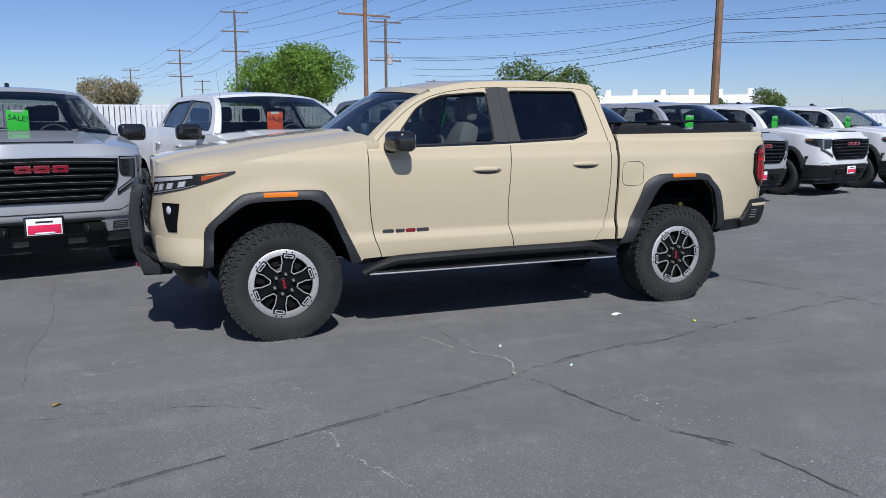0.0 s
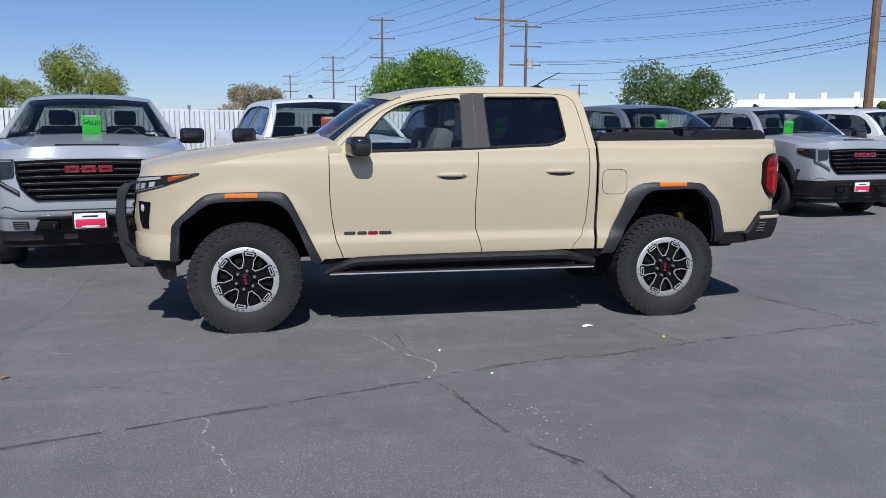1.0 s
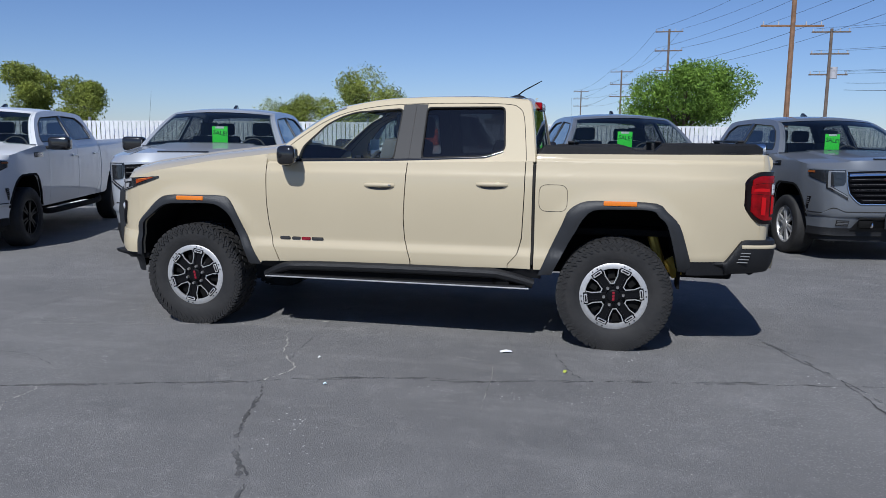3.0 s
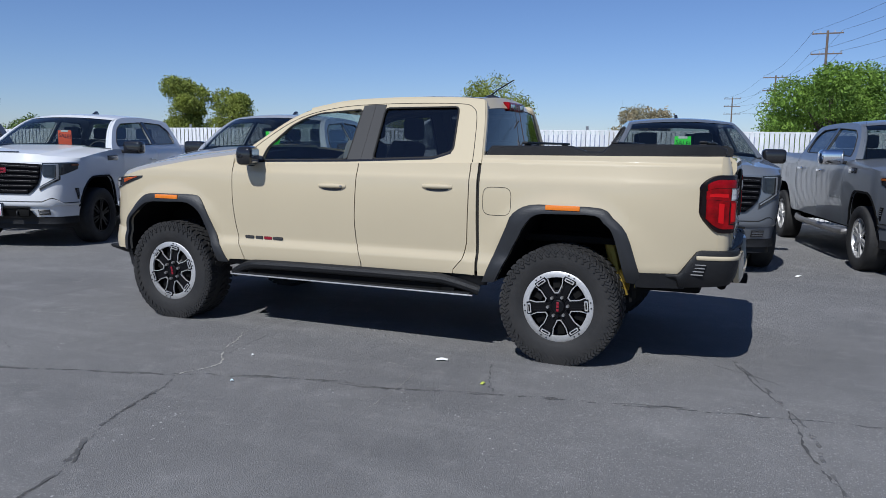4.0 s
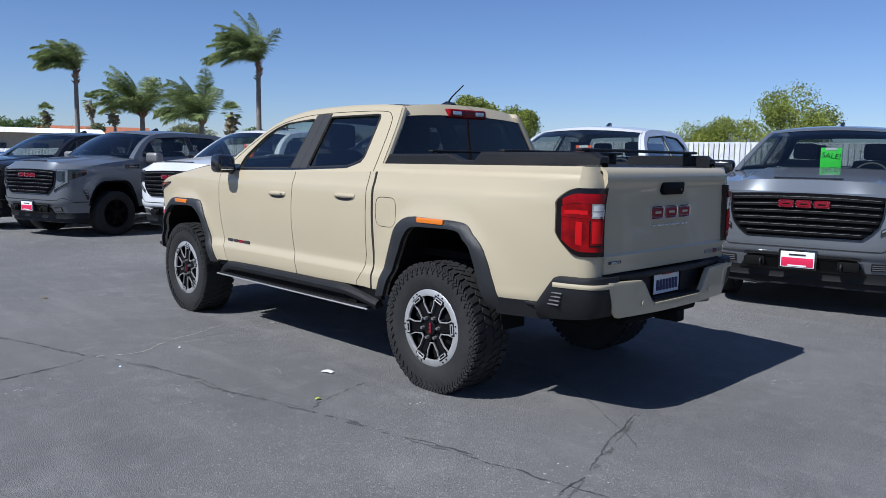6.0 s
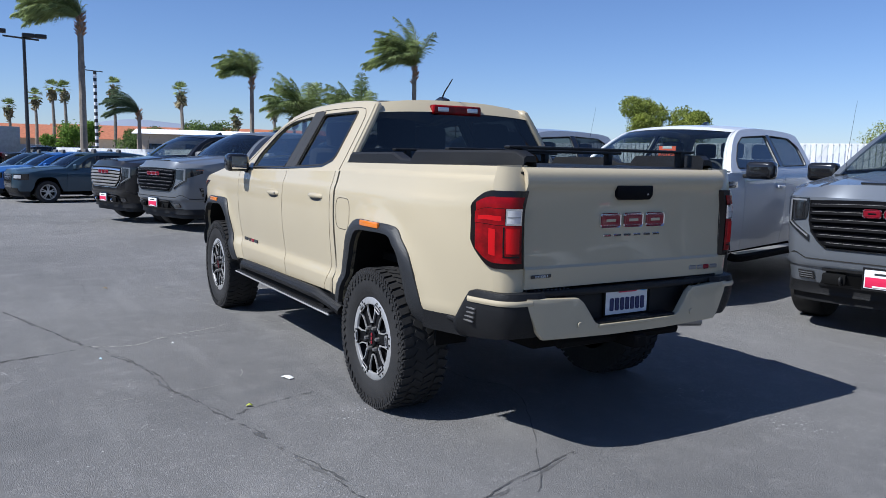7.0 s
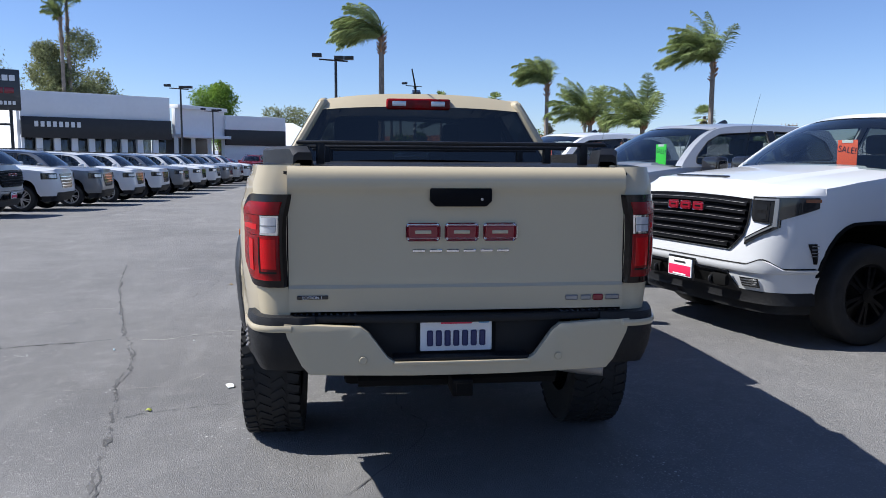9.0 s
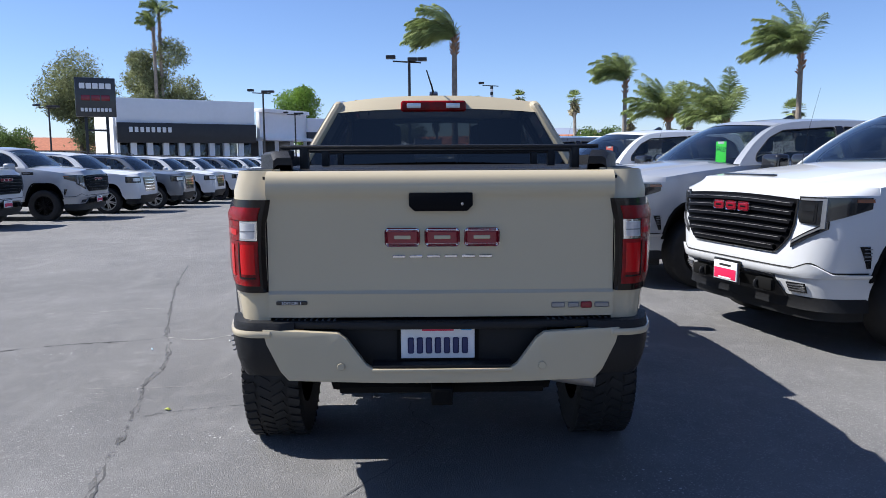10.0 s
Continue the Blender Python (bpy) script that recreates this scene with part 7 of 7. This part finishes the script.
# behind the fence
tree(8.7, 49.5, 6.9, 9.4, LEAF_BRIGHT, 3, "dense bright green round tree behind the fence", 15000, 0.17, 0.26, 16, 1, 0.12)
tree(-14.0, 56.0, 7.2, 7.6, LEAF_MID, 5, "open olive green tree with forked limbs", 7000, 0.18, 0.22, 13, 2, 0.2)
tree(-20.0, 57.6, 5.9, 6.8, LEAF_MID, 7, "low dark green shrub tree", 9000, 0.15, 0.18, 10, 1, 0.1)
tree(-40.5, 53.0, 7.6, 4.4, LEAF_MID, 9, "narrow yellow green tree", 8000, 0.2, 0.2, 8, 1, 0.15)
tree(-37.6, 55.5, 7.3, 5.0, LEAF_MID, 10, "narrow yellow green tree", 8000, 0.2, 0.2, 8, 1, 0.15)
tree(18.4, 33.4, 4.5, 5.4, LEAF_DARK, 12, "dark grey-green windswept tree behind the fence", 9000, 0.15, 0.22, 13, 1, 0.12)
tree(-2.0, 52.0, 4.3, 5.0, LEAF_PALE, 14, "dusty pale shrub with dry blossom", 5000, 0.16, 0.14, 10, 2, 0.05)
tree(50.0, 52.0, 4.4, 3.6, LEAF_DARK, 16, "small far green tree", 2500, 0.2, 0.15, 8)
tree(45.5, 52.5, 4.2, 2.2, LEAF_DARK, 17, "small far green tree", 1500, 0.2, 0.12, 6)
tree(62.0, 40.0, 4.2, 6.5, LEAF_DARK, 18, "low far green trees", 3000, 0.25, 0.15, 9)
tree(-55.0, 70.0, 4.6, 5.0, LEAF_DARK, 19, "far dark shrub tree", 2000, 0.25, 0.2, 8)
tree(33.0, 75.0, 4.4, 9.0, LEAF_DARK, 20, "far low green tree", 3000, 0.25, 0.2, 9, 1, 0.05)
# beyond the opposite row
E10 = (8.33, 6.36)
for az, d, h, w, mt, sd, n in ((-155.6, 92, 12.8, 10.0, LEAF_OLIVE, 31, 12000), (-160.4, 86, 14.2, 8.0, LEAF_OLIVE, 32, 13000), (-162.6, 90, 11.2, 7.5, LEAF_OLIVE, 36, 6000), (-170.3, 96, 11.0, 7.0, LEAF_BRIGHT, 33, 6500), (-174.8, 104, 8.6, 7.0, LEAF_OLIVE, 34, 3500), (-178.0, 110, 7.2, 6.0, LEAF_OLIVE, 35, 2500),
                           (176.2, 92, 4.6, 10.0, LEAF_BRIGHT, 37, 4500), (172.0, 88, 4.4, 9.0, LEAF_DARK, 38, 4000), (168.0, 80, 5.2, 7.0, LEAF_DARK, 39, 4000), (164.0, 84, 4.5, 8.0, LEAF_OLIVE, 40, 3500), (157.0, 78, 4.6, 5.0, LEAF_OLIVE, 41, 2500), (152.0, 80, 4.2, 9.0, LEAF_DARK, 42, 3500),
                           (146.0, 85, 4.0, 8.0, LEAF_DARK, 43, 3000), (140.0, 90, 3.8, 8.0, LEAF_DARK, 44, 2500), (-151.0, 95, 5.0, 8.0, LEAF_DARK, 45, 3000), (-164.5, 104, 7.6, 5.0, LEAF_DARK, 46, 2500)):
    x, y = polar_at(E10, az, d)
    tree(x, y, h + 0.36, w, mt, sd, "tall open gum tree behind the showroom" if h > 9 else "far green tree beyond the lot", n, 0.26, 0.25, 12, 2 if h > 9 else 1, 0.25 if h > 9 else 0.08)
palm(-29.7, 24.3, 8.3, 51, 40, 2.7, blow=0.58, boots=0.9)
palm(-39.0, 18.0, 7.7, 52, 34, 2.3, blow=0.65, boots=0.8)
palm(-30.0, 18.0, 5.0, 53, 26, 2.4, blow=0.35, boots=0.4, label="short bushy feather palm")
palm(-27.2, 19.7, 4.6, 54, 26, 2.3, blow=0.35, boots=0.4, label="short bushy feather palm")
palm(-27.9, 7.3, 8.6, 55, 44, 2.3, blow=0.92, boots=0.7)
palm(-52.0, 13.6, 6.0, 56, 22, 2.6, blow=0.9, mat=FROND_BLUE, label="dark feather palm bent by wind")
x, y = polar_at(E10, -160.8, 84)
palm(x, y, 17.4, 57, 18, 1.9, blow=0.3, trunk=0.2, label="very tall slender palm over gum trees")
x, y = polar_at(E10, -160.4, 83)
palm(x, y, 15.8, 58, 18, 1.9, blow=0.3, trunk=0.2, label="very tall slender palm beside gum trees")
for i, (az, d, h) in enumerate(((172.6, 95, 9.6), (176.3, 100, 9.3), (177.3, 102, 8.4), (178.8, 104, 7.2), (175.6, 96, 9.0), (162.0, 85, 7.4), (160.6, 85, 6.6), (168.4, 80, 8.2), (153.4, 62, 5.6), (164.6, 90, 6.4))):
    x, y = polar_at((8.4, 4.4), az, d)
    fan_palm(x, y, h + 0.36, 70 + i, 0.95)

# far houses with tiled roofs, the white works
def far_house(x, y, w, d, h, roof, turn, label, rmat, wmat):
    b = empty("far_house", put(x, y, turn))
    tagged(b, label, "building", "far houses")
    part("wall", box((w, d, h), (0, 0, h / 2), 0.02), wmat, b)
    part("roof", prism([(-d / 2 - 0.5, h), (d / 2 + 0.5, h), (0, h + roof)], -w / 2 - 0.4, w / 2 + 0.4, "x"), rmat, b)
    for k in range(4):
        part("window", box((1.1, 0.08, 1.2), (-w / 2 + (k + 0.5) * w / 4, -d / 2 - 0.02, h * 0.55), 0.02), LAMPDARK, b)


STUCCO = material("tan_stucco", (0.52, 0.42, 0.32), 0.85, 0, 0, 0.1, 2)
for az, d, w, rm in ((177.5, 118, 16, ROOFTILE), (171.6, 112, 18, ROOFTILE), (163.0, 108, 18, ROOFTILE), (-152.5, 125, 26, ROOFTILE)):
    x, y = polar_at((8.4, 4.4), az, d)
    far_house(x, y, w, 10, 3.0, 1.9, az + 90, "far tan house with an orange tiled roof", rm, STUCCO)
x, y = polar_at((8.4, 4.4), 166.5, 75)
far_house(x, y, 12, 8, 3.2, 0.5, 75, "far low tan building with a white roof", WALLWHITE, STUCCO)


def works():
    b = empty("white_works", put(58.0, 77.0, -38))
    tagged(b, "long white industrial building with roof vents", "building")
    part("wall", box((24, 12, 3.6), (0, 0, 1.8), 0.05), WALLWHITE, b)
    part("roof", prism([(-6.3, 3.6), (6.3, 3.6), (2, 4.6), (-2, 4.6)], -12.2, 12.2, "x"), WALLWHITE, b)
    for k in range(7):
        part("roof_vent", tube([(-10 + k * 3.2, -1 + (k % 2), 4.4), (-10 + k * 3.2, -1 + (k % 2), 5.3)], 0.35, 10), WALLWHITE, b)
        part("door", box((1.6, 0.1, 2.2), (-10 + k * 3.2, -6.03, 1.1), 0.02), GREYWALL, b)


works()

# ---- power poles and wires ----
WOODPOLE = material("weathered_pole_wood", (0.23, 0.13, 0.075), 0.85, 0, 0, 0.3, 8, 0.3, 30)
WOODGREY = material("grey_pole_wood", (0.15, 0.115, 0.09), 0.85, 0, 0, 0.3, 8)
WIRE = material("dark_wire", (0.03, 0.03, 0.035), 0.6)
CERAMIC = material("grey_insulator", (0.40, 0.40, 0.42), 0.4)


def power_pole(x, y, h, arms, wide, r=0.17, turn=0, mat=None, tin=False, label="wooden power pole with cross arms"):
    p = empty("power_pole", put(x, y, turn))
    tagged(p, label, "power pole", "power poles")
    part("pole", tube([(0, 0, 0), (0, 0, h)], r, 8, taper=r * 0.75), mat or WOODGREY, p)
    for z in arms:
        a = part("cross_arm", box((wide, 0.14, 0.14), (0, 0.12, z), 0.01), mat or WOODGREY, p)
        for k in (-0.46, -0.22, 0.22, 0.46):
            part("insulator", tube([(wide * k, 0.12, z + 0.05), (wide * k, 0.12, z + 0.32)], 0.05, 6), CERAMIC, a)
    if tin:
        part("transformer", tube([(0.45, 0, h * 0.62), (0.45, 0, h * 0.62 + 1.1)], 0.36, 12), CERAMIC, p, "grey transformer can")
        part("bracket", box((0.5, 0.1, 0.1), (0.25, 0, h * 0.62 + 0.9), 0.01), CERAMIC, p)
    return p


POLES = ((-2.4, 188, 13.2, (12.9, 11.2, 9.5), 3.6), (6.1, 139, 13.6, (13.3, 11.2, 9.1), 3.9), (11.1, 100.7, 15.2, (14.9, 12.6, 10.2), 3.3))
for x, y, h, arms, wide in POLES:
    power_pole(x, y, h, arms, wide, 0.17, -3)
power_pole(17.4, 63.1, 15.5, (10.2,), 4.6, 0.22, 8, WOODPOLE, label="tall brown wooden power pole")
power_pole(25.2, 83.1, 12.6, (12.3, 10.2, 8.2), 3.6, 0.19, 2, None, True)
power_pole(14.0, 205, 12.0, (11.6, 9.5), 4.0, 0.2, 0)
power_pole(52.0, 140, 9.5, (9.2, 7.6), 3.4, 0.2, 0)
power_pole(66.0, 150, 9.5, (9.2,), 3.4, 0.2, 0)
power_pole(29.5, 34.9, 12.5, (), 3.0, 0.24, 0, WOODPOLE, label="stout brown wooden power pole")
power_pole(-85.0, 61.5, 6.3, (6.1, 5.4), 2.2, 0.14, 30)


def wire(a, b, sag, r=0.013):
    a, b = Vector(a), Vector(b)
    ob = part("overhead_wire", tube([a.lerp(b, t) - Vector((0, 0, sag * 4 * t * (1 - t))) for t in steps(0, 1, 16)], r, 4, cap=False), WIRE)
    tagged(ob, "thin dark overhead wire between power poles", "wire", "overhead wires")


for k in (-0.46, -0.2, 0.2, 0.46):
    for i in range(3):
        for (xa, ya, _, aa, wa), (xb, yb, _, ab, wb_) in zip(POLES, POLES[1:]):
            if k in (-0.46, 0.46):
                wire((xa + k * wa, ya, aa[i] + 0.3), (xb + k * wb_, yb, ab[i] + 0.3), 0.9, 0.018)
        if k in (-0.46, 0.46):
            wire((11.1 + k * 3.3, 100.7, (14.9, 12.6, 10.2)[i] + 0.3), (30.0 + k * 3.3, 20.0, (19.0, 16.5, 14.0)[i]), 2.0, 0.014)
for z in (12.6, 10.5, 8.5):
    for k in (-0.4, 0.4):
        wire((25.2 + k * 3.6, 83.1, z), (62.0, 40.0 + k * 3, z + 2.0), 1.2, 0.012)
for z, dz in ((7.0, 0.6), (6.3, 0.4), (5.8, 0.0)):
    wire((29.5, 34.9, z), (70.0, 18.0, z + 3.2 + dz), 0.7, 0.015)
    wire((29.5, 34.9, z), (21.0, 62.0, z - 0.4), 0.7, 0.013)

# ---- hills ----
# The blue of distance haze is mixed into the hills' own colour.
HILL = material("hill_with_haze_tint", (0.20, 0.235, 0.31), 1.0, 0, 0, 0.06, 0.004, 0, 1, (0.23, 0.26, 0.33), 0.002)


def hills():
    rng = np.random.default_rng(5)
    ph = rng.random(8) * 6.28

    def top(a):
        d = math.degrees(a)
        h = 30 + 18 * math.sin(a * 5 + ph[0]) + 14 * math.sin(a * 11 + ph[1]) + 8 * math.sin(a * 27 + ph[2]) + 3 * math.sin(a * 63 + ph[3])
        h += 55 * math.exp(-((d - 117) / 6) ** 2) + 45 * math.exp(-((d - 96) / 5) ** 2) + 75 * math.exp(-((d - 168) / 9) ** 2)
        return max(10, h)
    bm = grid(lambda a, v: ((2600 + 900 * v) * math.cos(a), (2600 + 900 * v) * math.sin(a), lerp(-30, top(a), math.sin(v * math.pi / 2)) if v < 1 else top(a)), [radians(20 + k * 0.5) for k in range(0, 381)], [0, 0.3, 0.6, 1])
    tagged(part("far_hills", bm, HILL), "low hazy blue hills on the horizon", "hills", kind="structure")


hills()

# ---- cracks and litter on the asphalt ----
def crack_material(name, base, gap):
    """Crack filling that comes and goes along its line."""
    m = material(name, base, 0.95, 0, 0, 0.4, 20)
    nt = m.node_tree
    tc = nt.nodes.new("ShaderNodeTexCoord")
    n = nt.nodes.new("ShaderNodeTexNoise")
    n.inputs["Scale"].default_value = 4.5
    n.inputs["Detail"].default_value = 6
    n.inputs["Roughness"].default_value = 0.7
    nt.links.new(tc.outputs["Object"], n.inputs["Vector"])
    r = nt.nodes.new("ShaderNodeMapRange")
    r.inputs["From Min"].default_value = gap - 0.05
    r.inputs["From Max"].default_value = gap + 0.06
    nt.links.new(n.outputs["Fac"], r.inputs["Value"])
    t = nt.nodes.new("ShaderNodeBsdfTransparent")
    x = nt.nodes.new("ShaderNodeMixShader")
    nt.links.new(r.outputs["Result"], x.inputs[0])
    nt.links.new(t.outputs[0], x.inputs[1])
    nt.links.new(nt.nodes["Principled BSDF"].outputs[0], x.inputs[2])
    nt.links.new(x.outputs[0], nt.nodes["Material Output"].inputs["Surface"])
    return m


CRACK = crack_material("crack_filling", (0.098, 0.097, 0.096), 0.45)
SMEAR = crack_material("old_crack_sealant", (0.138, 0.136, 0.134), 0.50)
CRACK_DEEP = crack_material("open_crack", (0.080, 0.079, 0.078), 0.42)
CRACK_PALE = crack_material("sandy_crack", (0.40, 0.385, 0.35), 0.43)
_rc = np.random.default_rng(77)


def crack(pts, w=0.011, mat=CRACK, wander=0.016, fringe=True):
    """A ragged crack: a thin uneven ribbon a hair above the asphalt."""
    line = smooth_line([(x, y, 0) for x, y in pts], 16)
    bm = bmesh.new()
    rows = []
    off = 0.0
    for i, p in enumerate(line):
        t = (line[min(i + 1, len(line) - 1)] - line[max(i - 1, 0)]).normalized()
        n = Vector((-t.y, t.x, 0))
        off = off * 0.86 + wander * 0.50 * _rc.normal()
        c = p + n * off
        ww = w * 0.52 * (0.15 + 1.4 * _rc.random() ** 1.6) * (0.4 if i in (0, len(line) - 1) else 1)
        z = gz(p.x) + (0.002 if mat is SMEAR else 0.004)
        rows.append((bm.verts.new((c.x + n.x * ww, c.y + n.y * ww, z)), bm.verts.new((c.x - n.x * ww, c.y - n.y * ww, z))))
    for a, b in zip(rows, rows[1:]):
        bm.faces.new((a[0], b[0], b[1], a[1]))
    ob = part("asphalt_crack", bm, mat)
    tagged(ob, "thin ragged crack in the asphalt", "crack", "asphalt cracks", "structure")


crack([(-2.3, 2.9), (-0.4, 3.37), (1.2, 3.84), (2.0, 4.08)], 0.009)
for line in ([(-2.3, 2.9), (-0.4, 3.37), (1.2, 3.84), (2.0, 4.08)], [(2.0, 4.08), (2.7, 4.35), (3.4, 4.42), (4.0, 4.6), (5.15, 4.82)], [(2.7, 2.2), (2.61, 2.73), (2.4, 3.06), (2.26, 3.48), (2.16, 3.86)], [(5.35, 6.0), (5.70, 4.93), (5.81, 4.3), (6.1, 3.0)]):
    crack([(x + 0.012, y) for x, y in line], 0.026, SMEAR, 0.010)
crack([(2.0, 4.08), (2.7, 4.35), (3.4, 4.42), (4.0, 4.6), (4.5, 4.7), (5.15, 4.82)], 0.013)
crack([(5.15, 4.82), (5.7, 4.91), (6.2, 5.0), (7.3, 5.2)], 0.010)
crack([(2.7, 2.2), (2.61, 2.73), (2.4, 3.06), (2.26, 3.48), (2.16, 3.86), (2.05, 4.08)], 0.013)
crack([(2.05, 4.1), (2.15, 4.4), (1.93, 4.8), (1.82, 5.1), (1.70, 5.5)], 0.011, CRACK_PALE)
crack([(-0.4, 5.05), (0.2, 5.15), (0.99, 5.38), (1.66, 5.53), (2.19, 5.84), (2.8, 6.0)], 0.009, CRACK_PALE)
crack([(0.79, 3.68), (0.83, 3.45), (0.90, 3.2), (1.01, 2.87), (1.1, 2.4)], 0.009, CRACK_PALE)
crack([(5.35, 6.0), (5.5, 5.5), (5.70, 4.93), (5.81, 4.3), (5.9, 3.9), (6.1, 3.0)], 0.011, CRACK_DEEP)
crack([(2.02, 4.6), (1.95, 5.5), (1.9, 6.6)], 0.007)
crack([(3.82, 5.2), (3.91, 4.9), (4.01, 4.65)], 0.008)
crack([(3.15, 4.94), (3.30, 4.90), (3.43, 4.77), (3.47, 4.3), (3.49, 3.87)], 0.006, CRACK_PALE, 0.006)
crack([(-0.45, 5.02), (-0.11, 5.38), (0.24, 5.83)], 0.008, CRACK_PALE, 0.01)
crack([(-0.7, 4.9), (-0.75, 5.6), (-0.72, 6.73), (-0.9, 8.2)], 0.006)
for k in range(16):
    x0, y0 = -12 + 26 * _rc.random(), -1 + 8 * _rc.random()
    a = _rc.random() * 6.28
    crack([(x0 + q * math.cos(a) + 0.3 * _rc.normal(), y0 + q * math.sin(a) + 0.3 * _rc.normal()) for q in (0, 0.8, 1.6, 2.4)], 0.006)


def litter(name, x, y, sx, sy, mat, label, turn):
    bm = grid(lambda u, v: ((u - 0.5) * sx, (v - 0.5) * sy * (1 - 0.5 * abs(u - 0.5)), 0.006 + 0.012 * math.sin(u * 3.1) * math.cos((v - 0.5) * 2)), steps(0, 1, 5), steps(0, 1, 4), (0, 0, -0.003))
    tagged(part(name, bm, mat, None, "", pose(x, y, gz(x) + 0.002, 0, 0, turn)), label, "litter", kind="")


LEAFYELLOW = material("yellow_green_leaf", (0.34, 0.38, 0.06), 0.6)
LEAFBROWN = material("dry_brown_leaf", (0.22, 0.15, 0.06), 0.7)
litter("paper_scrap", 3.475, 5.15, 0.085, 0.05, PAPER, "crumpled white paper scrap on the asphalt", 20)
litter("pale_chip", 2.227, 4.679, 0.018, 0.012, PAPER, "small pale chip on the asphalt", 50)
litter("fallen_leaf", 3.92, 4.76, 0.035, 0.024, LEAFYELLOW, "yellow green leaf on the asphalt", 70)
litter("fallen_leaf", -0.5, 4.55, 0.05, 0.03, LEAFBROWN, "dry leaf on the asphalt", 40)
litter("paper_scrap", 5.92, 10.27, 0.10, 0.05, PAPER, "pale paper scrap near the parked trucks", 60)
litter("paper_scrap", 2.47, 4.14, 0.022, 0.012, PALEBLUE, "tiny pale scrap on the asphalt", 30)
litter("fallen_leaf", 6.3, 4.95, 0.04, 0.03, LEAFYELLOW, "yellow leaf on the asphalt", 30)
